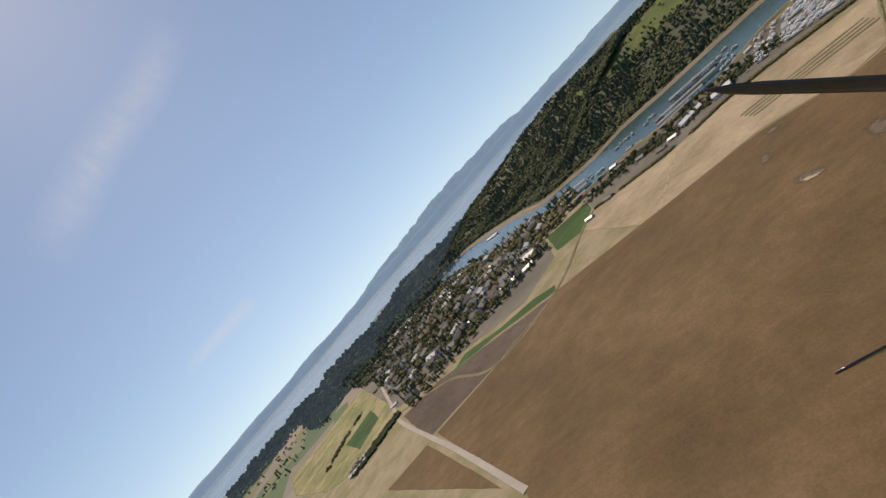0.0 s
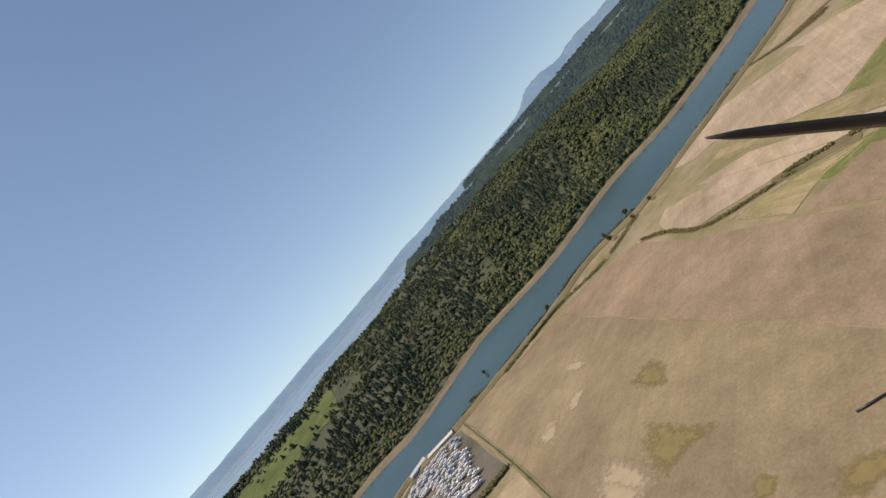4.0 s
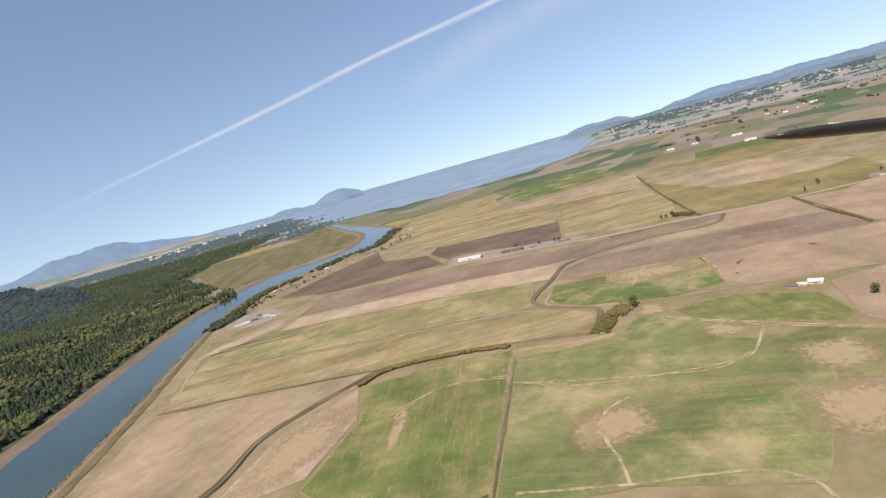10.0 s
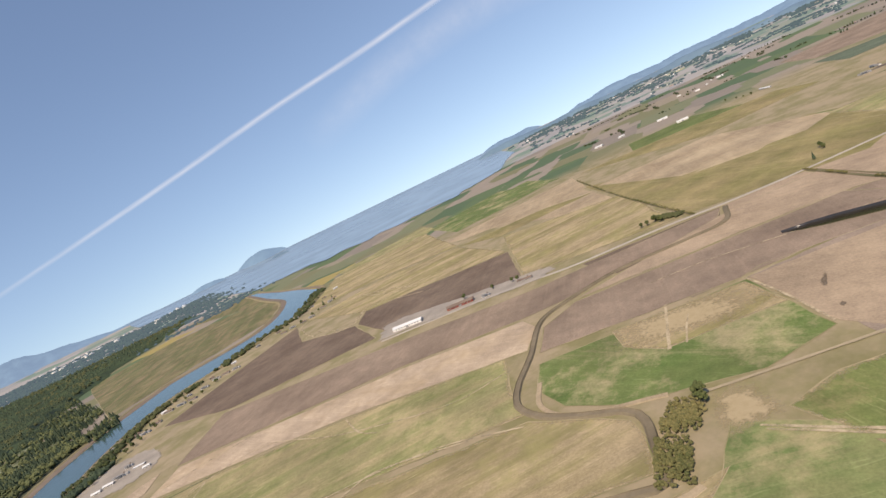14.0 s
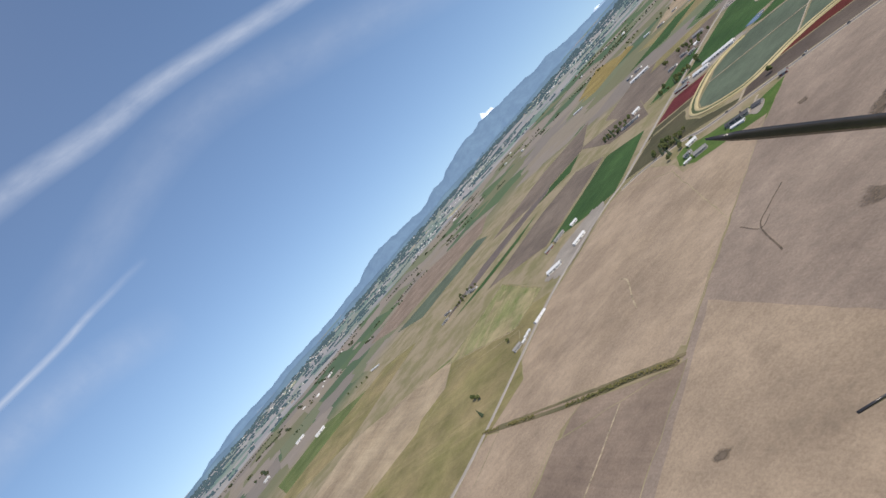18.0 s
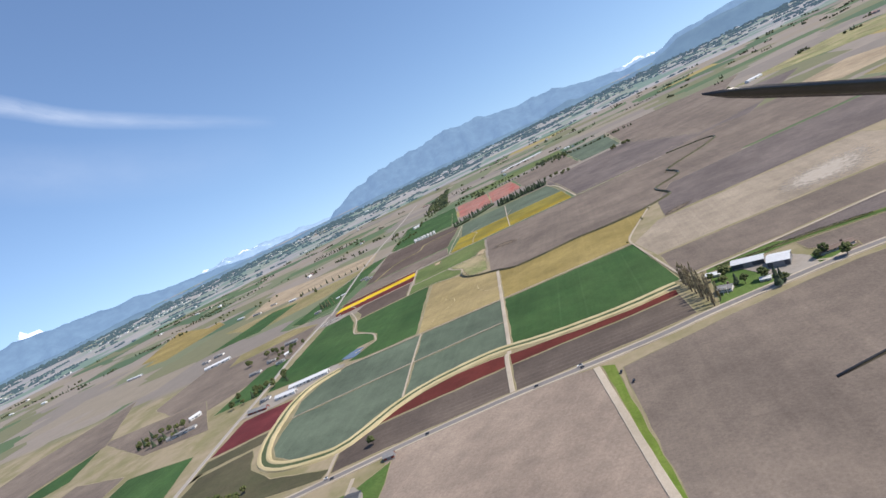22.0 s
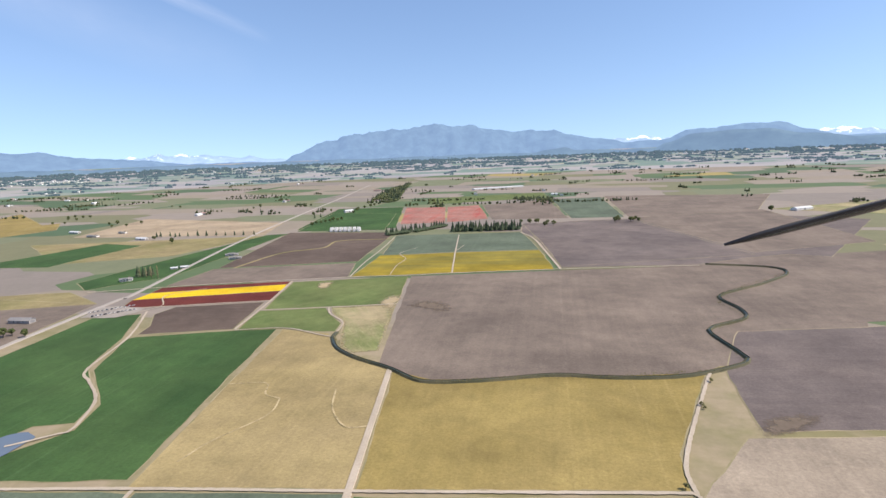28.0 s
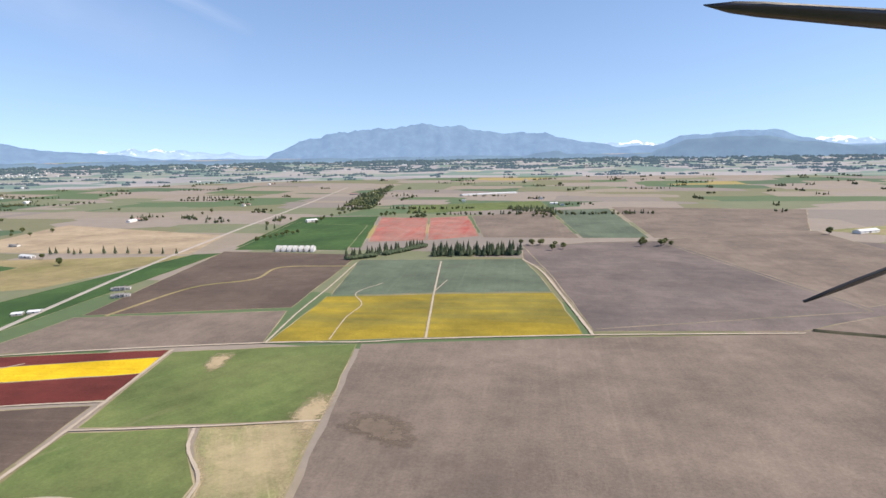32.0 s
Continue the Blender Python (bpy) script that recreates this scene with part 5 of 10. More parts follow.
    ("grass_field", "mgreen", [(-13.3, -223.7), (-27, -184.6), (-18.6, -157.3), (-22.4, -119.6), (-25.6, -93.5), (67.7, -107.5), (70, -125.6), (74.1, -152), (86.1, -177.4), (95.3, -189.9)], "green field with worn tracks"),
    ("grass_strip", "lgreen", [(98.1, -189.2), (88.5, -176.9), (87.4, -126.1), (86.5, -109.6), (99.4, -110.9), (95.1, -131), (110.2, -184.5)], "grass strip along a sandy field"),
    ("stubble_field", "tan", [(167.9, -355), (112.2, -394), (41.9, -447), (34.9, -362), (29.1, -320), (57.9, -328), (93.6, -320), (128.9, -322), (161.3, -338)], "pale field between dyke and slough"),
    ("stubble_field", "sand", [(269.3, -317), (216.7, -340), (155.4, -285.6), (143.4, -262), (110.1, -264.2), (102.9, -252.4), (117.5, -244.2), (172.7, -222.2), (213.6, -207), (236.1, -250), (244, -293.7), (259.3, -297)], "large pale field with a rounded tip"),
    ("grain_field", "bgreen", [(119.2, -239.7), (113.1, -213.2), (112.4, -187.5), (167.7, -169.1), (201.2, -157.6), (213.1, -206), (167.6, -224)], "green field with bare patches"),
    ("stubble_field", "sand", [(111.2, -185.2), (102.2, -158.5), (96.9, -138.4), (178.7, -121), (187, -133), (202, -148.9), (201.9, -155.5), (167.9, -168.4)], "pale sandy field beside the bushy ditch"),
    ("stubble_field", "tan2", [(214.6, -205.4), (202.6, -156.8), (215.2, -158.1), (244, -240.3), (262, -265.6), (248.8, -275.4), (238.3, -247.4)], "dry strip between fields"),
    ("stubble_field", "sand", [(272.6, -257.6), (247.4, -236), (216.3, -159.8), (229.1, -168.7), (253.1, -191), (260.1, -193.5)], "long sandy field with a pointed end"),
    ("stubble_field", "tan2", [(230, -158.1), (196.7, -129.5), (187.5, -118.6), (220.3, -108.2), (232.5, -133), (249.4, -158.2)], "dry field with dark drilled rows"),
    ("grass_strip", "lgreen", [(258.7, -182.2), (230, -158.1), (195.6, -129.9), (202.4, -125.4), (221.4, -139), (254.6, -156.2)], "green grassy edge along the ditch"),
    ("stubble_field", "tan2", [(284.3, -192.4), (255.5, -176.8), (233.6, -159.2), (250.5, -162.5), (270.6, -154.3)], "dry strip field"),
    ("bare_field", "wsand", [(268.7, -151.1), (236.9, -154.6), (228.2, -132), (251.7, -108.1)], "pale ploughed strip"),
    ("stubble_field", "sand", [(302, -254.8), (293.4, -266.7), (264.9, -238.2), (233.7, -168.8), (250.1, -184.7), (281.4, -205.8), (293.9, -212.6), (303, -240.4)], "sandy field with a pointed end"),
    ("bare_field", "wsand", [(382, -269.3), (343, -271.1), (318, -259.8), (298.2, -202.7), (272.3, -151.7), (252.7, -107), (285.6, -69.1), (364, -229.8)], "brown ploughed field beside the dyke"),
    ("bare_field", "esand", [(468, -257.6), (431, -253), (384, -268.5), (286.1, -68.5), (314, -27.5), (403, -123), (423, -161.8)], "wide sandy bare field with puddles"),
    ("bare_field", "esand", [(459, -229.2), (430, -242.4), (389, -269.3), (373, -227.8), (299.4, -101.3), (324, 34.9), (334, 19.8), (385, -82), (421, -153.7)], "wide sandy bare field with damp marks"),
    ("stubble_field", "tan", [(421, -149.2), (388, -81.5), (397, -68.8), (444, -55.3), (503, -5.6), (598, -26.1), (606, -50.9), (505, -121.8)], "pale strip field beside the boatyard"),
    ("bare_field", "wbrown", [(588, 162.3), (571, 106), (562, 39), (443, -53.6), (396, -67.5), (386, -78.6), (352, -12.6), (334, 21.5), (324, 39.4), (296, 92), (268, 145), (262, 178), (433, 158)], "wide dark brown ploughed field"),
    ("bare_field", "wbrown", [(600, 211.2), (590, 172.6), (452, 162.5)], "dark brown ploughed field beside the road"),
    ("bare_field", "dbrown", [(684, 128.1), (618, 82.5), (561, 42.3), (573, 104.8), (595, 168.5), (710, 170.7)], "dark brown field beside the town"),
    ("grass_field", "green", [(669, 97.4), (625, 72.2), (597, 43.5), (574, 33.3), (564, 40.1), (622, 80.5), (661, 119.2)], "bright green field at the edge of the town"),
    ("grass_field", "green", [(695, -41.4), (655, -76.4), (632, -69.3), (603, -25.9), (630, -10.9)], "bright green field beside the boatyard"),
    ("grass_field", "pgreen", [(1072, 344), (1076, 266.9), (1101, 188.4), (936, 163.2), (737, 172.4), (703, 215.3), (779, 272.2), (922, 323)], "green pastures beyond the town"),
    ("grass_field", "green", [(865, 236.6), (886, 190.8), (806, 188.4), (777, 221.9)], "bright green pasture beyond the town road"),
    ("town_ground", "town", [(1337, 197.2), (1231, 71.6), (1086, -15.7), (903, -50.1), (776, -73.1), (687, -36.3), (626, -4.5), (613, 46), (689, 105.2), (701, 129.8), (755, 168.8)], "streets and gardens of the town"),
    ("yard_ground", "town", [(427, -159), (466, -145), (506, -123.9), (538, -89), (613, -52.8), (683, -92.3), (655, -145.9), (614, -153.6), (574, -190), (540, -197.9), (514, -240.5), (473, -241)], "mixed yards and gardens along the river"),
    ("bare_field", "mauve", [(-43.2, 201.5), (-13.8, 199.0), (18.2, 194.6), (6.9, 176.4), (-31.3, 174.5), (-29.6, 182.2), (-43.0, 190.8)], "grey-brown soil between the ditch and the highway"),
    ("bare_field", "purple", [(-47.1, 211.4), (-14.0, 218.1), (23.2, 224.6), (34.4, 220.1), (20.8, 198.7), (-26.4, 205.4), (-42.4, 206.1)], "dark soil between a lane and a ditch"),
    ("lawn", "lawn", [(19.4, 248.7), (24.2, 252.3), (29.3, 248.0), (36.2, 252.8), (63.4, 257.7), (38.4, 220.0), (24.8, 225.5), (22.1, 226.5), (16.8, 228.6)], "mown grass round low white sheds"),
    ("grass_strip", "lawn", [(-77.7, 209.0), (-73.4, 209.0), (-47.9, 211.4), (-42.4, 206.1), (-20.0, 204.5), (20.1, 197.7), (18.7, 195.3), (-9.0, 199.8), (-41.1, 203.0), (-56.6, 202.2), (-74.3, 204.1), (-78.7, 203.5)], "grass strip along a ditch"),
    ("bare_field", "sand", [(-48.2, -531.5), (-75.5, -532.7), (-137.2, -512.4), (-113.6, -499.1), (-67.0, -511.2)], "pale bare field beside the river dyke"),
    ("marsh", "marsh", [(-684, -1447), (-880, -1382), (-933, -1173), (-790, -917), (-580, -791), (-427, -833), (-325, -844)], "brown-green marsh beyond the river"),
    ("marsh", "marsh", [(-1112, -1656), (-1263, -1508), (-1339, -1553), (-925, -1071), (-773, -911), (-935, -1195)], "brown-green marsh beyond the river"),
):
    slab(name_, mat_, pts_, label_)

for name_, mat_, width_, pts_, label_ in (
    ("highway_shoulder", "gravel", 4.7, [(-339, 115.3), (-323, 126.9), (-290.8, 136.2), (-270.8, 132.1), (-242.9, 137.9), (-207.7, 146.5), (-168.8, 154), (-131.5, 158.5), (-107.6, 161.7), (-89.5, 165.8), (-60.1, 170.4), (-26.3, 174.2), (16.4, 172.8), (65, 172)], "pale gravel shoulders of the highway"),
    ("highway", "asphalt", 2.7, [(-339, 115.3), (-323, 126.9), (-290.8, 136.2), (-270.8, 132.1), (-242.9, 137.9), (-207.7, 146.5), (-168.8, 154), (-131.5, 158.5), (-107.6, 161.7), (-89.5, 165.8), (-60.1, 170.4), (-26.3, 174.2), (16.4, 172.8), (65, 172)], "grey two-lane highway with pale gravel shoulders"),
    ("gravel_lane", "gravel", 1.89, [(-166.9, 157.2), (-170.3, 180.3), (-172, 194.8), (-171.4, 204.5), (-181, 282), (-190.6, 360)], "pale gravel lane between fields"),
    ("gravel_lane", "gravel", 1.62, [(-247.1, 140.9), (-249, 156.8)], "pale gravel lane between fields"),
    ("gravel_lane", "gravel", 2.34, [(-133.1, 153.9), (-128.2, 120.9), (-123.9, 92), (-119.9, 67.6), (-116.9, 40.8), (-113.1, 14.2), (-112.2, 8.7)], "pale gravel lane beside a grass strip"),
    ("gravel_lane", "gravel", 1.15, [(-294.7, 272.2), (-238, 278.6), (-180.7, 283.6), (-97, 291.5)], "pale gravel lane between fields"),
    ("gravel_lane", "gravel", 1.08, [(-237.2, 278.1), (-231.7, 232.5), (-226.2, 191.2)], "pale gravel lane between fields"),
    ("gravel_lane", "gravel", 0.86, [(-306, 217.6), (-232.3, 232.3), (-175.8, 241.3)], "pale gravel lane between fields"),
    ("gravel_lane", "gravel", 1.01, [(-96.6, 290.3), (-90.8, 242.7), (-86.6, 208.5)], "pale gravel lane between fields"),
    ("farm_road", "asphalt2", 2.9, [(-346, 129.7), (-362, 227.8), (-369, 284.3), (-382, 363), (-391, 461), (-391, 471), (-436, 676), (-475, 899), (-529, 1259), (-607, 1704)], "straight grey country road"),
    ("road", "asphalt2", 2.5, [(-346, 129.7), (-346, 126.7), (-350, 95.8), (-345, 32.5), (-335, -8.9), (-308, -88.8), (-296.9, -138.9), (-291.6, -181.3), (-277.8, -235.6), (-275.9, -269.5), (-271.4, -314), (-256.5, -394)], "straight narrow country road"),
    ("gravel_lane", "gravel", 1.15, [(-70.5, 368), (-94.4, 309), (-97.1, 290.2)], "pale gravel lane beside a ditch"),
    ("gravel_lane", "gravel", 1.30, [(-428, 473), (-351, 497), (-261.4, 518), (-219.5, 523), (-190.3, 530), (-116, 542), (-21.2, 553)], "pale gravel lane between fields"),
    ("gravel_lane", "gravel", 1.51, [(-115.4, 542), (-126.6, 631), (-134, 681), (-145.9, 720)], "pale gravel lane round a tulip field"),
    ("gravel_lane", "gravel", 1.08, [(-190.5, 531), (-199, 610), (-208.6, 708)], "pale gravel lane in a tulip field"),
    ("gravel_lane", "gravel", 1.08, [(-260.9, 518), (-265.5, 567), (-268, 623), (-273.6, 698)], "pale gravel lane beside a tulip field"),
    ("gravel_lane", "gravel", 1.30, [(-297.7, 506), (-287.1, 445), (-281.6, 404)], "pale gravel lane beside a tulip field"),
    ("gravel_lane", "gravel", 0.86, [(-286.8, 437), (-247.9, 444), (-210.4, 452)], "pale track through a meadow"),
    ("gravel_lane", "gravel", 1.01, [(-247.4, 443), (-242.3, 432), (-231, 419), (-228.5, 410), (-228, 403)], "pale winding track"),
    ("gravel_lane", "gravel", 1.15, [(-352, 432), (-330, 391), (-317, 351), (-306, 340), (-289.9, 325), (-280.9, 306), (-282.9, 302), (-293.1, 293.5)], "pale winding track between green fields"),
    ("gravel_lane", "gravel", 0.86, [(-281, 403), (-255.9, 407), (-233.9, 398), (-228.3, 396)], "pale track beside the creek"),
    ("gravel_lane", "gravel", 1.51, [(-89.4, 206.6), (-48.3, 212.3), (-6.3, 219.8), (20.2, 224.6), (29.1, 234.8), (25.7, 240.9)], "pale gravel lane behind the farm"),
    ("gravel_lane", "gravel", 0.81, [(-47.1, 178.9), (-41.8, 175.1), (-33.8, 178.6), (-30.4, 181.4)], "curved pale drive of the ranch house"),
    ("gravel_lane", "gravel", 1.62, [(-229.7, 114.1), (-231.1, 132.6)], "pale drive of the farmhouse"),
    ("road", "asphalt2", 3.5, [(432, 157.6), (534, 162.8), (693, 174.6), (756, 172.4), (936, 163.2)], "straight pale road leading into the town"),
    ("ditch", "ditchm", 2.0, [(-308, -88.8), (-242.5, -72.8), (-207.8, -61), (-189.7, -56.7)], "straight ditch between bare fields"),
    ("ditch", "ditchm", 1.8, [(-707, -275.5), (-479, -214.1), (-374, -182.5), (-295.4, -157.4)], "straight ditch between dry fields"),
    ("ditch", "ditchm", 1.6, [(-298, -84.8), (-237.6, -67.7), (-188.1, -53.3)], "straight ditch between dry fields"),
    ("farm_road", "track", 1.4, [(-82.4, -178.5), (-86.1, -159.1), (-93.9, -122), (-103, -89.4), (-106.2, -54.8)], "narrow dirt farm road"),
    ("ditch", "ditchm", 1.1, [(-15.9, -225.2), (63.5, -201), (109.3, -185.8), (187.2, -160)], "narrow grassy field boundary"),
    ("ditch", "ditchm", 5.0, [(260.4, -189.9), (243.6, -178.8), (231, -167.4), (217.3, -156.8), (205.1, -147.4), (188.9, -132.3), (178.7, -121)], "bushy ditch between fields"),
    ("ditch", "ditchm", 3.5, [(315, -256.1), (304, -238.5), (293.6, -208.9), (281.8, -197.3), (252.9, -180.7), (234.1, -163.4)], "ditch between sandy fields"),
    ("ditch", "dykem", 3.0, [(472, -248), (423, -156.3), (386, -81.3), (352, -14.5), (334, 20.5), (324, 38.9), (296, 92), (268, 145)], "straight grassy ditch between fields"),
    ("ditch", "weed", 0.8, [(472, -248), (423, -156.3), (386, -81.3), (352, -14.5), (334, 20.5), (324, 38.9), (296, 92), (268, 145)], "dark green bottom of the straight ditch"),
    ("ditch", "ditchm", 3.0, [(737, 172.4), (653, 125), (573, 104.8), (565, 36.3), (615, -54.5), (543, -83.7)], "dark dyke road along the fields"),
    ("ditch", "weed", 1.2, [(118.6, -235.9), (112.9, -223.5), (98.6, -211), (83.8, -196.2)], "weedy ditch between green fields"),
    ("wheel_track", "furrow", 0.6, [(-233.8, 291.4), (-230.4, 303), (-221.4, 320), (-222.7, 332)], "pale winding furrow in a yellow field"),
    ("wheel_track", "furrow", 0.6, [(-205.5, 341), (-201.1, 326), (-192.9, 315), (-185.2, 316)], "pale winding furrow in a yellow field"),
    ("wheel_track", "furrow", 0.6, [(-248.3, 342), (-234.1, 344), (-229.7, 335), (-222.7, 332)], "pale winding furrow in a yellow field"),
    ("grass_strip", "olive2", 1.8, [(-367, 550), (-357, 613), (-328, 639), (-326, 678), (-274.6, 686)], "grassy strip across a ploughed field"),
    ("gravel_lane", "gravel", 0.63, [(-233.8, 525), (-236.7, 558), (-235.8, 583), (-246.2, 608), (-236.3, 634)], "pale track through tulips"),
    ("gravel_lane", "gravel", 0.72, [(-199.9, 612), (-195.6, 645)], "pale track through tulips"),
    ("gravel_lane", "gravel", 0.81, [(-356, 431), (-352, 445), (-365, 466), (-349, 485)], "pale track among the tulips"),
    ("gravel_lane", "gravel", 0.86, [(-366, 438), (-317, 451), (-288.2, 457)], "pale strip between tulip beds"),
    ("grass_strip", "lgreen", 1.5, [(-73.1, 205.5), (-38.4, 205), (-6.1, 202.1), (29.7, 193.3)], "green grass strip behind the farm"),
    ("wheel_track", "damp_line", 0.6, [(-181, 29.2), (-182.1, 15.6), (-181.2, 4.7), (-166.2, -13.2)], "thin dark damp line in a bare field"),
    ("wheel_track", "damp_line", 0.4, [(-192.3, 9.3), (-180.7, 3.3), (-179.4, 10.3)], "thin dark damp line in a bare field"),
    ("wheel_track", "pale_track", 0.7, [(-264.8, 4), (-255.1, 0.6), (-241.7, -14.1), (-233, -22.5)], "pale curved mark in a sandy field"),
    ("wheel_track", "pale_track", 0.8, [(-209.6, -72.7), (-201.9, -115.1), (-201, -159.4), (-194.2, -190.7)], "pale wheel track along a ploughed strip"),
    ("crop_row", "ditchm", 2.4, [(474.3, -85.3), (416.3, -124.1)], "dark green crop row in a pale strip field"),
    ("crop_row", "ditchm", 2.4, [(468.9, -82.2), (411.9, -120.1)], "dark green crop row in a pale strip field"),
    ("crop_row", "ditchm", 2.4, [(463.7, -79.2), (407.7, -116.2)], "dark green crop row in a pale strip field"),
    ("crop_row", "ditchm", 2.4, [(458.7, -76.3), (403.6, -112.5)], "dark green crop row in a pale strip field"),
    ("wheel_track", "pale_track", 0.7, [(532, -84.1), (517, -56.7), (496, -20.2)], "pale track across a strip field"),
    ("wheel_track", "pale_track", 1.0, [(38.3, -266.5), (19, -258.1), (6.2, -242), (1.6, -222.1)], "pale wheel track worn into a field"),
    ("wheel_track", "pale_track", 1.1, [(8.5, -217.2), (12.9, -188.2), (8.4, -166.4), (3.8, -149.1), (-3.3, -131.6), (-11.2, -122.5), (-36.9, -118.6)], "pale wheel track worn into a field"),
    ("wheel_track", "pale_track", 1.1, [(22.4, -163.7), (33.9, -170.6), (49.1, -167.8), (62.8, -159.8), (73.9, -155)], "pale wheel track worn into a field"),
    ("wheel_track", "pale_track", 1.2, [(82, -187.7), (73.9, -155.5), (67.8, -137.4), (64.1, -122.7), (67.1, -110.9), (78.2, -104.6), (87.7, -99.6)], "pale wheel track worn into a field"),
    ("wheel_track", "pale_track", 1.1, [(-57.9, -164.7), (-38.9, -118.6), (-26.8, -79.2)], "pale wheel track worn into a field"),
    ("wheel_track", "pale_track", 1.1, [(8.7, -217.2), (9.6, -205.7), (10.7, -191.3)], "pale wheel track worn into a field"),
    ("wheel_track", "pale_track", 1.1, [(-60.1, -165.9), (-49.8, -141.5), (-38.7, -110.8), (-27.8, -77.1)], "pale wheel track worn into a field"),
    ("wheel_track", "pale_track", 1.3, [(-160.5, -184.6), (-116.7, -185.8)], "pale wheel track worn into a field"),
    ("wheel_track", "pale_track", 1.1, [(-163.9, -150.4), (-135.1, -141), (-105.9, -133.9)], "pale wheel track worn into a field"),
    ("wheel_track", "pale_track", 0.8, [(-60.8, -340), (-76.9, -309), (-86.7, -275.6), (-86.9, -240.8)], "pale wheel track worn into a field"),
    ("wheel_track", "pale_track", 0.9, [(7.7, -454.2), (-49.1, -408.4), (-59.8, -359.0), (-64.8, -320.6), (-79.8, -305.0), (-86.3, -264.6)], "pale wheel track worn into a field"),
    ("wheel_track", "pale_track", 0.8, [(-60.1, -418.6), (-109.7, -439.4)], "pale wheel track worn into a field"),
    ("wheel_track", "pale_track", 0.9, [(-24.4, -333.7), (-59.9, -329.4)], "pale wheel track worn into a field"),
    ("crop_row", "weed", 1.6, [(-55.9, -523.0), (-87.5, -448.1)], "dark green crop row beside the river dyke"),
    ("crop_row", "weed", 1.6, [(-66.2, -525.0), (-95.9, -448.6)], "dark green crop row beside the river dyke"),
    ("wheel_track", "pale_track", 1.1, [(34.5, -442.3), (-14.7, -490.2), (-62.9, -538.1), (-107.4, -581.2), (-148.7, -604.8)], "pale track along the river dyke"),
    ("wheel_track", "pale_track", 1.3, [(-104.4, -487.0), (-133.1, -461.3), (-155.3, -435.4)], "pale wheel track worn into a field"),
    ("furrow", "pale_track", 1.6, [(-424.6, -603.0), (-365.5, -545.2), (-337.2, -491.1), (-352.5, -473.2), (-392.0, -487.0), (-390.4, -454.2), (-370.8, -393.4)], "pale winding furrow in a dry marshy field"),
    ("furrow", "pale_track", 1.6, [(-453.0, -575.7), (-471.2, -536.3), (-422.9, -462.0), (-423.6, -417.8)], "pale winding furrow in a dry marshy field"),
    ("field_margin", "tan", 2.4, [(-25.9, -230.7), (-30.0, -219.1), (-35.7, -191.2), (-40.6, -183.0)], "dry pale margin along the slough"),
    ("field_margin", "tan", 2.0, [(-118.0, -239.5), (-98.6, -235.8), (-86.7, -220.5), (-86.1, -188.5)], "dry pale margin along the slough"),
    ("field_margin", "pale_track", 1.3, [(108.1, -185.3), (100.0, -152.3), (92.2, -125.3), (85.7, -99.6)], "pale strip between a meadow and sandy soil"),
    ("wheel_track", "pale_track", 0.8, [(43.3, -263.4), (31.0, -261.2), (10.0, -252.0), (3.7, -220.4)], "pale wheel track worn into a field"),
    ("wheel_track", "pale_track", 0.8, [(9.0, -216.9), (8.4, -186.5), (5.4, -153.1), (1.1, -133.9), (-11.5, -123.7)], "pale wheel track worn into a field"),
    ("wheel_track", "pale_track", 0.8, [(33.2, -456.5), (3.0, -402.1), (-13.7, -356.6), (-11.5, -305.3)], "pale wheel track worn into a field"),
    ("wheel_track", "pale_track", 0.9, [(118.3, -177.3), (133.1, -172.8)], "pale wheel track in a sandy field"),
    ("wheel_track", "pale_track", 0.9, [(118.0, -169.0), (134.0, -164.8)], "pale wheel track in a sandy field"),
    ("wheel_track", "pale_track", 0.8, [(-78.2, -433.4), (-104.4, -440.2), (-132.0, -412.3), (-120.5, -350.5), (-120.3, -287.6), (-138.6, -257.5)], "pale wheel track worn into a field"),
    ("wheel_track", "pale_track", 0.8, [(-143.8, -176.2), (-135.8, -177.6), (-118.5, -179.2)], "pale wheel track worn into a field"),
    ("wheel_track", "pale_track", 0.8, [(-21.3, -333), (-57.6, -330)], "pale wheel track worn into a field"),
    ("wheel_track", "pale_track", 0.8, [(-137.2, -357), (-117.7, -336), (-112.1, -322)], "pale wheel track worn into a field"),
    ("wheel_track", "pale_track", 0.7, [(86.4, -382), (66.6, -371), (49.4, -363), (10.7, -328)], "pale wheel track worn into a field"),
    ("ditch", "ditchm", 1.4, [(39.4, -447), (15.5, -388), (-11.7, -309)], "ditch beside a dry field"),
    ("wheel_track", "pale_track", 0.7, [(-26.9, -488), (-76.8, -454), (-113.3, -441)], "pale wheel track worn into a field"),
    ("ditch", "weed", 1.0, [(-41.9, -517), (-72.3, -511), (-99.6, -462), (-113.7, -438)], "weedy ditch beside a dry field"),
    ("wheel_track", "pale_track", 0.8, [(118.1, -176.7), (149.9, -167.3), (186.3, -155.7)], "pale wheel track in a sandy field"),
    ("wheel_track", "pale_track", 0.8, [(117.7, -168.9), (156.9, -159.4), (162.5, -156.1), (161.5, -151.7), (155.2, -146.5), (145.4, -144.3)], "pale curved wheel track in a sandy field"),
    ("wheel_track", "pale_track", 0.8, [(138.1, -145.3), (142.2, -129.6), (147.1, -113.6)], "pale wheel track in a sandy field"),
    ("furrow", "pale_track", 1.5, [(-352, -547), (-374, -544), (-340, -480), (-382, -482), (-421, -454), (-442, -415)], "pale winding furrow in a dry marshy field"),
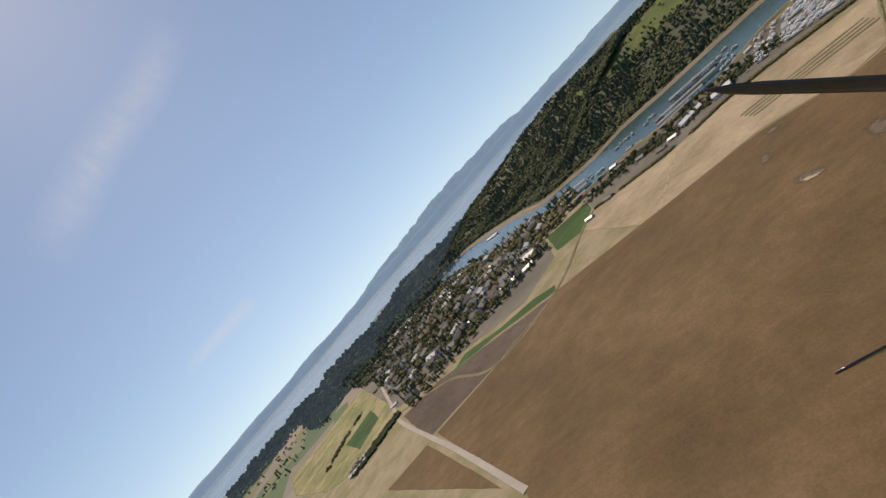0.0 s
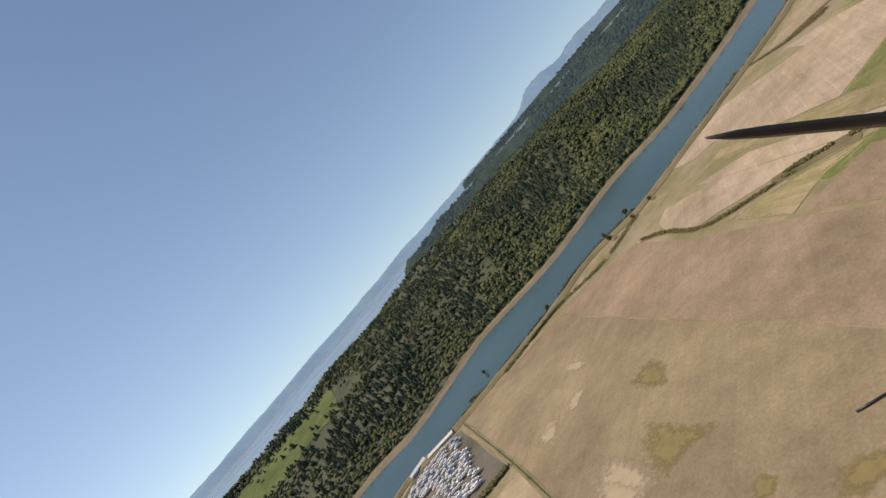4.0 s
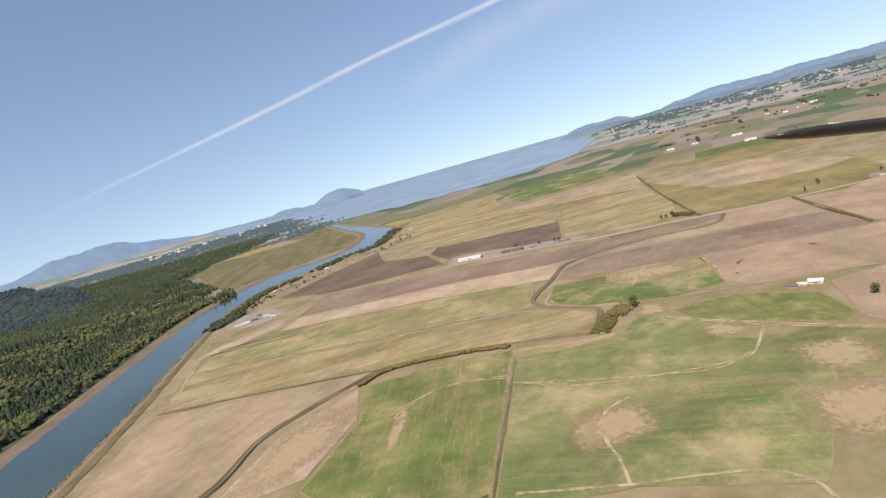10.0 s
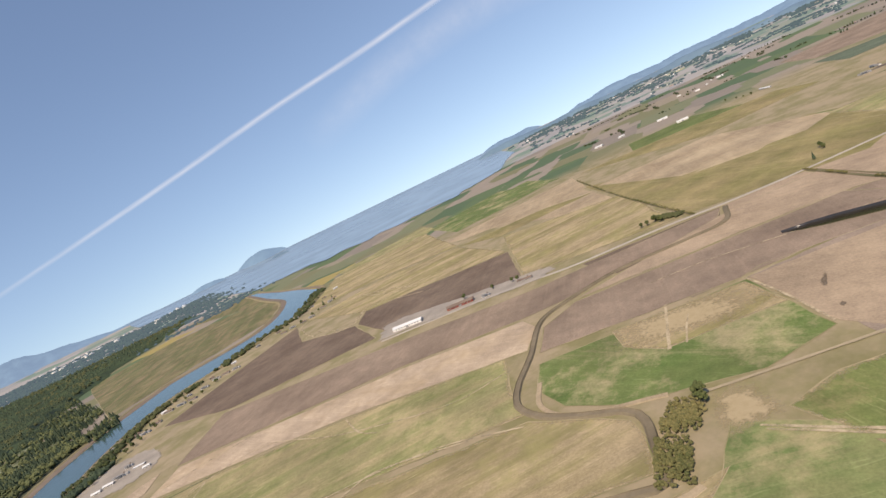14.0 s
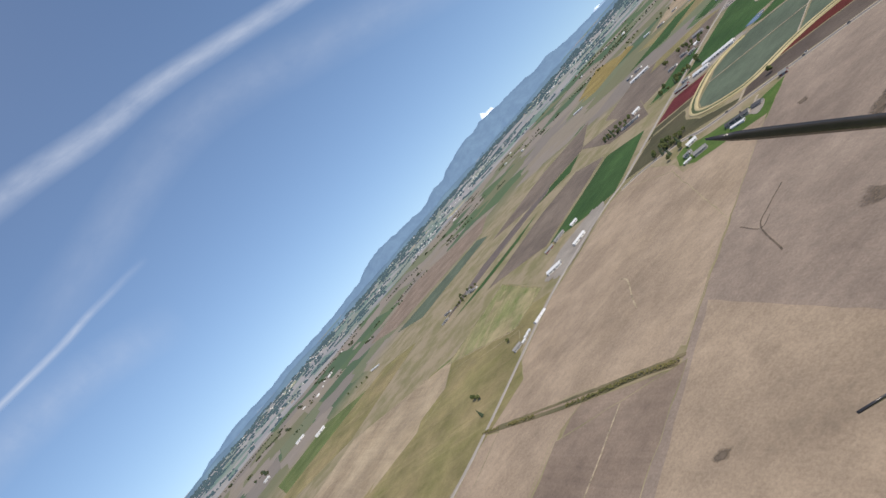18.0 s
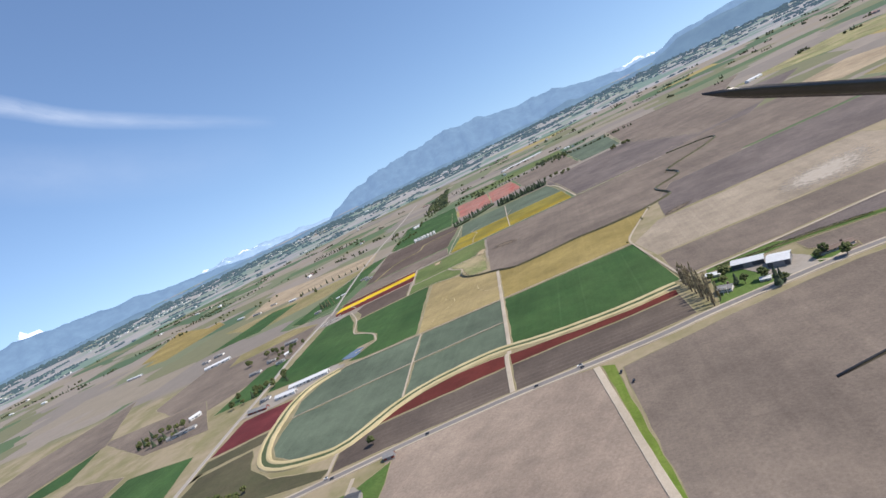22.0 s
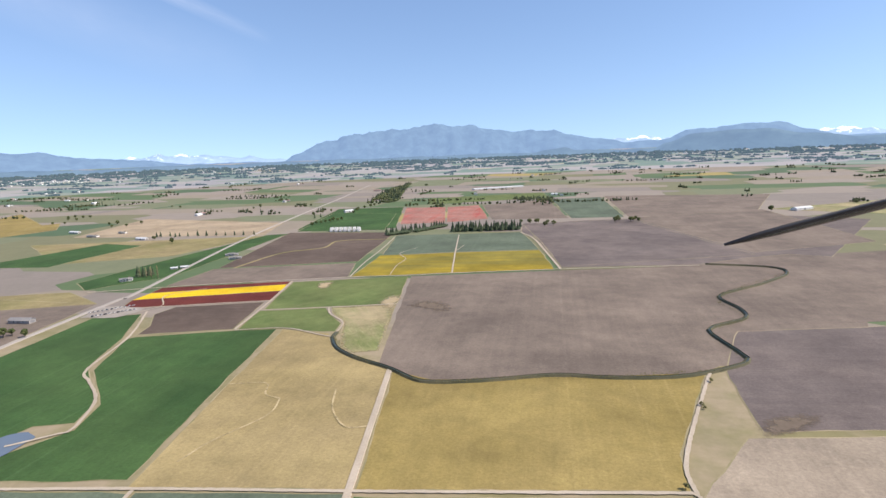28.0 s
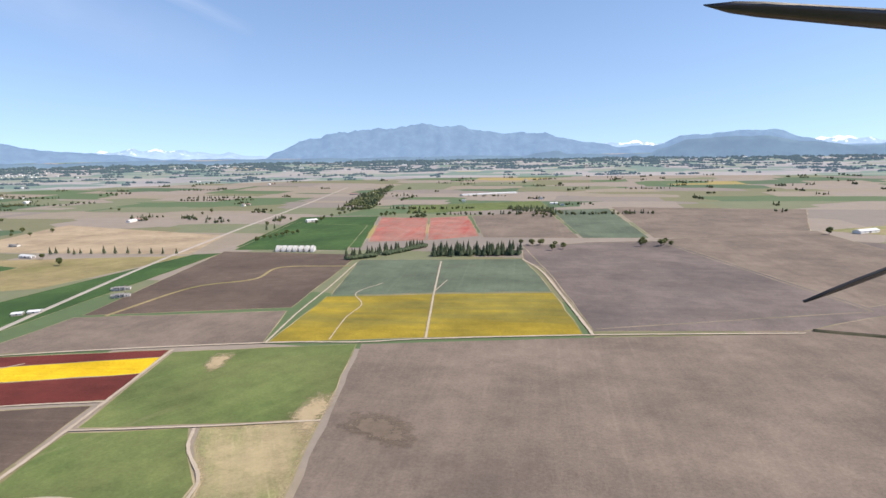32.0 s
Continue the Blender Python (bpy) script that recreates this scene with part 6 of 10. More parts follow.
    ("furrow", "pale_track", 1.5, [(-418, -603), (-501, -609), (-460, -497), (-414, -430)], "pale winding furrow in a dry marshy field"),
):
    lane(name_, mat_, width_, pts_, label_, category="road" if "road" in name_ or "way" in name_ else "lane")

for name_, mat_, width_, pts_, label_, wet_, wide_ in (
    ("sand_bank", "sandbank", 6.8, [(-91.2, 203.4), (-114.1, 199.4), (-134.5, 198.6), (-155.4, 199.7), (-170.9, 202.3), (-182.1, 202.6), (-199.2, 198.9), (-215.7, 192.6), (-226.7, 184.7), (-235.9, 173.8), (-245, 163.6), (-251.9, 160), (-265.9, 159.9), (-281.3, 162.8), (-294.5, 169.6), (-303, 180.4), (-310, 196.9), (-314, 214.9), (-317, 239.9), (-312, 259.3), (-296.1, 270.6)], "pale sandy canal banks", "weed", 2.3),
    ("creek", "creekbank", 1.5, [(-227.6, 402), (-227.4, 396), (-220.3, 382), (-208.1, 371), (-190.9, 361), (-176.1, 350), (-159, 351), (-146, 354), (-126.7, 359), (-107.1, 358), (-86.2, 360), (-70.7, 366), (-55.2, 376), (-53.9, 385), (-57.7, 408), (-54.3, 418), (-35.6, 432), (-32.3, 447), (-35.1, 470), (-19.7, 486), (-1.1, 501), (23.3, 528), (20.9, 546), (-16.3, 557)], "winding creek between grassy banks", "creek_water", 0.8),
    ("slough", "slough", 2.6, [(-289.3, -139), (-256.8, -144.3), (-245.7, -169.7), (-233.6, -207.2), (-211.6, -233.4), (-189.9, -249.9), (-147.9, -248.9), (-120.3, -249.8), (-102.6, -246.2), (-91.5, -234.7), (-85.5, -218.8), (-81.6, -202.5), (-74.5, -196.4), (-60.6, -193.9), (-44.3, -191.6), (-41.2, -201.2), (-37.2, -224.1), (-32, -252.6), (-23.5, -279), (-11.2, -305), (7.8, -314), (32.4, -322), (61.3, -327), (95, -316), (118, -322), (135.8, -332), (162, -338), (150.7, -325), (161.4, -340), (180, -362)], "dark winding slough with muddy banks", "slough", 2.4),
):
    channel(name_, mat_, width_, pts_, label_, wet_, wide_)

# ---- river and the wooded hills across it ----
NEAR_BANK = [(1180, 40), (1046, -27.4), (949, -48.9), (884, -73.7), (807, -96.3), (745, -92), (690, -96), (667, -117), (646, -136), (610, -149), (580, -158), (558, -170), (550, -193), (544, -223), (526, -244), (487, -252), (444, -266.8), (389, -287.3), (349, -311), (303, -312), (270.5, -326), (197, -366), (138.8, -400), (54.3, -467), (-151.7, -643), (-285.2, -713), (-376, -704), (-524, -687), (-708, -766), (-850, -930), (-1220, -1400)]
FAR_BANK = [(1330, -30), (1248, -86.6), (1201, -131.3), (960, -140), (849, -128), (796, -150), (750, -172), (730, -212), (676, -240), (632, -268), (585, -297), (535, -303), (501, -328), (462, -362), (374, -374), (295.8, -420), (230.9, -428), (157, -468), (61.4, -539), (-185.5, -728), (-288.6, -779), (-392, -805), (-521, -752), (-718, -859), (-896, -1047), (-1283, -1500)]


def along(line, n):
    """n places at even steps along a line."""
    run = [0.0]
    for p, q in zip(line, line[1:]):
        run.append(run[-1] + (q - p).length)
    out = []
    j = 0
    for i in range(n):
        s = run[-1] * i / (n - 1)
        while j < len(run) - 2 and run[j + 1] < s:
            j += 1
        out.append(line[j].lerp(line[j + 1], (s - run[j]) / max(1e-6, run[j + 1] - run[j])))
    return out


# places on the two banks that face each other, by their number in the lists above
FACING = ((0, 0), (2, 3), (4, 5), (5, 6), (7, 7), (9, 8), (11, 9), (13, 10), (15, 11), (16, 13), (17, 14), (20, 15), (21, 16), (22, 17), (23, 18), (24, 19), (25, 20), (26, 21), (27, 22), (28, 23), (29, 24), (30, 25))


def build_river():
    """Water from bank to bank, reach by reach between places that face each other."""
    bm = bmesh.new()
    rows = []
    for (a0, b0), (a1, b1) in zip(FACING, FACING[1:]):
        near, far = along([Vector((*p, 0)) for p in NEAR_BANK[a0:a1 + 1]], 11), along([Vector((*p, 0)) for p in FAR_BANK[b0:b1 + 1]], 11)
        for p, q in list(zip(near, far))[1 if rows else 0:]:
            rows.append([bm.verts.new(land(*p.lerp(q, u).xy, 0.5)) for u in (0, 0.25, 0.5, 0.75, 1)])
    for a, b in zip(rows, rows[1:]):
        for j in range(4):
            bm.faces.new((a[j], a[j + 1], b[j + 1], b[j]))
    tagged(new("river", mesh("river", bm, "river")), "broad blue-green tidal river", "river", kind="structure")


build_river()
for bank_, side_, mats_ in ((NEAR_BANK, 1, ("mud", "dykem")), (FAR_BANK, -1, ("mud", "dykem"))):
    line_ = curve_pts(bank_, 8)
    lo = 3.5 if side_ > 0 else 9.0
    ob_ = empty("river_bank", Matrix(), "muddy river bank with a grassy dyke", "bank", kind="structure")
    k_ = side_
    offs_ = [(k_ * -2, 0.3), (k_ * 1, 0.75), (k_ * lo, 1.1)]
    part("mud", ribbon(bmesh.new(), line_, offs_ if k_ > 0 else offs_[::-1], 0.8), mats_[0], ob_)
    offs_ = [(k_ * (lo - 0.3), 1.05), (k_ * (lo + 2), 2.0), (k_ * (lo + 4), 2.0), (k_ * (lo + 7), 0.3)]
    part("dyke", ribbon(bmesh.new(), line_, offs_ if k_ > 0 else offs_[::-1], 0.6), mats_[1], ob_)

HILL_LINE = curve_pts(FAR_BANK[:21], 28)


def hill_height(s, d, p):
    """Height of the wooded ground d metres behind the far bank."""
    w = max(0.0, min(1.0, (d - 17) / 300))
    rise = w * w * (3 - 2 * w)
    east = min(1.0, s * 6 + 0.35) * min(1.0, (1 - s) * 3.2 + 0.12)
    return 0.9 + rise * east * (56 + 18 * noise.fractal(Vector((p.x, p.y, 0)) * 0.0045, 1.0, 2.0, 4)) - max(0, d - 420) * 0.05


def hill_point(i, d):
    a, b = HILL_LINE[max(i - 2, 0)], HILL_LINE[min(i + 2, len(HILL_LINE) - 1)]
    t = (b - a).normalized()
    p = HILL_LINE[i] + Vector((-t.y, t.x, 0)) * d
    return Vector((p.x, p.y, hill_height(i / (len(HILL_LINE) - 1), d, p)))


def build_hills():
    bm = bmesh.new()
    ds = (8, 19, 37, 60, 90, 120, 160, 200, 250, 300, 355, 420, 500, 580)
    rows = [[bm.verts.new(hill_point(i, d)) for d in ds] for i in range(len(HILL_LINE))]
    for a, b in zip(rows, rows[1:]):
        for j in range(len(ds) - 1):
            bm.faces.new((a[j], a[j + 1], b[j + 1], b[j]))
    tagged(new("ground_hills", mesh("ground_hills", bm, "hill", True)), "wooded hills along the far river bank", "hills", kind="structure")


build_hills()


# ---- vegetation ----
def conifer_into(bm, p, h, w, rnd, tiers=3, sides=6):
    z0 = p.z + h * 0.1
    for k in range(tiers):
        zb, zt = z0 + h * 0.9 * k / tiers * 0.92, p.z + h * (0.45 + 0.55 * (k + 1) / tiers)
        rb = w * (1 - k / (tiers + 0.4))
        tip = bm.verts.new((p.x + rnd.uniform(-0.2, 0.2), p.y + rnd.uniform(-0.2, 0.2), min(zt, p.z + h)))
        a0 = rnd.uniform(0, 6.28)
        ring = []
        for i in range(sides):
            a = a0 + i * 2 * math.pi / sides
            r = rb * rnd.uniform(0.72, 1.15)
            ring.append(bm.verts.new((p.x + r * math.cos(a), p.y + r * math.sin(a), zb + rnd.uniform(-0.04, 0.05) * h)))
        for i in range(sides):
            bm.faces.new((ring[i], ring[(i + 1) % sides], tip))


CLUMP = [Vector(v) for v in ((0, 0, 1), (0.9, 0, 0.35), (0.28, 0.85, 0.3), (-0.72, 0.53, 0.38), (-0.72, -0.53, 0.3), (0.28, -0.85, 0.36), (0.72, 0.5, -0.4), (-0.28, 0.85, -0.42), (-0.9, 0, -0.38), (-0.28, -0.85, -0.4), (0.72, -0.5, -0.42), (0, 0, -0.9))]
CLUMP_FACES = ((0, 1, 2), (0, 2, 3), (0, 3, 4), (0, 4, 5), (0, 5, 1), (1, 6, 2), (2, 7, 3), (3, 8, 4), (4, 9, 5), (5, 10, 1), (6, 7, 2), (7, 8, 3), (8, 9, 4), (9, 10, 5), (10, 6, 1), (11, 7, 6), (11, 8, 7), (11, 9, 8), (11, 10, 9), (11, 6, 10))


def clump_into(bm, c, r, rnd, flat=0.8):
    a = rnd.uniform(0, 6.28)
    ca, sa = math.cos(a), math.sin(a)
    vs = []
    for v in CLUMP:
        k = r * rnd.uniform(0.7, 1.25)
        vs.append(bm.verts.new((c.x + k * (v.x * ca - v.y * sa), c.y + k * (v.x * sa + v.y * ca), c.z + k * v.z * flat)))
    for f in CLUMP_FACES:
        bm.faces.new([vs[i] for i in f])


def stuff(name, bm, mat, label, category):
    me = bpy.data.meshes.new(name)
    bm.to_mesh(me)
    bm.free()
    me.materials.append(M[mat])
    return tagged(new(name, me), label, category, kind="stuff")


def build_ridge_trees(label, radius, depth, a0, a1, top, wave):
    """Crowns all over a far wooded ridge."""
    rnd = random.Random(int(radius + a0))
    bm = bmesh.new()
    for _ in range(int((a1 - a0) * 75)):
        u, f = rnd.random(), rnd.random() ** 0.7
        d = a0 + (a1 - a0) * u
        crest = top + wave * noise.fractal(Vector((d * 0.16, radius * 0.01, 0)), 1.0, 2.0, 4)
        crest = -6 + (crest + 6) * min(1.0, (u + 0.02) / 0.06, (1.02 - u) / 0.06)
        r = radius - depth * (1 - f)
        h = -46 + (crest + 46) * f ** 1.15
        k = rnd.uniform(5, 9)
        clump_into(bm, Vector((CENTRE.x + r * math.sin(radians(d)), CENTRE.y + r * math.cos(radians(d)), max(h, 0))), k, rnd, 0.9)
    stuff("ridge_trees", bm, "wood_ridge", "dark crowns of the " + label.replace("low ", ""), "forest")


for ridge_ in RIDGES:
    build_ridge_trees(*ridge_)


def build_clearing():
    """A felled strip grown over with bright grass, high on the wooded slope."""
    bm = bmesh.new()
    rows = []
    for i in range(CLEAR_FROM, CLEAR_TO + 1):
        rows.append([bm.verts.new(hill_point(i, 190 + 12 * math.sin(i * 1.7) + 14 * k) + Vector((0, 0, 0.8))) for k in range(7)])
    for a, b in zip(rows, rows[1:]):
        for j in range(6):
            bm.faces.new((a[j], a[j + 1], b[j + 1], b[j]))
    tagged(new("ground_clearing", mesh("ground_clearing", bm, "dgreen2", True)), "yellow-green grassy clearing in the hill forest", "clearing", kind="structure")


def build_forest():
    rnd = random.Random(5)
    dark, light = bmesh.new(), bmesh.new()
    n = len(HILL_LINE)
    for _ in range(38000):
        s = rnd.random()
        d = 22 + 465 * rnd.random() ** 1.15
        i = min(n - 2, int(s * (n - 1)))
        p = hill_point(i, d).lerp(hill_point(i + 1, d), rnd.random()) + Vector((rnd.uniform(-3, 3), rnd.uniform(-3, 3), -0.5))
        kind = noise.fractal(Vector((p.x, p.y, 0)) * 0.013, 1.0, 2.0, 3) + rnd.uniform(-0.35, 0.35) + (0.30 if d < 42 else 0)
        clear = noise.noise(Vector((p.x, p.y, 40)) * 0.0085)
        if clear > 0.55 and d > 95 or CLEAR_FROM <= i <= CLEAR_TO and 200 < d < 262 and rnd.random() < 0.93:
            continue
        if kind < 0.07:
            h = rnd.uniform(4.6, 8.6)
            conifer_into(dark, p, h, h * rnd.uniform(0.36, 0.48), rnd, 2, 6)
        else:
            h = rnd.uniform(4.5, 8)
            for _ in range(2):
                r = h * rnd.uniform(0.26, 0.4)
                clump_into(light, p + Vector((rnd.uniform(-1.6, 1.6), rnd.uniform(-1.6, 1.6), h * rnd.uniform(0.45, 0.75))), r, rnd)
    stuff("conifer_forest", dark, "conifer", "dark conifer forest on the hills across the river", "forest")
    stuff("leafy_forest", light, "decid", "yellow-green spring woodland on the hills across the river", "forest")


CLEAR_FROM = min(range(len(HILL_LINE)), key=lambda i: (HILL_LINE[i] - Vector((823, -234, 0))).length)
CLEAR_TO = min(range(len(HILL_LINE)), key=lambda i: (HILL_LINE[i] - Vector((566, -329, 0))).length)
build_clearing()
build_forest()


# ---- propeller ----
def build_propeller():
    prop = empty("propeller", Matrix(), "dark painted aircraft propeller turning beside the camera", "propeller")
    hub = bmesh.new()
    bmesh.ops.create_cone(hub, cap_ends=True, segments=24, radius1=0.09, radius2=0.05, depth=0.16)
    part("hub", hub, "blade", prop, smooth=True)
    for turn in (0.0, 25.0):
        bm = bmesh.new()
        rows = []
        for i in range(25):
            u = i / 24
            r = 0.06 + (1.015 if turn == 0 else 0.93) * u
            chord = 0.05 * (1 - 0.62 * u ** 1.6) * (1 if u < 0.9 else math.sqrt(max(0.0, 1 - ((u - 0.9) / 0.1) ** 2)) + 0.03)
            th, tw = 0.011 * (1 - 0.65 * u) + 0.0015, radians(68 - 20 * u)
            row = []
            for cx, cz in ((-0.5, 0), (-0.2, 0.5), (0.2, 0.42), (0.5, 0), (0.2, -0.3), (-0.2, -0.35)):
                y, z = cx * chord, cz * th
                row.append(bm.verts.new((-r, y * math.cos(tw) - z * math.sin(tw), y * math.sin(tw) + z * math.cos(tw))))
            rows.append(row)
        for a, b in zip(rows, rows[1:]):
            for j in range(6):
                bm.faces.new((a[j], a[(j + 1) % 6], b[(j + 1) % 6], b[j]))
        bm.faces.new(rows[0])
        bm.faces.new(rows[-1])
        bmesh.ops.rotate(bm, verts=bm.verts, cent=(0, 0, 0), matrix=Matrix.Rotation(radians(turn), 3, "Z"))
        part("blade", bm, "blade", prop, smooth=True)
    return prop


propeller = build_propeller()


# ---- buildings ----
def gabled(L, D, H, rise, over=0.35):
    """Wall body with gable ends, and the two roof slopes as one slab."""
    w = bmesh.new()
    l, d = L / 2, D / 2
    a = [w.verts.new(v) for v in ((-l, -d, 0), (l, -d, 0), (l, d, 0), (-l, d, 0), (-l, -d, H), (l, -d, H), (l, d, H), (-l, d, H), (-l, 0, H + rise), (l, 0, H + rise))]
    for f in ((0, 1, 5, 4), (2, 3, 7, 6), (1, 2, 6, 9, 5), (3, 0, 4, 8, 7), (3, 2, 1, 0), (4, 5, 9, 8), (6, 7, 8, 9)):
        w.faces.new([a[i] for i in f])
    r = bmesh.new()
    k = rise / d
    lo, t = H - over * k, 0.16
    pts = []
    for x in (-l - over, l + over):
        pts += [(x, -d - over, lo), (x, 0, H + rise + 0.02), (x, d + over, lo), (x, d + over, lo + t), (x, 0, H + rise + 0.02 + t), (x, -d - over, lo + t)]
    v = [r.verts.new(p) for p in pts]
    for i in range(6):
        r.faces.new((v[i], v[(i + 1) % 6], v[6 + (i + 1) % 6], v[6 + i]))
    r.faces.new(v[0:3] + v[3:6])
    r.faces.new((v[6:9] + v[9:12])[::-1])
    return w, r


def building(name, x, y, turn, L, D, H, rise, wall, roof, label, category="house", windows=3, big_door=0.0, chimney=False, porch=False, group=""):
    p = land(x, y)
    H, rise = H * 0.58, rise * 0.58
    root = empty(name, pose(p.x, p.y, p.z + 0.35, 0, 0, turn), label, category, group)
    w, r = gabled(L, D, H, rise)
    body = part("wall", w, wall, root)
    part("roof", r, roof, root)
    part("footing", boxed(-L / 2 - 0.15, L / 2 + 0.15, -D / 2 - 0.15, D / 2 + 0.15, -0.5, 0.12), "yard", root)
    for side in (-1, 1):
        for i in range(windows):
            u = (i + 0.5) / windows - 0.5
            cx, cy = u * L * 0.86, side * D / 2
            if big_door and side < 0 and abs(u) * L < big_door:
                continue
            win = part("window", boxed(cx - 0.5, cx + 0.5, cy - 0.05, cy + 0.05, H * 0.38, H * 0.78), "white_wall", root)
            part("pane", boxed(cx - 0.42, cx + 0.42, cy - 0.07, cy + 0.07, H * 0.41, H * 0.75), "glass", win)
    if big_door:
        part("door", boxed(-big_door / 2, big_door / 2, -D / 2 - 0.08, -D / 2 + 0.05, 0.12, H * 0.85), "door", root)
        part("door", boxed(L / 2 - 0.05, L / 2 + 0.08, -D * 0.3, D * 0.3, 0.12, H * 0.9), "door", root)
    else:
        part("door", boxed(L * 0.08, L * 0.08 + 0.95, -D / 2 - 0.07, -D / 2 + 0.05, 0.12, min(1.95, H * 0.85)), "door", root)
    if chimney:
        part("chimney", boxed(L * 0.2, L * 0.2 + 0.7, 0.3, 1.0, H, H + rise + 0.9), "brown_roof", root)
    if porch:
        part("porch", boxed(-L * 0.3, L * 0.3, -D / 2 - 2.0, -D / 2 + 0.02, 2.3, 2.45), roof, root)
        for i in range(3):
            u = (i - 1) * L * 0.28
            part("post", boxed(u - 0.07, u + 0.07, -D / 2 - 1.9, -D / 2 - 1.76, -0.3, 2.3), "white_wall", root)
    return root


def hoop_house(name, x, y, turn, L, W, H, label):
    p = land(x, y)
    root = empty(name, pose(p.x, p.y, p.z + 0.3, 0, 0, turn), label, "greenhouse", "greenhouses")
    bm = bmesh.new()
    rows = [[bm.verts.new((xx, -W / 2 * math.cos(math.pi * i / 12), H * math.sin(math.pi * i / 12))) for i in range(13)] for xx in (-L / 2, L / 2)]
    for i in range(12):
        bm.faces.new((rows[0][i], rows[1][i], rows[1][i + 1], rows[0][i + 1]))
    bm.faces.new(rows[0])
    bm.faces.new(rows[1])
    part("cover", bm, "white_roof", root)
    for k in range(5):
        u = -L / 2 + L * k / 4
        b = bmesh.new()
        ring = [[b.verts.new((u + dx, -(W / 2 + 0.06) * math.cos(math.pi * i / 12), (H + 0.06) * math.sin(math.pi * i / 12))) for i in range(13)] for dx in (-0.08, 0.08)]
        for i in range(12):
            b.faces.new((ring[0][i], ring[1][i], ring[1][i + 1], ring[0][i + 1]))
        part("hoop", b, "timber", root)
    return root


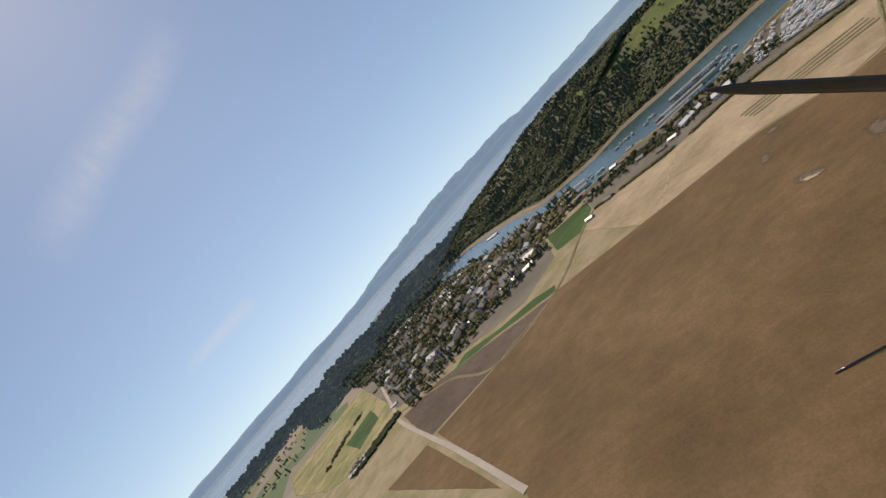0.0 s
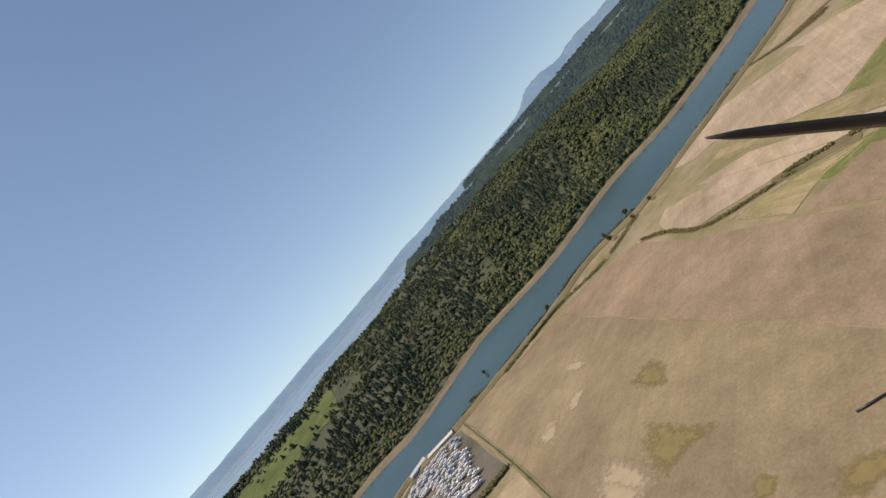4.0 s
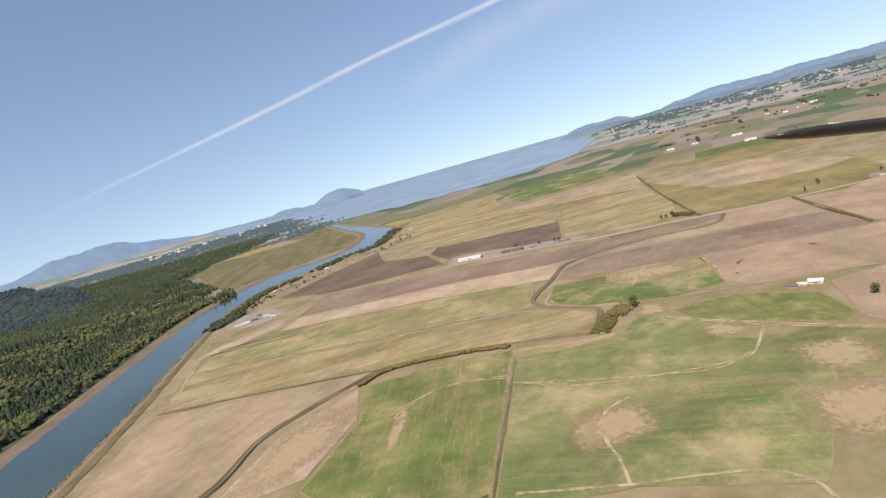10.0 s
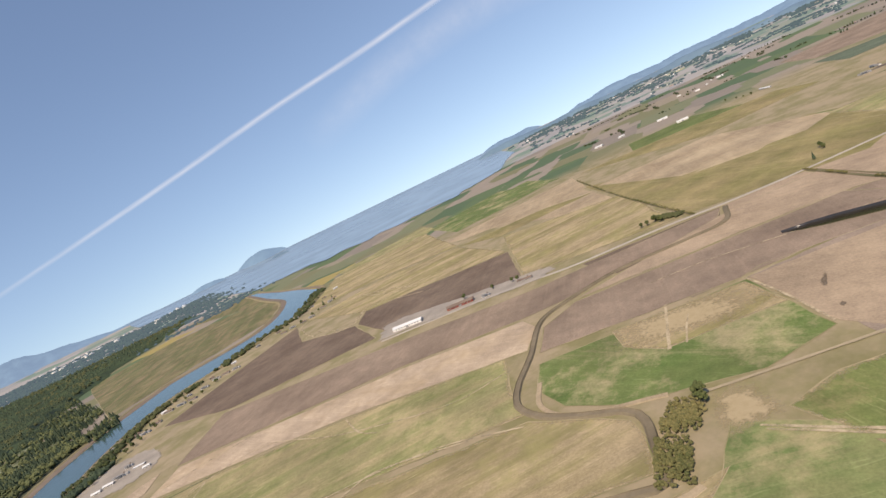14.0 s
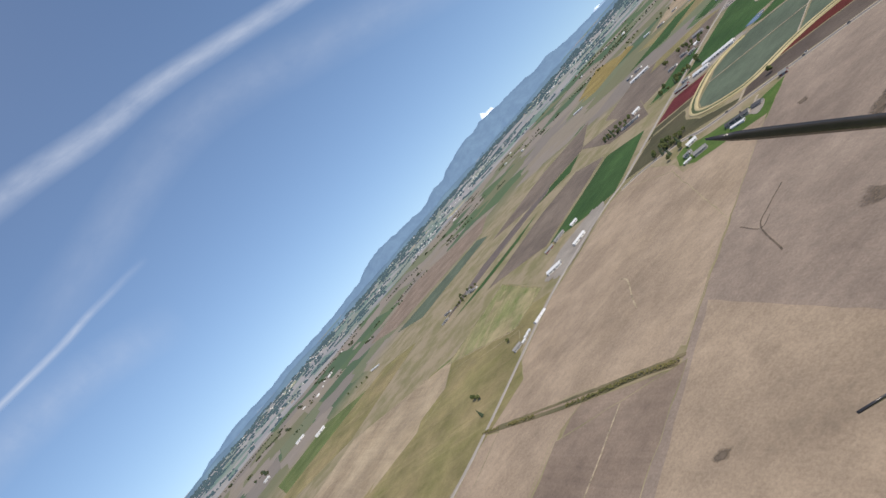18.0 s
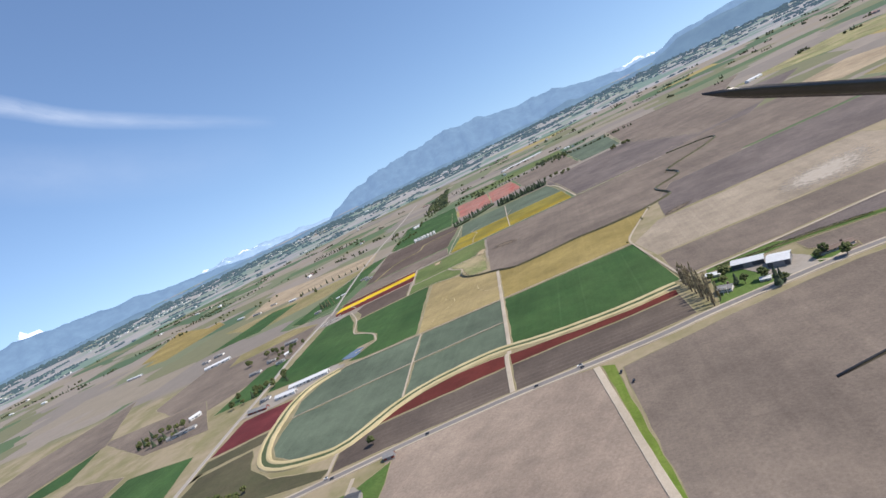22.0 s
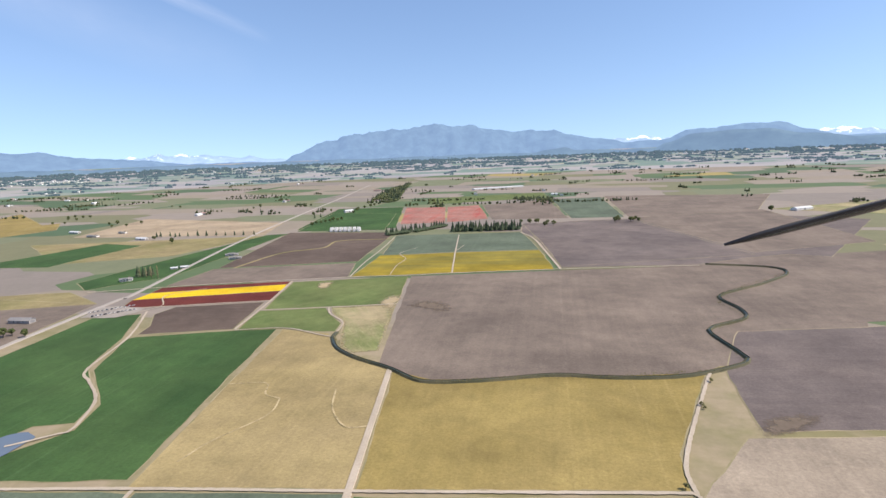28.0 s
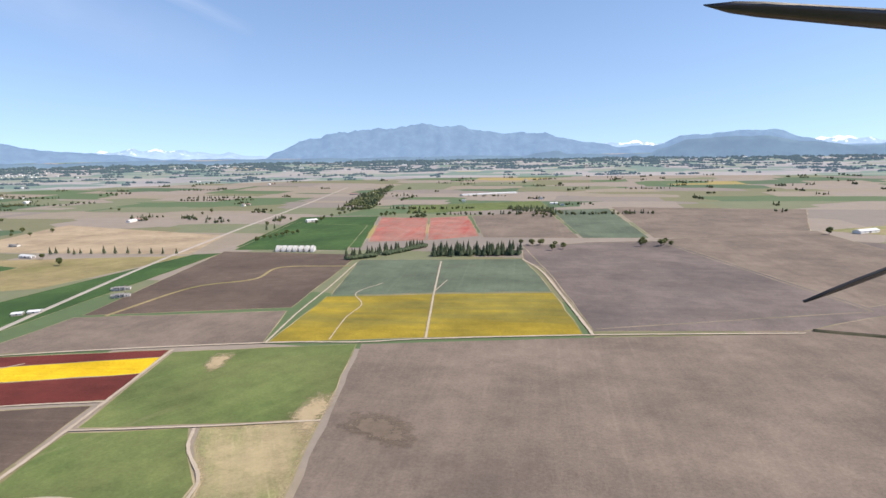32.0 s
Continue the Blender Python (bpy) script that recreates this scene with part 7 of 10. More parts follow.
BUILDINGS = (
    ("pole_barn", -63.3, 196.4, -22, 11.8, 5.2, "big dark pole barn with a white metal roof"),
    ("pole_barn", -54.6, 187.2, -26, 7.6, 8.0, "dark pole barn with a white metal roof, gable to the road"),
    ("shed", -77.0, 198.3, -23, 5.5, 3.2, "small white shed beside the pole barn"),
    ("farmhouse", -77.8, 180.3, -27, 5.3, 4.0, "white farmhouse with a grey roof under poplars"),
    ("shed", -64.1, 176.7, -22, 3.5, 2.3, "small pale outbuilding on the lawn"),
    ("brown_house", -37.1, 181.9, 2, 11.6, 3.5, "low brown ranch house with a curved drive"),
    ("shed", 25.0, 247.8, -4, 5.8, 2.6, "low white-roofed shed in a row beside a lane"),
    ("shed", 24.8, 244.5, -4, 7.1, 2.6, "low white-roofed shed in a row beside a lane"),
    ("shed", 23.9, 240.9, -4, 7.0, 2.6, "low white-roofed shed in a row beside a lane"),
    ("shed", 22.6, 237.1, -5, 6.9, 2.6, "low white-roofed shed in a row beside a lane"),
    ("shed", 22.9, 233.3, -5, 2.8, 2.2, "small white outbuilding beside a lane"),
    ("farmhouse", 44.5, 247.3, 6, 5.3, 4.0, "white house among trees at the lane's end"),
    ("farmhouse", 36.0, 241.4, 1, 6.0, 3.6, "pale house among trees at the lane's end"),
    ("grey_barn", 36.9, 227.6, 12, 7.0, 5.0, "grey barn at the lane's end"),
    ("farmhouse", -391.3, 353.0, 32, 7.8, 4.0, "white house across the farm road"),
    ("white_barn", -392.8, 370.3, 34, 6.4, 4.0, "small white barn across the farm road"),
    ("farmhouse", -426.7, 506.7, 33, 8.1, 4.0, "white house under slim trees"),
    ("shed", -417.0, 547.5, 29, 4.7, 4.0, "white round-roofed shed beside the farm road"),
    ("shed", -411.1, 552.1, 24, 5.7, 4.0, "white round-roofed shed beside the farm road"),
    ("dark_house", -236.9, 115.0, 13, 13.7, 4.2, "long dark-roofed farmhouse on a wide lawn"),
    ("garage", -225.8, 119.2, -1, 5.8, 3.8, "dark-roofed garage beside the farmhouse"),
    ("shed", -233.9, 108.1, 7, 7.9, 2.5, "low white shed behind the farmhouse"),
    ("red_barn", -216.8, 139.0, 3, 4.3, 2.7, "small red-brown barn beside the highway"),
    ("white_barn", -273.7, 121.6, 44, 6.6, 3.4, "white barn beside the highway"),
    ("farmhouse", -269.3, 107.0, 38, 5.4, 3.5, "white farmhouse under dark trees"),
    ("grey_barn", -256.5, 101.2, 26, 7.9, 3.5, "low grey-brown barn behind the farmhouse"),
    ("shed", -265.0, 97.8, 42, 4.6, 2.3, "small white shed behind the farmhouse"),
    ("long_barn", -320.9, 272.3, 7, 29.4, 5.4, "long white farm building at the canal bend"),
    ("white_barn", -333.1, 259.9, 1, 15.3, 4.3, "white barn at the canal bend"),
    ("red_barn", -350.3, 250.9, -5, 15.5, 3.7, "red barn at the canal bend"),
    ("farmhouse", -354.8, 267.6, 7, 7.4, 3.7, "white farmhouse at the canal bend"),
    ("grey_barn", -410.5, 409.2, 1, 13.1, 4.1, "dark grey barn across the farm road"),
    ("farmhouse", -415.7, 349.5, 2, 11.4, 3.6, "white house across the farm road"),
    ("farmhouse", -410.3, 369.1, -0, 8.9, 3.0, "white house across the farm road"),
    ("white_barn", -541.7, 454.3, 17, 17.2, 5.0, "white barn on the plain"),
    ("white_barn", -528.5, 457.1, 18, 16.3, 5.0, "white barn on the plain"),
    ("farmhouse", -400.2, 603.9, 25, 10.7, 3.2, "white house beside the farm road"),
    ("farmhouse", -387.4, 587.6, 26, 9.9, 3.2, "white house beside the farm road"),
    ("greenhouse", -359.4, 746.4, 6, 3.0, 10.6, "white hoop greenhouse in a row"),
    ("greenhouse", -354.0, 746.5, 6, 2.9, 10.6, "white hoop greenhouse in a row"),
    ("greenhouse", -348.7, 746.6, 4, 2.9, 10.6, "white hoop greenhouse in a row"),
    ("greenhouse", -343.5, 746.7, 7, 2.9, 10.6, "white hoop greenhouse in a row"),
    ("greenhouse", -338.3, 746.8, 9, 2.8, 10.6, "white hoop greenhouse in a row"),
    ("greenhouse", -333.1, 747.0, 9, 2.8, 10.6, "white hoop greenhouse in a row"),
    ("greenhouse", -328.0, 747.1, 9, 2.8, 10.6, "white hoop greenhouse in a row"),
    ("white_barn", 186.5, 873.0, 28, 26.8, 8.0, "white barn standing alone on the plain"),
    ("white_barn", -410.8, 953.5, 44, 13.7, 5.8, "white house beside the far road"),
    ("long_barn", -272.1, -375.7, 97, 25.1, 6.1, "long white poultry barn with a white roof"),
    ("brown_barn", -277.7, -329.9, 100, 21.5, 6.1, "long brown-roofed poultry barn"),
    ("farmhouse", -278.4, -308.4, 90, 6.0, 3.5, "white farmhouse beside the long barns"),
    ("brown_house", -284.8, -277.8, 92, 10.9, 3.5, "brown house beside the long barns"),
    ("white_barn", -86.1, -94.9, 80, 5.8, 3.5, "small white barn with a bright roof"),
    ("shed", -85.1, -100.7, 81, 4.3, 2.9, "grey shed beside the white barn"),
    ("brown_house", -83.8, -104.9, 80, 4.5, 3.0, "brown shed beside the farm road"),
    ("brown_house", -268.5, -662.0, 109, 9.2, 3.7, "brown house on the river road"),
    ("farmhouse", -277.0, -653.1, 109, 9.1, 3.6, "white house on the river road"),
    ("brown_house", -282.7, -642.7, 110, 9.1, 3.6, "brown house on the river road"),
    ("farmhouse", -327.8, -653.3, 109, 8.8, 3.5, "white house on the river road"),
    ("brown_house", -337.6, -648.4, 108, 8.8, 3.5, "brown house on the river road"),
    ("farmhouse", -343.5, -637.8, 108, 8.7, 3.5, "white house on the river road"),
    ("brown_house", -243.9, -650.0, 110, 9.2, 3.7, "brown house on the river road"),
    ("farmhouse", -225.7, -643.3, 111, 9.2, 3.7, "white house on the river road"),
    ("brown_house", -436.8, -640.5, 108, 8.2, 3.3, "brown house on the river road"),
    ("farmhouse", -447.7, -633.3, 109, 8.2, 3.3, "white house on the river road"),
    ("brown_house", -457.5, -622.4, 109, 8.1, 3.2, "brown house on the river road"),
    ("farmhouse", -469.2, -616.6, 109, 8.0, 3.2, "white house on the river road"),
    ("brown_house", -507.3, -622.4, 109, 7.9, 3.1, "brown house on the river road"),
    ("farmhouse", -532.0, -626.5, 109, 7.8, 3.1, "white house on the river road"),
    ("brown_house", -550.2, -631.7, 108, 7.7, 3.1, "brown house on the river road"),
    ("farmhouse", -309.3, -652.4, 109, 8.9, 3.6, "white house on the river road"),
    ("white_barn", -1081.5, -260.3, 63, 17.7, 6.7, "white barn on the plain"),
    ("white_barn", -1072.2, -131.9, 94, 19.1, 7.0, "white barn on the plain"),
    ("white_barn", -895.8, -109.7, 93, 18.0, 6.3, "white barn on the plain"),
    ("white_barn", -1087.4, -213.5, 120, 12.2, 6.1, "white barn on the plain"),
    ("farmhouse", -578.7, 85.6, 16, 14.8, 3.2, "white house in a clump of trees"),
    ("farmhouse", -620.9, 61.6, 17, 13.2, 3.2, "white house on the plain"),
    ("farmhouse", -428.9, 266.7, 15, 22.3, 4.1, "white house under dark trees"),
    ("white_barn", -436.5, 292.1, 54, 8.9, 4.3, "white barn under dark trees"),
    ("white_barn", -711.7, 764.2, -14, 17.0, 4.1, "white farm building out on the plain"),
    ("farmhouse", -654.8, 729.8, -13, 17.6, 4.2, "white farm building out on the plain"),
    ("farmhouse", -637.3, 757.6, -13, 11.8, 3.9, "white farm building out on the plain"),
    ("white_barn", -567.6, 702.4, -10, 14.3, 4.2, "white farm building out on the plain"),
    ("farmhouse", -570.8, 506.2, -5, 14.1, 4.5, "white farm building out on the plain"),
    ("farmhouse", -583.7, 496.9, -5, 10.7, 4.5, "white farm building out on the plain"),
    ("white_barn", -825.9, 625.4, -8, 33.6, 3.9, "white farm building out on the plain"),
    ("long_barn", -209.6, 1410.1, 30, 124.4, 14.4, "very long white building far out on the plain"),
    ("farmhouse", 629.9, -141.5, -166, 8.3, 3.7, "white house by the river"),
    ("grey_barn", 642.2, -138.9, -166, 8.2, 3.7, "grey shed by the river"),
    ("brown_house", 637.8, -121.6, -165, 8.2, 3.7, "brown house by the river"),
    ("white_barn", 649.7, -118.8, -165, 8.2, 3.7, "white boat shed by the river"),
    ("farmhouse", 663.8, -112.4, -165, 8.1, 3.6, "white house by the river"),
    ("grey_barn", 655.7, -87.9, -162, 8.1, 3.6, "grey shed by the river"),
    ("brown_house", 650.4, -72.4, -162, 8.1, 3.6, "brown house by the river"),
    ("white_barn", 605.5, -40.2, -158, 8.2, 3.7, "white boat shed by the river"),
    ("farmhouse", 599.5, -61.1, -161, 8.3, 3.8, "white house by the river"),
    ("grey_barn", 593.1, -104.3, -165, 8.6, 3.9, "grey shed by the river"),
    ("brown_house", 560.9, -98.4, -163, 8.6, 3.9, "brown house by the river"),
    ("white_barn", 554.4, -107.9, -164, 8.5, 3.8, "white boat shed by the river"),
    ("greenhouse", -335.9, -5.1, 90, 11.8, 2.9, "grey-green hoop greenhouse beside the road"),
    ("grey_barn", -337.6, -29.9, 78, 6.4, 2.7, "dark grey shed beside the road"),
    ("shed", -335.1, -25.2, 83, 2.9, 2.3, "small white trailer beside the road"),
    ("shed", -336.9, -20.9, 84, 2.9, 2.3, "small white trailer beside the road"),
    ("shed", -337.8, -17.2, 83, 2.9, 2.3, "small white trailer beside the road"),
    ("long_barn", -365.8, 45.9, 40, 12.7, 5.1, "white farm building beside the road"),
    ("white_barn", -356.4, 71.9, 79, 12.5, 3.6, "white farm building beside the road"),
    ("grey_barn", -405.3, 95.0, 77, 11.7, 3.0, "grey farm building behind the yard"),
    ("red_barn", -407.3, 80.9, 70, 8.9, 2.3, "red shed behind the yard"),
    ("white_barn", -392.9, 105.8, 69, 6.9, 2.9, "white farm building beside the road"),
    ("farmhouse", -595.3, 87.5, 76, 8.2, 3.3, "white house in a clump of trees"),
    ("farmhouse", -599.4, 44.4, 68, 10.9, 2.8, "white house at the end of a track"),
    ("white_barn", -852.7, 5.1, 16, 30.2, 2.9, "white farm building beside a green strip"),
    ("farmhouse", -147.2, -570.0, 116, 12.3, 2.8, "white farm building beside the river"),
    ("long_barn", -138.2, -571.2, 118, 7.6, 2.8, "white farm building beside the river"),
    ("shed", -157.0, -561.3, 116, 8.3, 2.8, "white farm building beside the river"),
    ("long_barn", -130.7, -574.4, 122, 6.3, 2.8, "white farm building beside the river"),
    ("long_barn", -151.5, -546.0, 130, 4.7, 2.8, "white farm building beside the river"),
    ("farmhouse", -160.8, -579.2, 122, 6.0, 2.8, "white farm building beside the river"),
    ("long_barn", 513.2, -240.9, -141, 14.1, 5.0, "long white boat shed beside the yard"),
    ("long_barn", 491.2, -243.9, -172, 22.9, 4.0, "long white boat shed beside the yard"),
    ("white_barn", 525.8, -141.2, -144, 14.8, 9.0, "large white boat shed beside the river"),
    ("white_barn", 545.5, -135.5, -128, 3.8, 7.0, "white boat shed beside the river"),
    ("white_barn", 551.5, -125.1, -112, 13.0, 9.0, "large pale boat shed beside the river"),
    ("white_barn", 534.0, -192.1, -127, 6.2, 3.0, "small white boat shed beside the river"),
    ("white_barn", 636.2, -103.6, -92, 8.3, 4.0, "white boat shed beside the river"),
    ("grey_barn", 620.6, -165.3, -114, 8.5, 5.0, "grey shed beside the river"),
    ("white_barn", 693.5, 17.9, -136, 22.2, 7.1, "long white warehouse at the edge of the town"),
    ("white_barn", 674.7, 2.5, -124, 16.9, 7.3, "long white warehouse at the edge of the town"),
    ("white_barn", 1097.8, -17.3, -78, 34.2, 4.7, "long white warehouse at the edge of the town"),
    ("white_barn", 733.0, 62.7, -126, 10.4, 4.0, "long white warehouse at the edge of the town"),
    ("white_barn", 706.8, 34.6, -136, 10.2, 3.7, "long white warehouse at the edge of the town"),
    ("white_barn", 967.3, 33.7, -163, 24.0, 2.9, "long white warehouse at the edge of the town"),
    ("white_barn", 775.8, 168.6, -126, 9.8, 3.4, "long white warehouse at the edge of the town"),
    ("white_barn", 811.4, 151.0, -107, 9.8, 3.8, "long white warehouse at the edge of the town"),
    ("white_barn", 1022.7, -122.6, -170, 37.7, 3.9, "long white warehouse at the edge of the town"),
    ("white_barn", 721.1, 227.5, -100, 22.7, 3.8, "long white warehouse at the edge of the town"),
    ("farmhouse", -209.4, -666.4, 136, 4.8, 3.0, "white house on the river bank"),
    ("brown_house", -228.4, -659.2, 138, 4.9, 3.0, "brown house on the river bank"),
    ("white_barn", -268.7, -669.6, 138, 5.1, 3.0, "white boat house on the river bank"),
    ("farmhouse", -300.7, -667.7, 140, 5.2, 2.9, "white house on the river bank"),
    ("brown_house", -338.9, -672.6, 141, 5.4, 2.8, "brown house on the river bank"),
    ("white_barn", -372.3, -668.6, 143, 5.5, 2.8, "white boat house on the river bank"),
    ("farmhouse", -414.8, -666.7, 145, 5.7, 2.7, "white house on the river bank"),
    ("brown_house", -452.8, -662.3, 146, 5.9, 2.6, "brown house on the river bank"),
    ("white_barn", -501.4, -668.2, 149, 6.3, 2.6, "white boat house on the river bank"),
    ("farmhouse", -545.7, -671.4, 151, 6.7, 2.5, "white house on the river bank"),
    ("brown_house", -584.2, -673.0, 152, 7.0, 2.4, "brown house on the river bank"),
    ("white_barn", -634.3, -682.8, 153, 7.8, 2.4, "white boat house on the river bank"),
    ("farmhouse", 738.9, 234.7, -107, 7.1, 2.4, "pale farm building in a dark thicket"),
    ("farmhouse", 745.6, 227.1, -109, 7.1, 2.4, "pale farm building in a dark thicket"),
    ("white_barn", 734.2, 220.5, -109, 6.8, 2.4, "pale farm building in a dark thicket"),
    ("white_barn", 733.7, 214.2, -110, 6.7, 2.4, "pale farm building in a dark thicket"),
)
for row_ in BUILDINGS:
    kind_, x_, y_, turn_, L_, D_, label_ = row_
    k_ = min(1.0, max(0.55, D_ / 6.0))
    if kind_ == "farmhouse":
        building("farmhouse", x_, y_, turn_, L_, D_, 3.0 * k_, 2.0 * k_, "white_wall", "grey_roof", label_, "house", 4, 0, True, True)
    elif kind_ == "dark_house":
        building("farmhouse", x_, y_, turn_, L_, D_, 3.0 * k_, 2.2 * k_, "grey_wall", "dark_roof", label_, "house", 5, 0, True, True)
    elif kind_ == "brown_house":
        building("farmhouse", x_, y_, turn_, L_, D_, 2.8 * k_, 1.6 * k_, "grey_wall", "brown_roof", label_, "house", 4, 0, True, False)
    elif kind_ == "garage":
        building("garage", x_, y_, turn_, L_, D_, 2.7 * k_, 1.6 * k_, "grey_wall", "dark_roof", label_, "garage", 2, 2.6 * k_)
    elif kind_ == "pole_barn":
        building("pole_barn", x_, y_, turn_, L_, D_, 4.2 * k_, 1.7 * k_, "dark_wall", "white_roof", label_, "barn", 0, 4.0 * k_)
    elif kind_ == "white_barn":
        building("barn", x_, y_, turn_, L_, D_, 4.0 * k_, 2.4 * k_, "white_wall", "white_roof", label_, "barn", 3, 3.2 * k_)
    elif kind_ == "grey_barn":
        building("barn", x_, y_, turn_, L_, D_, 4.2 * k_, 2.6 * k_, "grey_wall", "grey_roof", label_, "barn", 2, 3.2 * k_)
    elif kind_ == "red_barn":
        building("barn", x_, y_, turn_, L_, D_, 4.2 * k_, 2.8 * k_, "red_wall", "grey_roof", label_, "barn", 2, 3.2 * k_)
    elif kind_ == "long_barn":
        building("long_barn", x_, y_, turn_, L_, D_, 3.4 * k_, 1.8 * k_, "white_wall", "white_roof", label_, "barn", 9, 2.4 * k_)
    elif kind_ == "brown_barn":
        building("long_barn", x_, y_, turn_, L_, D_, 3.2 * k_, 1.7 * k_, "red_wall", "brown_roof", label_, "barn", 9, 2.4 * k_)
    elif kind_ == "shed":
        building("shed", x_, y_, turn_, L_, D_, 2.4 * k_, 0.9 * k_, "white_wall", "white_roof", label_, "shed", 1, 1.4 * k_)
    elif kind_ == "greenhouse":
        hoop_house("greenhouse", x_, y_, turn_, L_, D_, D_ * 0.45, label_)


# ---- trees ----
def tree(kind, seed):
    rnd = random.Random(seed)
    root = empty({"conifer": "conifer_tree", "poplar": "poplar_tree", "leafy": "leafy_tree", "bush": "bush"}[kind], pose(0, 0, -60), {"conifer": "dark green pointed conifer tree", "poplar": "tall slim bare-twigged poplar tree", "leafy": "rounded leafy tree in spring green", "bush": "low rounded hedge bush"}[kind], "bush" if kind == "bush" else "tree")
    tr = bmesh.new()
    h = {"conifer": 10, "poplar": 13, "leafy": 7, "bush": 2.6}[kind]
    bmesh.ops.create_cone(tr, cap_ends=True, segments=7, radius1=h * 0.03, radius2=h * 0.008, depth=h * 0.8, matrix=Matrix.Translation((0, 0, h * 0.38)))
    for _ in range(5):
        a, zz = rnd.uniform(0, 6.28), h * rnd.uniform(0.3, 0.65)
        bmesh.ops.create_cone(tr, cap_ends=False, segments=4, radius1=h * 0.012, radius2=h * 0.004, depth=h * 0.25, matrix=Matrix.Translation((math.cos(a) * h * 0.08, math.sin(a) * h * 0.08, zz)) @ Matrix.Rotation(a, 4, "Z") @ Matrix.Rotation(radians(40), 4, "Y"))
    part("trunk", tr, "bark", root)
    cr = bmesh.new()
    if kind == "conifer":
        conifer_into(cr, Vector((0, 0, 0)), h, h * 0.24, rnd, 6, 9)
    elif kind == "poplar":
        for _ in range(58):
            u = rnd.random()
            w = (h * 0.085 * math.sin(math.pi * min(1, 0.15 + 0.85 * u)) + 0.12) * rnd.uniform(0.35, 1.0)
            a = rnd.uniform(0, 6.28)
            clump_into(cr, Vector((w * math.cos(a), w * math.sin(a), h * (0.1 + 0.88 * u))), h * rnd.uniform(0.010, 0.022), rnd, 4.2)
    else:
        for _ in range(34 if kind == "leafy" else 12):
            v = Vector((rnd.gauss(0, 1), rnd.gauss(0, 1), rnd.gauss(0, 0.8))).normalized() * rnd.uniform(0.55, 1.0)
            clump_into(cr, Vector((v.x * h * 0.33, v.y * h * 0.33, h * (0.62 if kind == "leafy" else 0.45) + v.z * h * 0.3)), h * rnd.uniform(0.09, 0.17), rnd)
    part("crown", cr, {"conifer": "conifer", "poplar": "poplar", "leafy": "crown", "bush": "bush"}[kind], root)
    return root


TREES = {k: [tree(k, 31 * i + len(k)) for i in range(3)] for k in ("conifer", "poplar", "leafy", "bush")}
PLACED = {id(o): 0 for v in TREES.values() for o in v}
tree_rnd = random.Random(11)


def plant(kind, x, y, size=1.0, group=""):
    src = TREES[kind][tree_rnd.randrange(3)]
    p = land(x, y)
    s = size * tree_rnd.uniform(0.8, 1.2)
    m = Matrix.LocRotScale((p.x, p.y, p.z + 0.1), Euler((0, 0, tree_rnd.uniform(0, 6.28))), (s, s, s * tree_rnd.uniform(0.9, 1.12)))
    if not PLACED[id(src)]:
        PLACED[id(src)] = 1
        src.matrix_basis = m
        ob = src
    else:
        ob = copy_thing(src, Matrix())
        ob.matrix_basis = m
    if group:
        ob["group"] = group
    return ob


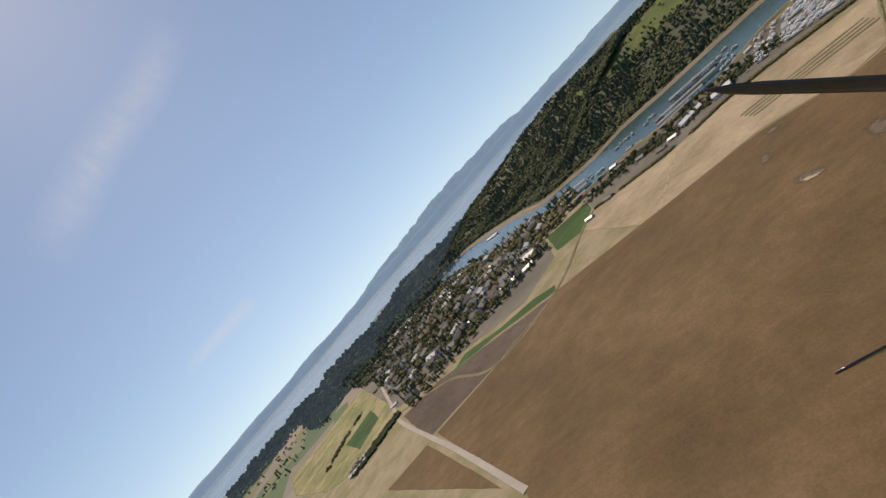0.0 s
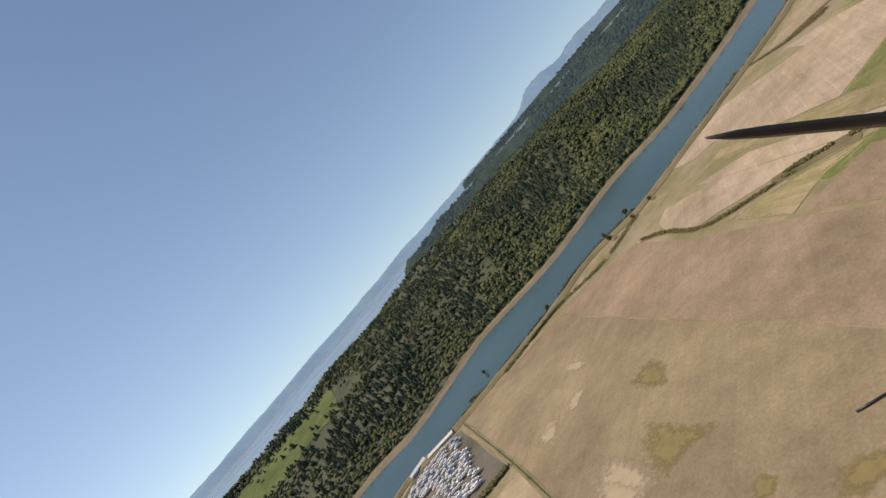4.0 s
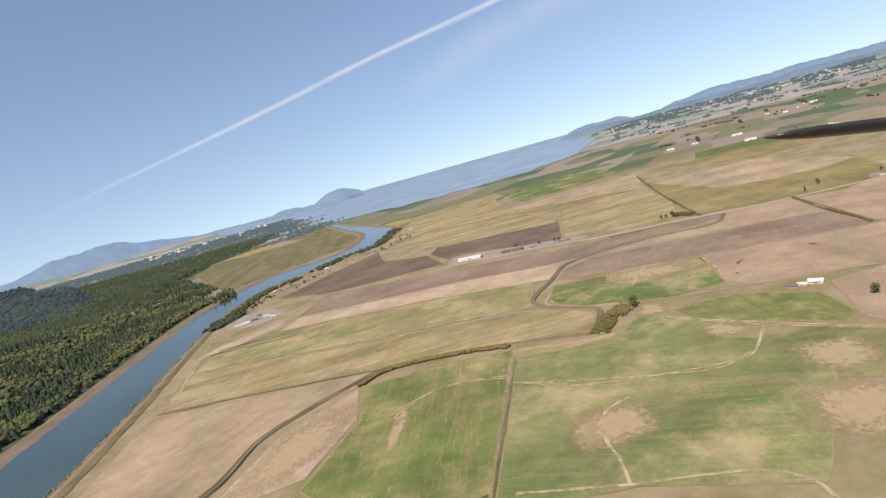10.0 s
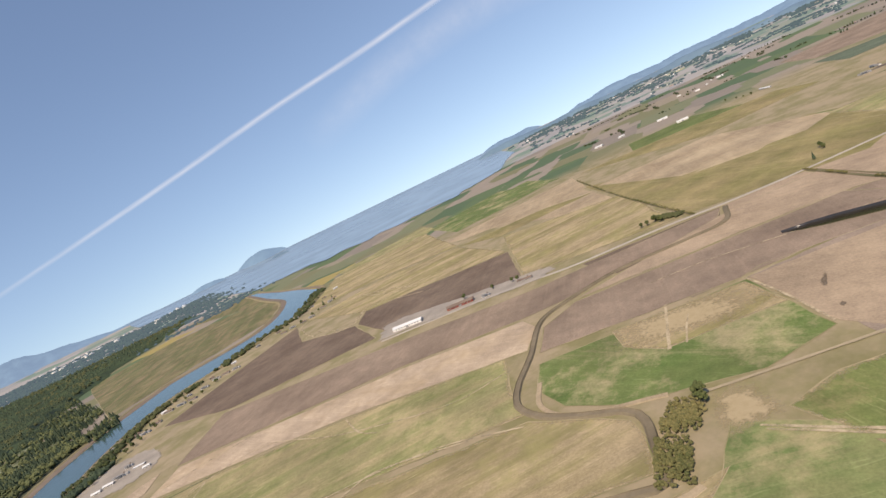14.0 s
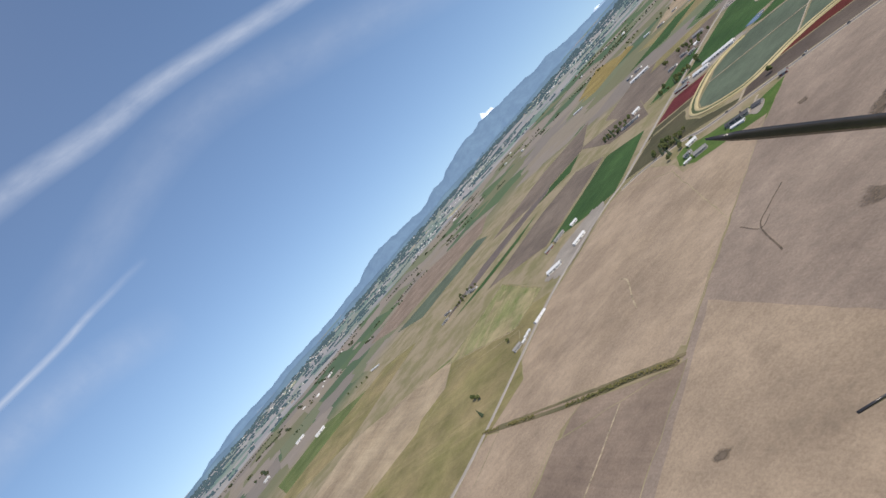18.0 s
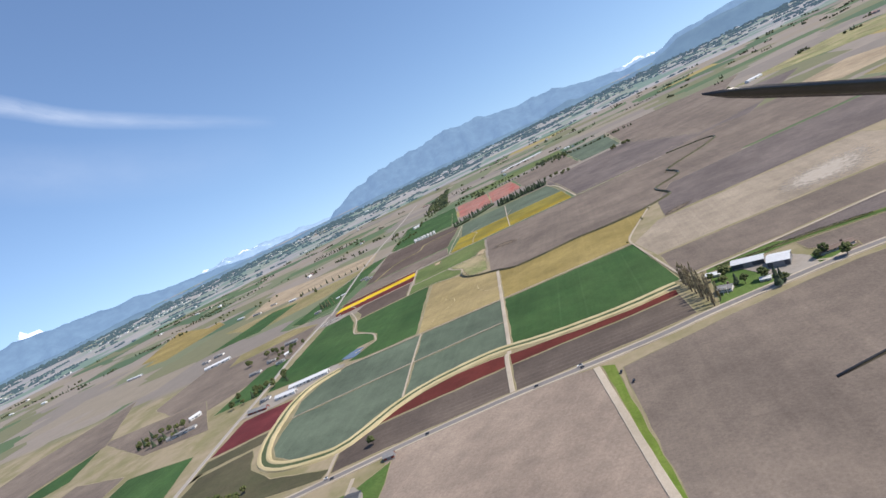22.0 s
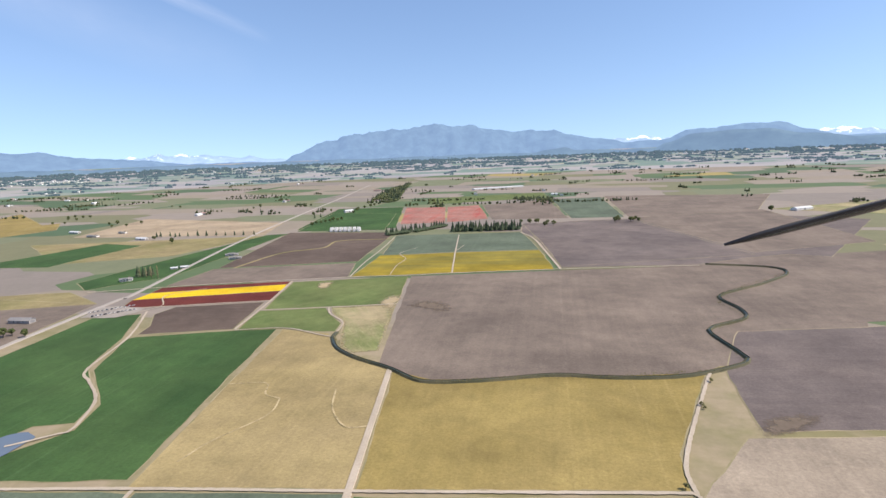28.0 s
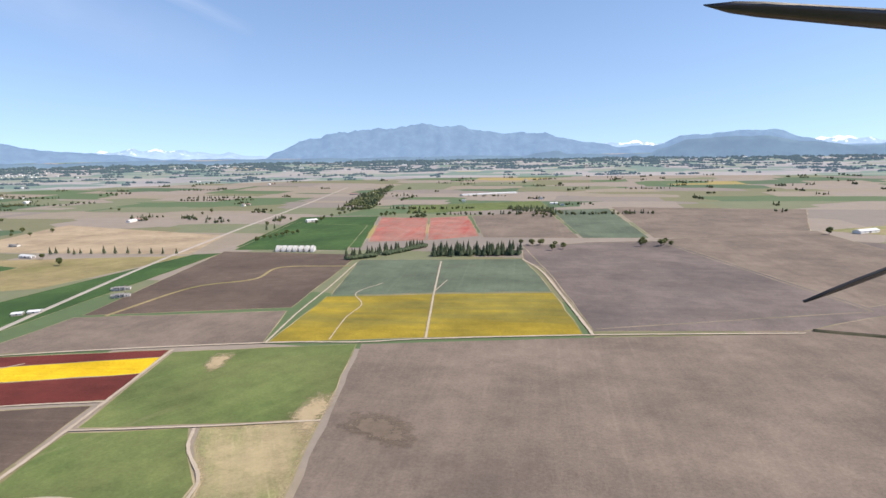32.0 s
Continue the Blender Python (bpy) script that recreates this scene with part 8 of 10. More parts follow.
for kind_, group_, size_, pts_ in (
    ("conifer", "row of dark slim trees on the plain", 0.6, [(-560.4, 717.9), (-537.9, 719.4)]),
    ("leafy", "trees behind the tulips", 0.88, [(-146.9, 788), (-137, 784), (-130, 785), (-120.4, 761), (-111.1, 767), (-37.7, 805), (-26.4, 785), (-17.6, 787), (146.8, 860)]),
    ("leafy", "trees round houses across the farm road", 0.7, [(-403.3, 372.9), (-401.2, 375.8), (-387.1, 366.7), (-396.5, 381.6), (-396.8, 386.1), (-394.7, 389.0), (-384.8, 386.9), (-399.6, 363.0)]),
    ("conifer", "slim dark trees beside the farm road", 0.8, [(-426.4, 518.6), (-423.5, 520.8), (-420.7, 523.0), (-418.9, 525.1)]),
    ("leafy", "trees on the right farm", 0.68, [(-76.5, 185.8), (-73.9, 191.9), (-63.9, 177.8), (-60, 169.4), (-44.4, 179.5), (-41.5, 180.5), (-37.5, 172.8), (-21.4, 165.5), (-19.9, 171.2), (-70.4, 180), (-79.2, 194.1)]),
    ("conifer", "trees on the right farm", 0.68, [(-62.8, 168.1), (-61, 169.4), (-72.8, 182.4)]),
    ("conifer", "trees on the left farm", 0.61, [(-305, 136.5), (-305, 138.5), (-312, 140.7), (-307, 143.6), (-305, 131.5), (-292.2, 135.2), (-293.2, 123)]),
    ("leafy", "trees on the left farm", 0.61, [(-319, 141.8), (-294, 143.4), (-313, 133.7), (-274.6, 124.5), (-289.5, 115.8), (-284, 124.8), (-229.5, 153.8)]),
    ("leafy", "trees at the canal bend", 0.75, [(-374, 285.9), (-379, 294.3), (-372, 291.4), (-356, 299), (-381, 278.7), (-388, 275.2), (-361, 290.8), (-416, 391), (-424, 397), (-409, 390), (-442, 384)]),
    ("conifer", "trees at the canal bend", 0.61, [(-351, 293.3), (-376, 284.2)]),
    ("poplar", "poplars beside the farm road", 0.60, [(-425, 519), (-419, 518), (-414, 517), (-408, 516)]),
    ("bush", "bushes beside the lane", 0.80, [(-82.3, 338), (-82, 336), (-99, 292.9), (-73.9, 357)]),
    ("leafy", "trees on the plain", 0.82, [(-402, 790), (-406, 813), (-399, 812), (-397, 822), (-394, 830), (-392, 836), (-387, 840), (-384, 847), (-396, 932), (-399, 957), (-406, 985), (-401, 1002), (-398, 1026), (-397, 1045), (-395, 1065), (-404, 1117), (-400, 1156), (-404, 1199), (-334, 1011), (-328, 1011), (-324, 1022), (-318, 1022), (-130.5, 1002), (-119.7, 1022), (-113.9, 1006), (-103.8, 1009), (-823, 1111), (-787, 1085), (-612, 1036), (-613, 1062), (-834, 854), (-820, 861), (-703, 816), (-684, 821)]),
    ("conifer", "trees on the plain", 0.75, [(-434, 876), (-430, 888), (-431, 1119), (-436, 1161), (-447, 1207), (-444, 1255), (-117.8, 1000), (-107.4, 1008), (-331, 1023)]),
    ("leafy", "trees beside the slough", 0.75, [(-78.8, -178.7), (-76.4, -177.9)]),
    ("conifer", "lone tree beside the road", 0.61, [(-325, -78.6)]),
    ("leafy", "trees in the fields", 0.68, [(-311, -187.2), (-313, -181.7), (-311, -191.4), (-308, -177.9), (-289.8, -284.4), (-291.1, -289.3), (-291.6, -306), (-64.8, -75.8), (-291.6, -331)]),
    ("leafy", "trees on the river farm", 0.68, [(-143.8, -624), (-152.4, -626), (-170.3, -620), (-180.2, -623), (-190.2, -622), (-200.5, -627), (-210.3, -629), (-146.6, -604), (-232, -636), (-226.7, -643), (-265, -624), (-290, -635), (-317, -641), (-475, -618), (-495, -622), (-516, -627), (-531, -618), (-452, -621)]),
    ("conifer", "trees on the river farm", 0.61, [(-135.3, -619), (-171.1, -631), (-184.9, -633), (-204.7, -635), (-217.8, -643), (-240.6, -655), (-532, -639), (-562, -643)]),
    ("leafy", "trees beside the dyke", 0.68, [(308, -298), (309, -315), (330, -314), (292.8, -299.6), (328, -296.6), (388, -286.7), (452, -286.1)]),
    ("conifer", "trees beside the dyke", 0.41, [(308, -294.1), (330, -319)]),
    ("conifer", "trees under the far house", 0.68, [(-465, 268.5), (-450, 261.1), (-445, 267.7), (-471, 282.5), (-435, 268.8), (-470, 266.6), (-447, 263.9)]),
    ("leafy", "trees along the road", 0.61, [(-302, 140.5), (-295.7, 139.3), (-294.9, 150.6), (-283.9, 123.7), (-597, 89.5), (-590, 91.4), (-581, 93.3), (-914, -40.4), (-881, -29.6), (-861, -23.1), (-846, -14.7), (-360, -21.7), (-351, -67.1), (-345, -67)]),
    ("leafy", "trees on the plain", 0.88, [(-548, 697), (-509, 673), (-137.9, 789), (-127.9, 790), (-117.2, 781), (-43, 784), (-23, 790), (-378, 292.5), (-360, 306), (-393, 291), (-843, 907), (-865, 914), (-422, 399), (-427, 391), (-443, 382)]),
    ("leafy", "trees round the house in the fields", 0.60, [(-595, 69.8), (-599, 77.3), (-582, 69.7), (-587, 77.3), (-617, 86.6), (-596, 66.1)]),
    ("conifer", "trees round the house in the fields", 0.50, [(-609, 81.1), (-608, 84.8)]),
    ("leafy", "trees on the river bank", 0.60, [(-235.1, -665), (-389, -690), (-399, -679), (-237.5, -646), (-290.2, -661), (-317, -644)]),
    ("leafy", "trees at the far farms", 0.80, [(-881, 931), (-887, 951), (-859, 937), (-853, 945), (-728, 841), (-719, 846), (-684, 850), (-451, 913), (-450, 946), (-443, 964), (-334, 1040), (-325, 1043), (-125.9, 1016), (-116, 1022), (-104.7, 1029), (-95.4, 1036), (-37.5, 794), (-17.6, 804)]),
    ("leafy", "trees round the plain farms", 0.85, [(-469, 267.5), (-470, 276), (-462, 277), (-460, 281.7), (-453, 281.8), (-444, 280.1), (-436, 278.4), (-455, 262), (-444, 263), (-434, 264.1)]),
    ("leafy", "trees along the farm road", 0.80, [(-375, 294.2), (-370, 295.8), (-367, 299.3), (-377, 291.5)]),
    ("leafy", "trees in the farmyard by the highway", 0.75, [(-312, 143.7), (-309, 145.7), (-305, 145.6), (-299.4, 145.5), (-295.3, 145.4), (-303, 136.4), (-296.5, 136.3)]),
):
    for x_, y_ in pts_:
        plant(kind_, x_, y_, size_, group_)

for kind_, group_, size_, n_, spread_, (x0_, y0_), (x1_, y1_) in (
    ("poplar", "poplars beside the bare field", 0.78, 12, 0.8, (-88.6, 203.9), (-85.1, 168.7)),
    ("poplar", "poplars beside the bare field", 0.72, 5, 1.2, (-86.1, 206.5), (-82.6, 169.3)),
    ("conifer", "row of dark slim trees on the plain", 0.62, 11, 0.5, (-564.7, 722.6), (-440.1, 727.7)),
    ("conifer", "conifer hedge behind the tulips", 0.85, 26, 3.0, (-284, 710), (-233.2, 774)),
    ("conifer", "conifer hedge behind the tulips", 0.85, 42, 3.0, (-217.7, 730), (-149.5, 738)),
    ("conifer", "conifer hedge behind the tulips", 0.85, 34, 5.0, (-220.2, 747), (-149.7, 758)),
    ("leafy", "trees along the river yards", 0.70, 34, 9.0, (657, -81.9), (521, -179.7)),
    ("bush", "trees along the river yards", 1.50, 40, 9.0, (648, -79), (515, -175.1)),
    ("conifer", "trees along the river yards", 0.60, 18, 9.0, (640, -76.1), (509, -171.4)),
    ("leafy", "trees along the river yards", 0.60, 26, 9.0, (633, -72.9), (503, -166.8)),
):
    for i_ in range(n_):
        u_ = (i_ + 0.5) / n_
        plant(kind_, x0_ + (x1_ - x0_) * u_ + tree_rnd.uniform(-spread_, spread_), y0_ + (y1_ - y0_) * u_ + tree_rnd.uniform(-spread_, spread_), size_, group_)
for kind_, list_ in TREES.items():
    for o_ in list_:
        if not PLACED[id(o_)]:
            plant(kind_, 60, 560, 1.0)


# ---- hedges and reeds along water ----
def hedge(label, pts, n, size, spread, mat="bush"):
    rnd = random.Random(n)
    line = curve_pts(pts, 5)
    bm = bmesh.new()
    for _ in range(n):
        j = rnd.randrange(len(line) - 1)
        p = line[j].lerp(line[j + 1], rnd.random())
        if noise.noise(p * 0.06) < -0.28:
            continue
        q = land(p.x + rnd.uniform(-spread, spread), p.y + rnd.uniform(-spread, spread), rnd.uniform(0.6, 1.1))
        clump_into(bm, q + Vector((0, 0, size * 0.3)), size * rnd.uniform(0.45, 1.1), rnd)
    stuff("hedge", bm, mat, label, "hedge")


for label_, n_, size_, spread_, mat_, pts_ in (
    ("dense dark conifer hedge behind the tulips", 1100, 2.3, 1.8, "conifer", [(-284, 710), (-259.6, 732), (-233.2, 774)]),
    ("dense dark conifer hedge behind the tulips", 1500, 2.4, 2.0, "conifer", [(-218.1, 733), (-182.3, 740), (-149.6, 741)]),
    ("brown-green hedge along the slough", 900, 1.00, 1.6, "bush", [(7.9, -307), (-8.5, -303), (-18.7, -287), (-25.3, -269.4), (-30.2, -251.7), (-32.1, -235.8)]),
    ("rough thicket in the slough bend", 900, 0.8, 5.0, "bush", [(-45.8, -189.4), (-58.2, -188.9), (-66.2, -187.1), (-76.4, -183.1)]),
    ("dense clump of trees beside the road", 160, 1.5, 3.5, "wood", [(-321.3, -180.7), (-312.7, -171.5), (-307.2, -165.3)]),
    ("reeds and bushes along the ditch", 900, 0.60, 1.3, "bush", [(260.4, -189.9), (243.6, -178.8), (231, -167.4), (217.3, -156.8), (205.1, -147.4), (188.9, -132.3)]),
    ("bushes along the dyke", 700, 0.80, 1.2, "bush", [(466, -266.4), (431, -258.4), (384, -277.2), (342, -276.4), (307, -298.4)]),
    ("bushes along the ditch", 900, 0.50, 1.2, "bush", [(315, -256.1), (304, -238.5), (293.6, -208.9), (281.8, -197.3), (252.9, -180.7)]),
    ("bushes along the slough", 900, 0.50, 1.6, "bush", [(160.2, -337), (130.8, -321), (100.5, -311)]),
    ("bushes along the ditch", 500, 0.50, 1.0, "bush", [(180, -362), (164.2, -337), (146.7, -323), (117.7, -320)]),
    ("weeds along the ditch", 500, 0.50, 0.9, "bush", [(-308, -88.8), (-242.5, -72.8), (-207.8, -61), (-189.7, -56.7)]),
    ("weeds along the ditch", 500, 0.60, 1.2, "bush", [(-707, -275.5), (-479, -214.1), (-374, -182.5), (-295.4, -157.4)]),
    ("trees and thicket between the river yards", 800, 1.50, 9.0, "wood", [(485, -171.9), (522, -159.5), (558, -121.4), (618, -111.7), (640, -75.9)]),
    ("hedge beside the boatyard", 1500, 0.90, 1.6, "bush", [(427, -159), (466, -145), (506, -125.4), (539, -91), (614, -54.2)]),
    ("weeds along the creek", 700, 0.20, 1.3, "bush", [(-227.4, 396), (-208.1, 371), (-176.1, 350), (-146, 354), (-107.1, 358), (-70.7, 366)]),
    ("weeds along the creek", 500, 0.20, 1.2, "bush", [(-70.7, 366), (-55.2, 376), (-57.7, 408), (-35.6, 432), (-35.1, 470), (23.3, 528)]),
    ("weeds along the straight ditch", 500, 0.22, 0.6, "bush", [(472, -248), (423, -156.3), (386, -81.3), (352, -14.5), (334, 20.5)]),
    ("trees crowding the river bank among the houses", 420, 2.70, 9.0, "wood", [(-145.7, -631), (-185.8, -647), (-270.5, -694), (-312, -689), (-365, -692)]),
    ("trees crowding the far river bank among the houses", 420, 3.20, 12.0, "wood", [(-365, -692), (-446, -695), (-513, -678), (-691, -753)]),
    ("dark firs on the river bank", 160, 3.00, 8.0, "conifer", [(-128.6, -615), (-147.3, -618), (-170.5, -626)]),
    ("dark thicket beyond the town road", 420, 2.20, 9.0, "wood", [(720, 229.9), (723, 210.4), (730, 189.5), (730, 170.1)]),
    ("dark weedy ditch line beside the farm", 1100, 0.24, 0.4, "wood", [(-74.1, 205.4), (-58.2, 204.8), (-40.3, 205.3), (-26.8, 204.4), (-12.5, 201.8), (4.8, 199.5), (19.5, 196.6)]),
    ("trees along the pasture edge", 300, 1.80, 5.0, "wood", [(850, 266), (900, 229.4), (927, 196.9), (950, 170.9)]),
    ("scrub on the river dyke", 620, 0.70, 2.2, "bush", [(270.5, -326), (183, -377), (197, -366), (138.8, -400), (54.3, -467), (-151.7, -643), (-145.7, -631), (-285.2, -713), (-376, -704), (-524, -687)]),
    ("scrub on the river dyke", 520, 0.80, 2.5, "wood", [(487, -249), (444, -263.8), (389, -287.3), (349, -311), (303, -312)]),
):
    hedge(label_, pts_, n_, size_, spread_, mat_)


# ---- far plain: woods, hedgerows and hamlets ----
def farm_spots(n, near):
    """Places of far farms and copses: degrees clockwise from +y, metres out, place."""
    rnd = random.Random(21)
    out = []
    while len(out) < n:
        a, r = rnd.uniform(-107, 56), near + 6500 * rnd.random() ** 1.15
        if r < 1250 and not -40 < a < 35 or a > 43 and r > 1900:
            continue
        out.append((a, r, Vector((CENTRE.x + r * math.sin(radians(a)), CENTRE.y + r * math.cos(radians(a)), 0))))
    return out


SPOTS = farm_spots(1000, 900)


def build_far_woods():
    rnd = random.Random(22)
    bm, lf, fr = bmesh.new(), bmesh.new(), bmesh.new()
    for a, r, c in SPOTS:
        k = rnd.randrange(4, 16)
        way = Vector(rnd.choice(((1, 0.06, 0), (0.06, 1, 0), (1, 0.05, 0), (0.7, 0.5, 0))))
        row = rnd.random() < 0.35
        for i in range(k * (2 if row else 1)):
            s = (i + rnd.uniform(-0.5, 0.5)) * (3.5 + r * 0.0012) if row else rnd.gauss(0, 5 + r * 0.002)
            q = c + way * s + Vector((rnd.gauss(0, 2.2), rnd.gauss(0, 2.2 if row else 5), 0))
            p = land(q.x, q.y)
            h = rnd.uniform(3, 6) * (1 + r / 12000)
            if r > 2200:
                clump_into(fr, p + Vector((0, 0, h * 0.3)), h * 0.8, rnd)
            elif rnd.random() < 0.4:
                conifer_into(bm, p, h * 1.2, h * 0.3, rnd, 2, 5)
            else:
                clump_into(lf, p + Vector((0, 0, h * 0.35)), h * 0.42, rnd)
                clump_into(lf, p + Vector((rnd.uniform(-1, 1), rnd.uniform(-1, 1), h * 0.5)), h * 0.3, rnd)
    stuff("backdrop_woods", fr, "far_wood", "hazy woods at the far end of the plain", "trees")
    stuff("far_conifers", bm, "conifer", "dark windbreaks and woods scattered over the plain", "trees")
    stuff("far_trees", lf, "wood", "dark green trees round far farms", "trees")


build_far_woods()


def build_horizon_woods():
    """Long hazy belts of trees before the foot of the mountains."""
    rnd = random.Random(23)
    bm = bmesh.new()
    for _ in range(1500):
        a, r = radians(rnd.uniform(-106, 60)), 2300 + 7200 * rnd.random() ** 0.62
        c = Vector((CENTRE.x + r * math.sin(a), CENTRE.y + r * math.cos(a), 0))
        side = Vector((math.cos(a), -math.sin(a), 0)) * rnd.choice((1, 1, -1)) + Vector((math.sin(a), math.cos(a), 0)) * rnd.uniform(-0.6, 0.6)
        long = rnd.uniform(30, 170) * (0.5 + r / 6000)
        for i in range(rnd.randrange(6, 15)):
            q = c + side * rnd.uniform(-0.5, 0.5) * long
            h = rnd.uniform(4, 8) * (0.6 + r / 6500)
            clump_into(bm, land(q.x, q.y) + Vector((0, 0, h * 0.3)), h * 0.9, rnd, 0.7)
    for _ in range(420):
        a, r = radians(rnd.uniform(-163, -141)), 1900 + 3600 * rnd.random()
        c = Vector((CENTRE.x + r * math.sin(a), CENTRE.y + r * math.cos(a), 0))
        side = Vector((math.cos(a), -math.sin(a), 0))
        for i in range(12):
            q = c + side * rnd.gauss(0, 45) + Vector((rnd.gauss(0, 14), rnd.gauss(0, 14), 0))
            h = rnd.uniform(5, 8) * (0.7 + r / 8000)
            clump_into(bm, land(q.x, q.y) + Vector((0, 0, h * 0.3)), h * 0.9, rnd, 0.7)
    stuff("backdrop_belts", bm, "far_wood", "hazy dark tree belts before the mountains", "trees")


build_horizon_woods()


def build_far_town():
    """Pale roofs of towns between the far tree belts, too small to tell apart."""
    rnd = random.Random(26)
    bm = bmesh.new()
    for a, r, wide, n in ((-62, 3300, 7, 70), (-46, 3900, 6, 60), (-70, 2500, 4, 40), (-30, 5200, 6, 36), (-8, 5200, 7, 40), (12, 5600, 7, 30), (-88, 4600, 6, 24), (30, 4300, 7, 18)):
        for _ in range(n):
            d, q = radians(a + rnd.gauss(0, wide * 0.4)), r * rnd.uniform(0.9, 1.2)
            p = land(CENTRE.x + q * math.sin(d), CENTRE.y + q * math.cos(d))
            k = 0.5 + q / 6000
            w, e, h = rnd.uniform(4, 13) * k, rnd.uniform(3, 6) * k, rnd.uniform(2.2, 3.6) * k
            box(bm, p.x - w / 2, p.x + w / 2, p.y - e / 2, p.y + e / 2, p.z - 1, p.z + h)
    stuff("backdrop_town", bm, "white_wall", "pale roofs of far towns on the plain", "houses")


build_far_town()


def build_canopy():
    """Unbroken wood beyond the marsh, crown against crown."""
    rnd = random.Random(24)
    right = ((-355, -1054), (-513, -1277), (-800, -1516), (-1164, -1750), (-1451, -1975))
    left = ((-0.5, -1234), (103.7, -1582), (58.7, -2136), (-296.3, -2786), (-807, -3065))
    bm = bmesh.new()
    firs, crowns = bmesh.new(), bmesh.new()
    rows = []
    for i in range(121):
        u = i / 120 * 3.999
        k, f = int(u), u - int(u)
        a = Vector(left[k]).lerp(Vector(left[k + 1]), f)
        b = Vector(right[k]).lerp(Vector(right[k + 1]), f)
        b += (b - a).normalized() * 45 * noise.noise(Vector((u * 2.2, 4, 0)))
        row = []
        for j in range(71):
            q = a.lerp(b, j / 70)
            edge = min(1.0, i / 3, (70 - j) / 2)
            h = edge * (6.5 + 3.5 * noise.noise(Vector((q.x * 0.012, q.y * 0.012, 1))) + rnd.uniform(-2.2, 2.2))
            p = land(q.x + rnd.uniform(-3, 3), q.y + rnd.uniform(-3, 3))
            row.append(bm.verts.new(p + Vector((0, 0, 0.4 + h))))
            for _ in range(2 if i < 60 else 1):
                w = p + Vector((rnd.uniform(-5, 5), rnd.uniform(-7, 7), 0))
                if rnd.random() < 0.45 and edge == 1:
                    if noise.noise(w * 0.012 + Vector((0, 0, 8))) + rnd.uniform(-0.25, 0.25) < 0.1:
                        conifer_into(firs, w + Vector((0, 0, h * 0.4)), 8 + i * 0.03, 2.2 + i * 0.02, rnd, 2, 5)
                    else:
                        clump_into(crowns, w + Vector((0, 0, h * 0.95)), 3.0 + i * 0.035, rnd)
        rows.append(row)
    for p, q in zip(rows, rows[1:]):
        for j in range(70):
            bm.faces.new((p[j], p[j + 1], q[j + 1], q[j]))
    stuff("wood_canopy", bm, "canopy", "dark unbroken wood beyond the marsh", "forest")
    stuff("canopy_firs", firs, "conifer", "dark conifers standing out of the wood beyond the marsh", "forest")
    stuff("canopy_crowns", crowns, "wood", "green crowns in the wood beyond the marsh", "forest")


build_canopy()


def build_hamlets():
    rnd = random.Random(33)
    makes = (("white_wall", "white_roof", "white-walled farm building far out on the plain"), ("white_wall", "grey_roof", "white house with a grey roof far out on the plain"), ("grey_wall", "pink_roof", "grey barn with a faded red roof far out on the plain"), ("white_wall", "white_roof", "pale metal-roofed barn far out on the plain"))
    protos = []
    for wall, roof, label in makes:
        root = empty("far_house", pose(0, 0, 0), label, "house", "far farmsteads")
        w, r = gabled(12, 8, 3.4, 2.2)
        part("wall", w, wall, root)
        part("roof", r, roof, root)
        protos.append(root)
    used = set()
    for k in range(288):
        a, r, c = SPOTS[int(len(SPOTS) * (k // 2) / 144)]
        p = land(c.x + rnd.gauss(0, 9 + r * 0.003), c.y + rnd.gauss(0, 9 + r * 0.003))
        i = rnd.randrange(4)
        s = rnd.uniform(0.3, 0.6) * (1 + r / 7000)
        m = Matrix.LocRotScale((p.x, p.y, p.z + 0.2), Euler((0, 0, radians(rnd.choice((4, 94)) + rnd.uniform(-6, 6)))), (s * rnd.uniform(0.8, 2.2), s, s))
        if i not in used:
            used.add(i)
            protos[i].matrix_basis = m
        else:
            copy_thing(protos[i], Matrix()).matrix_basis = m


build_hamlets()


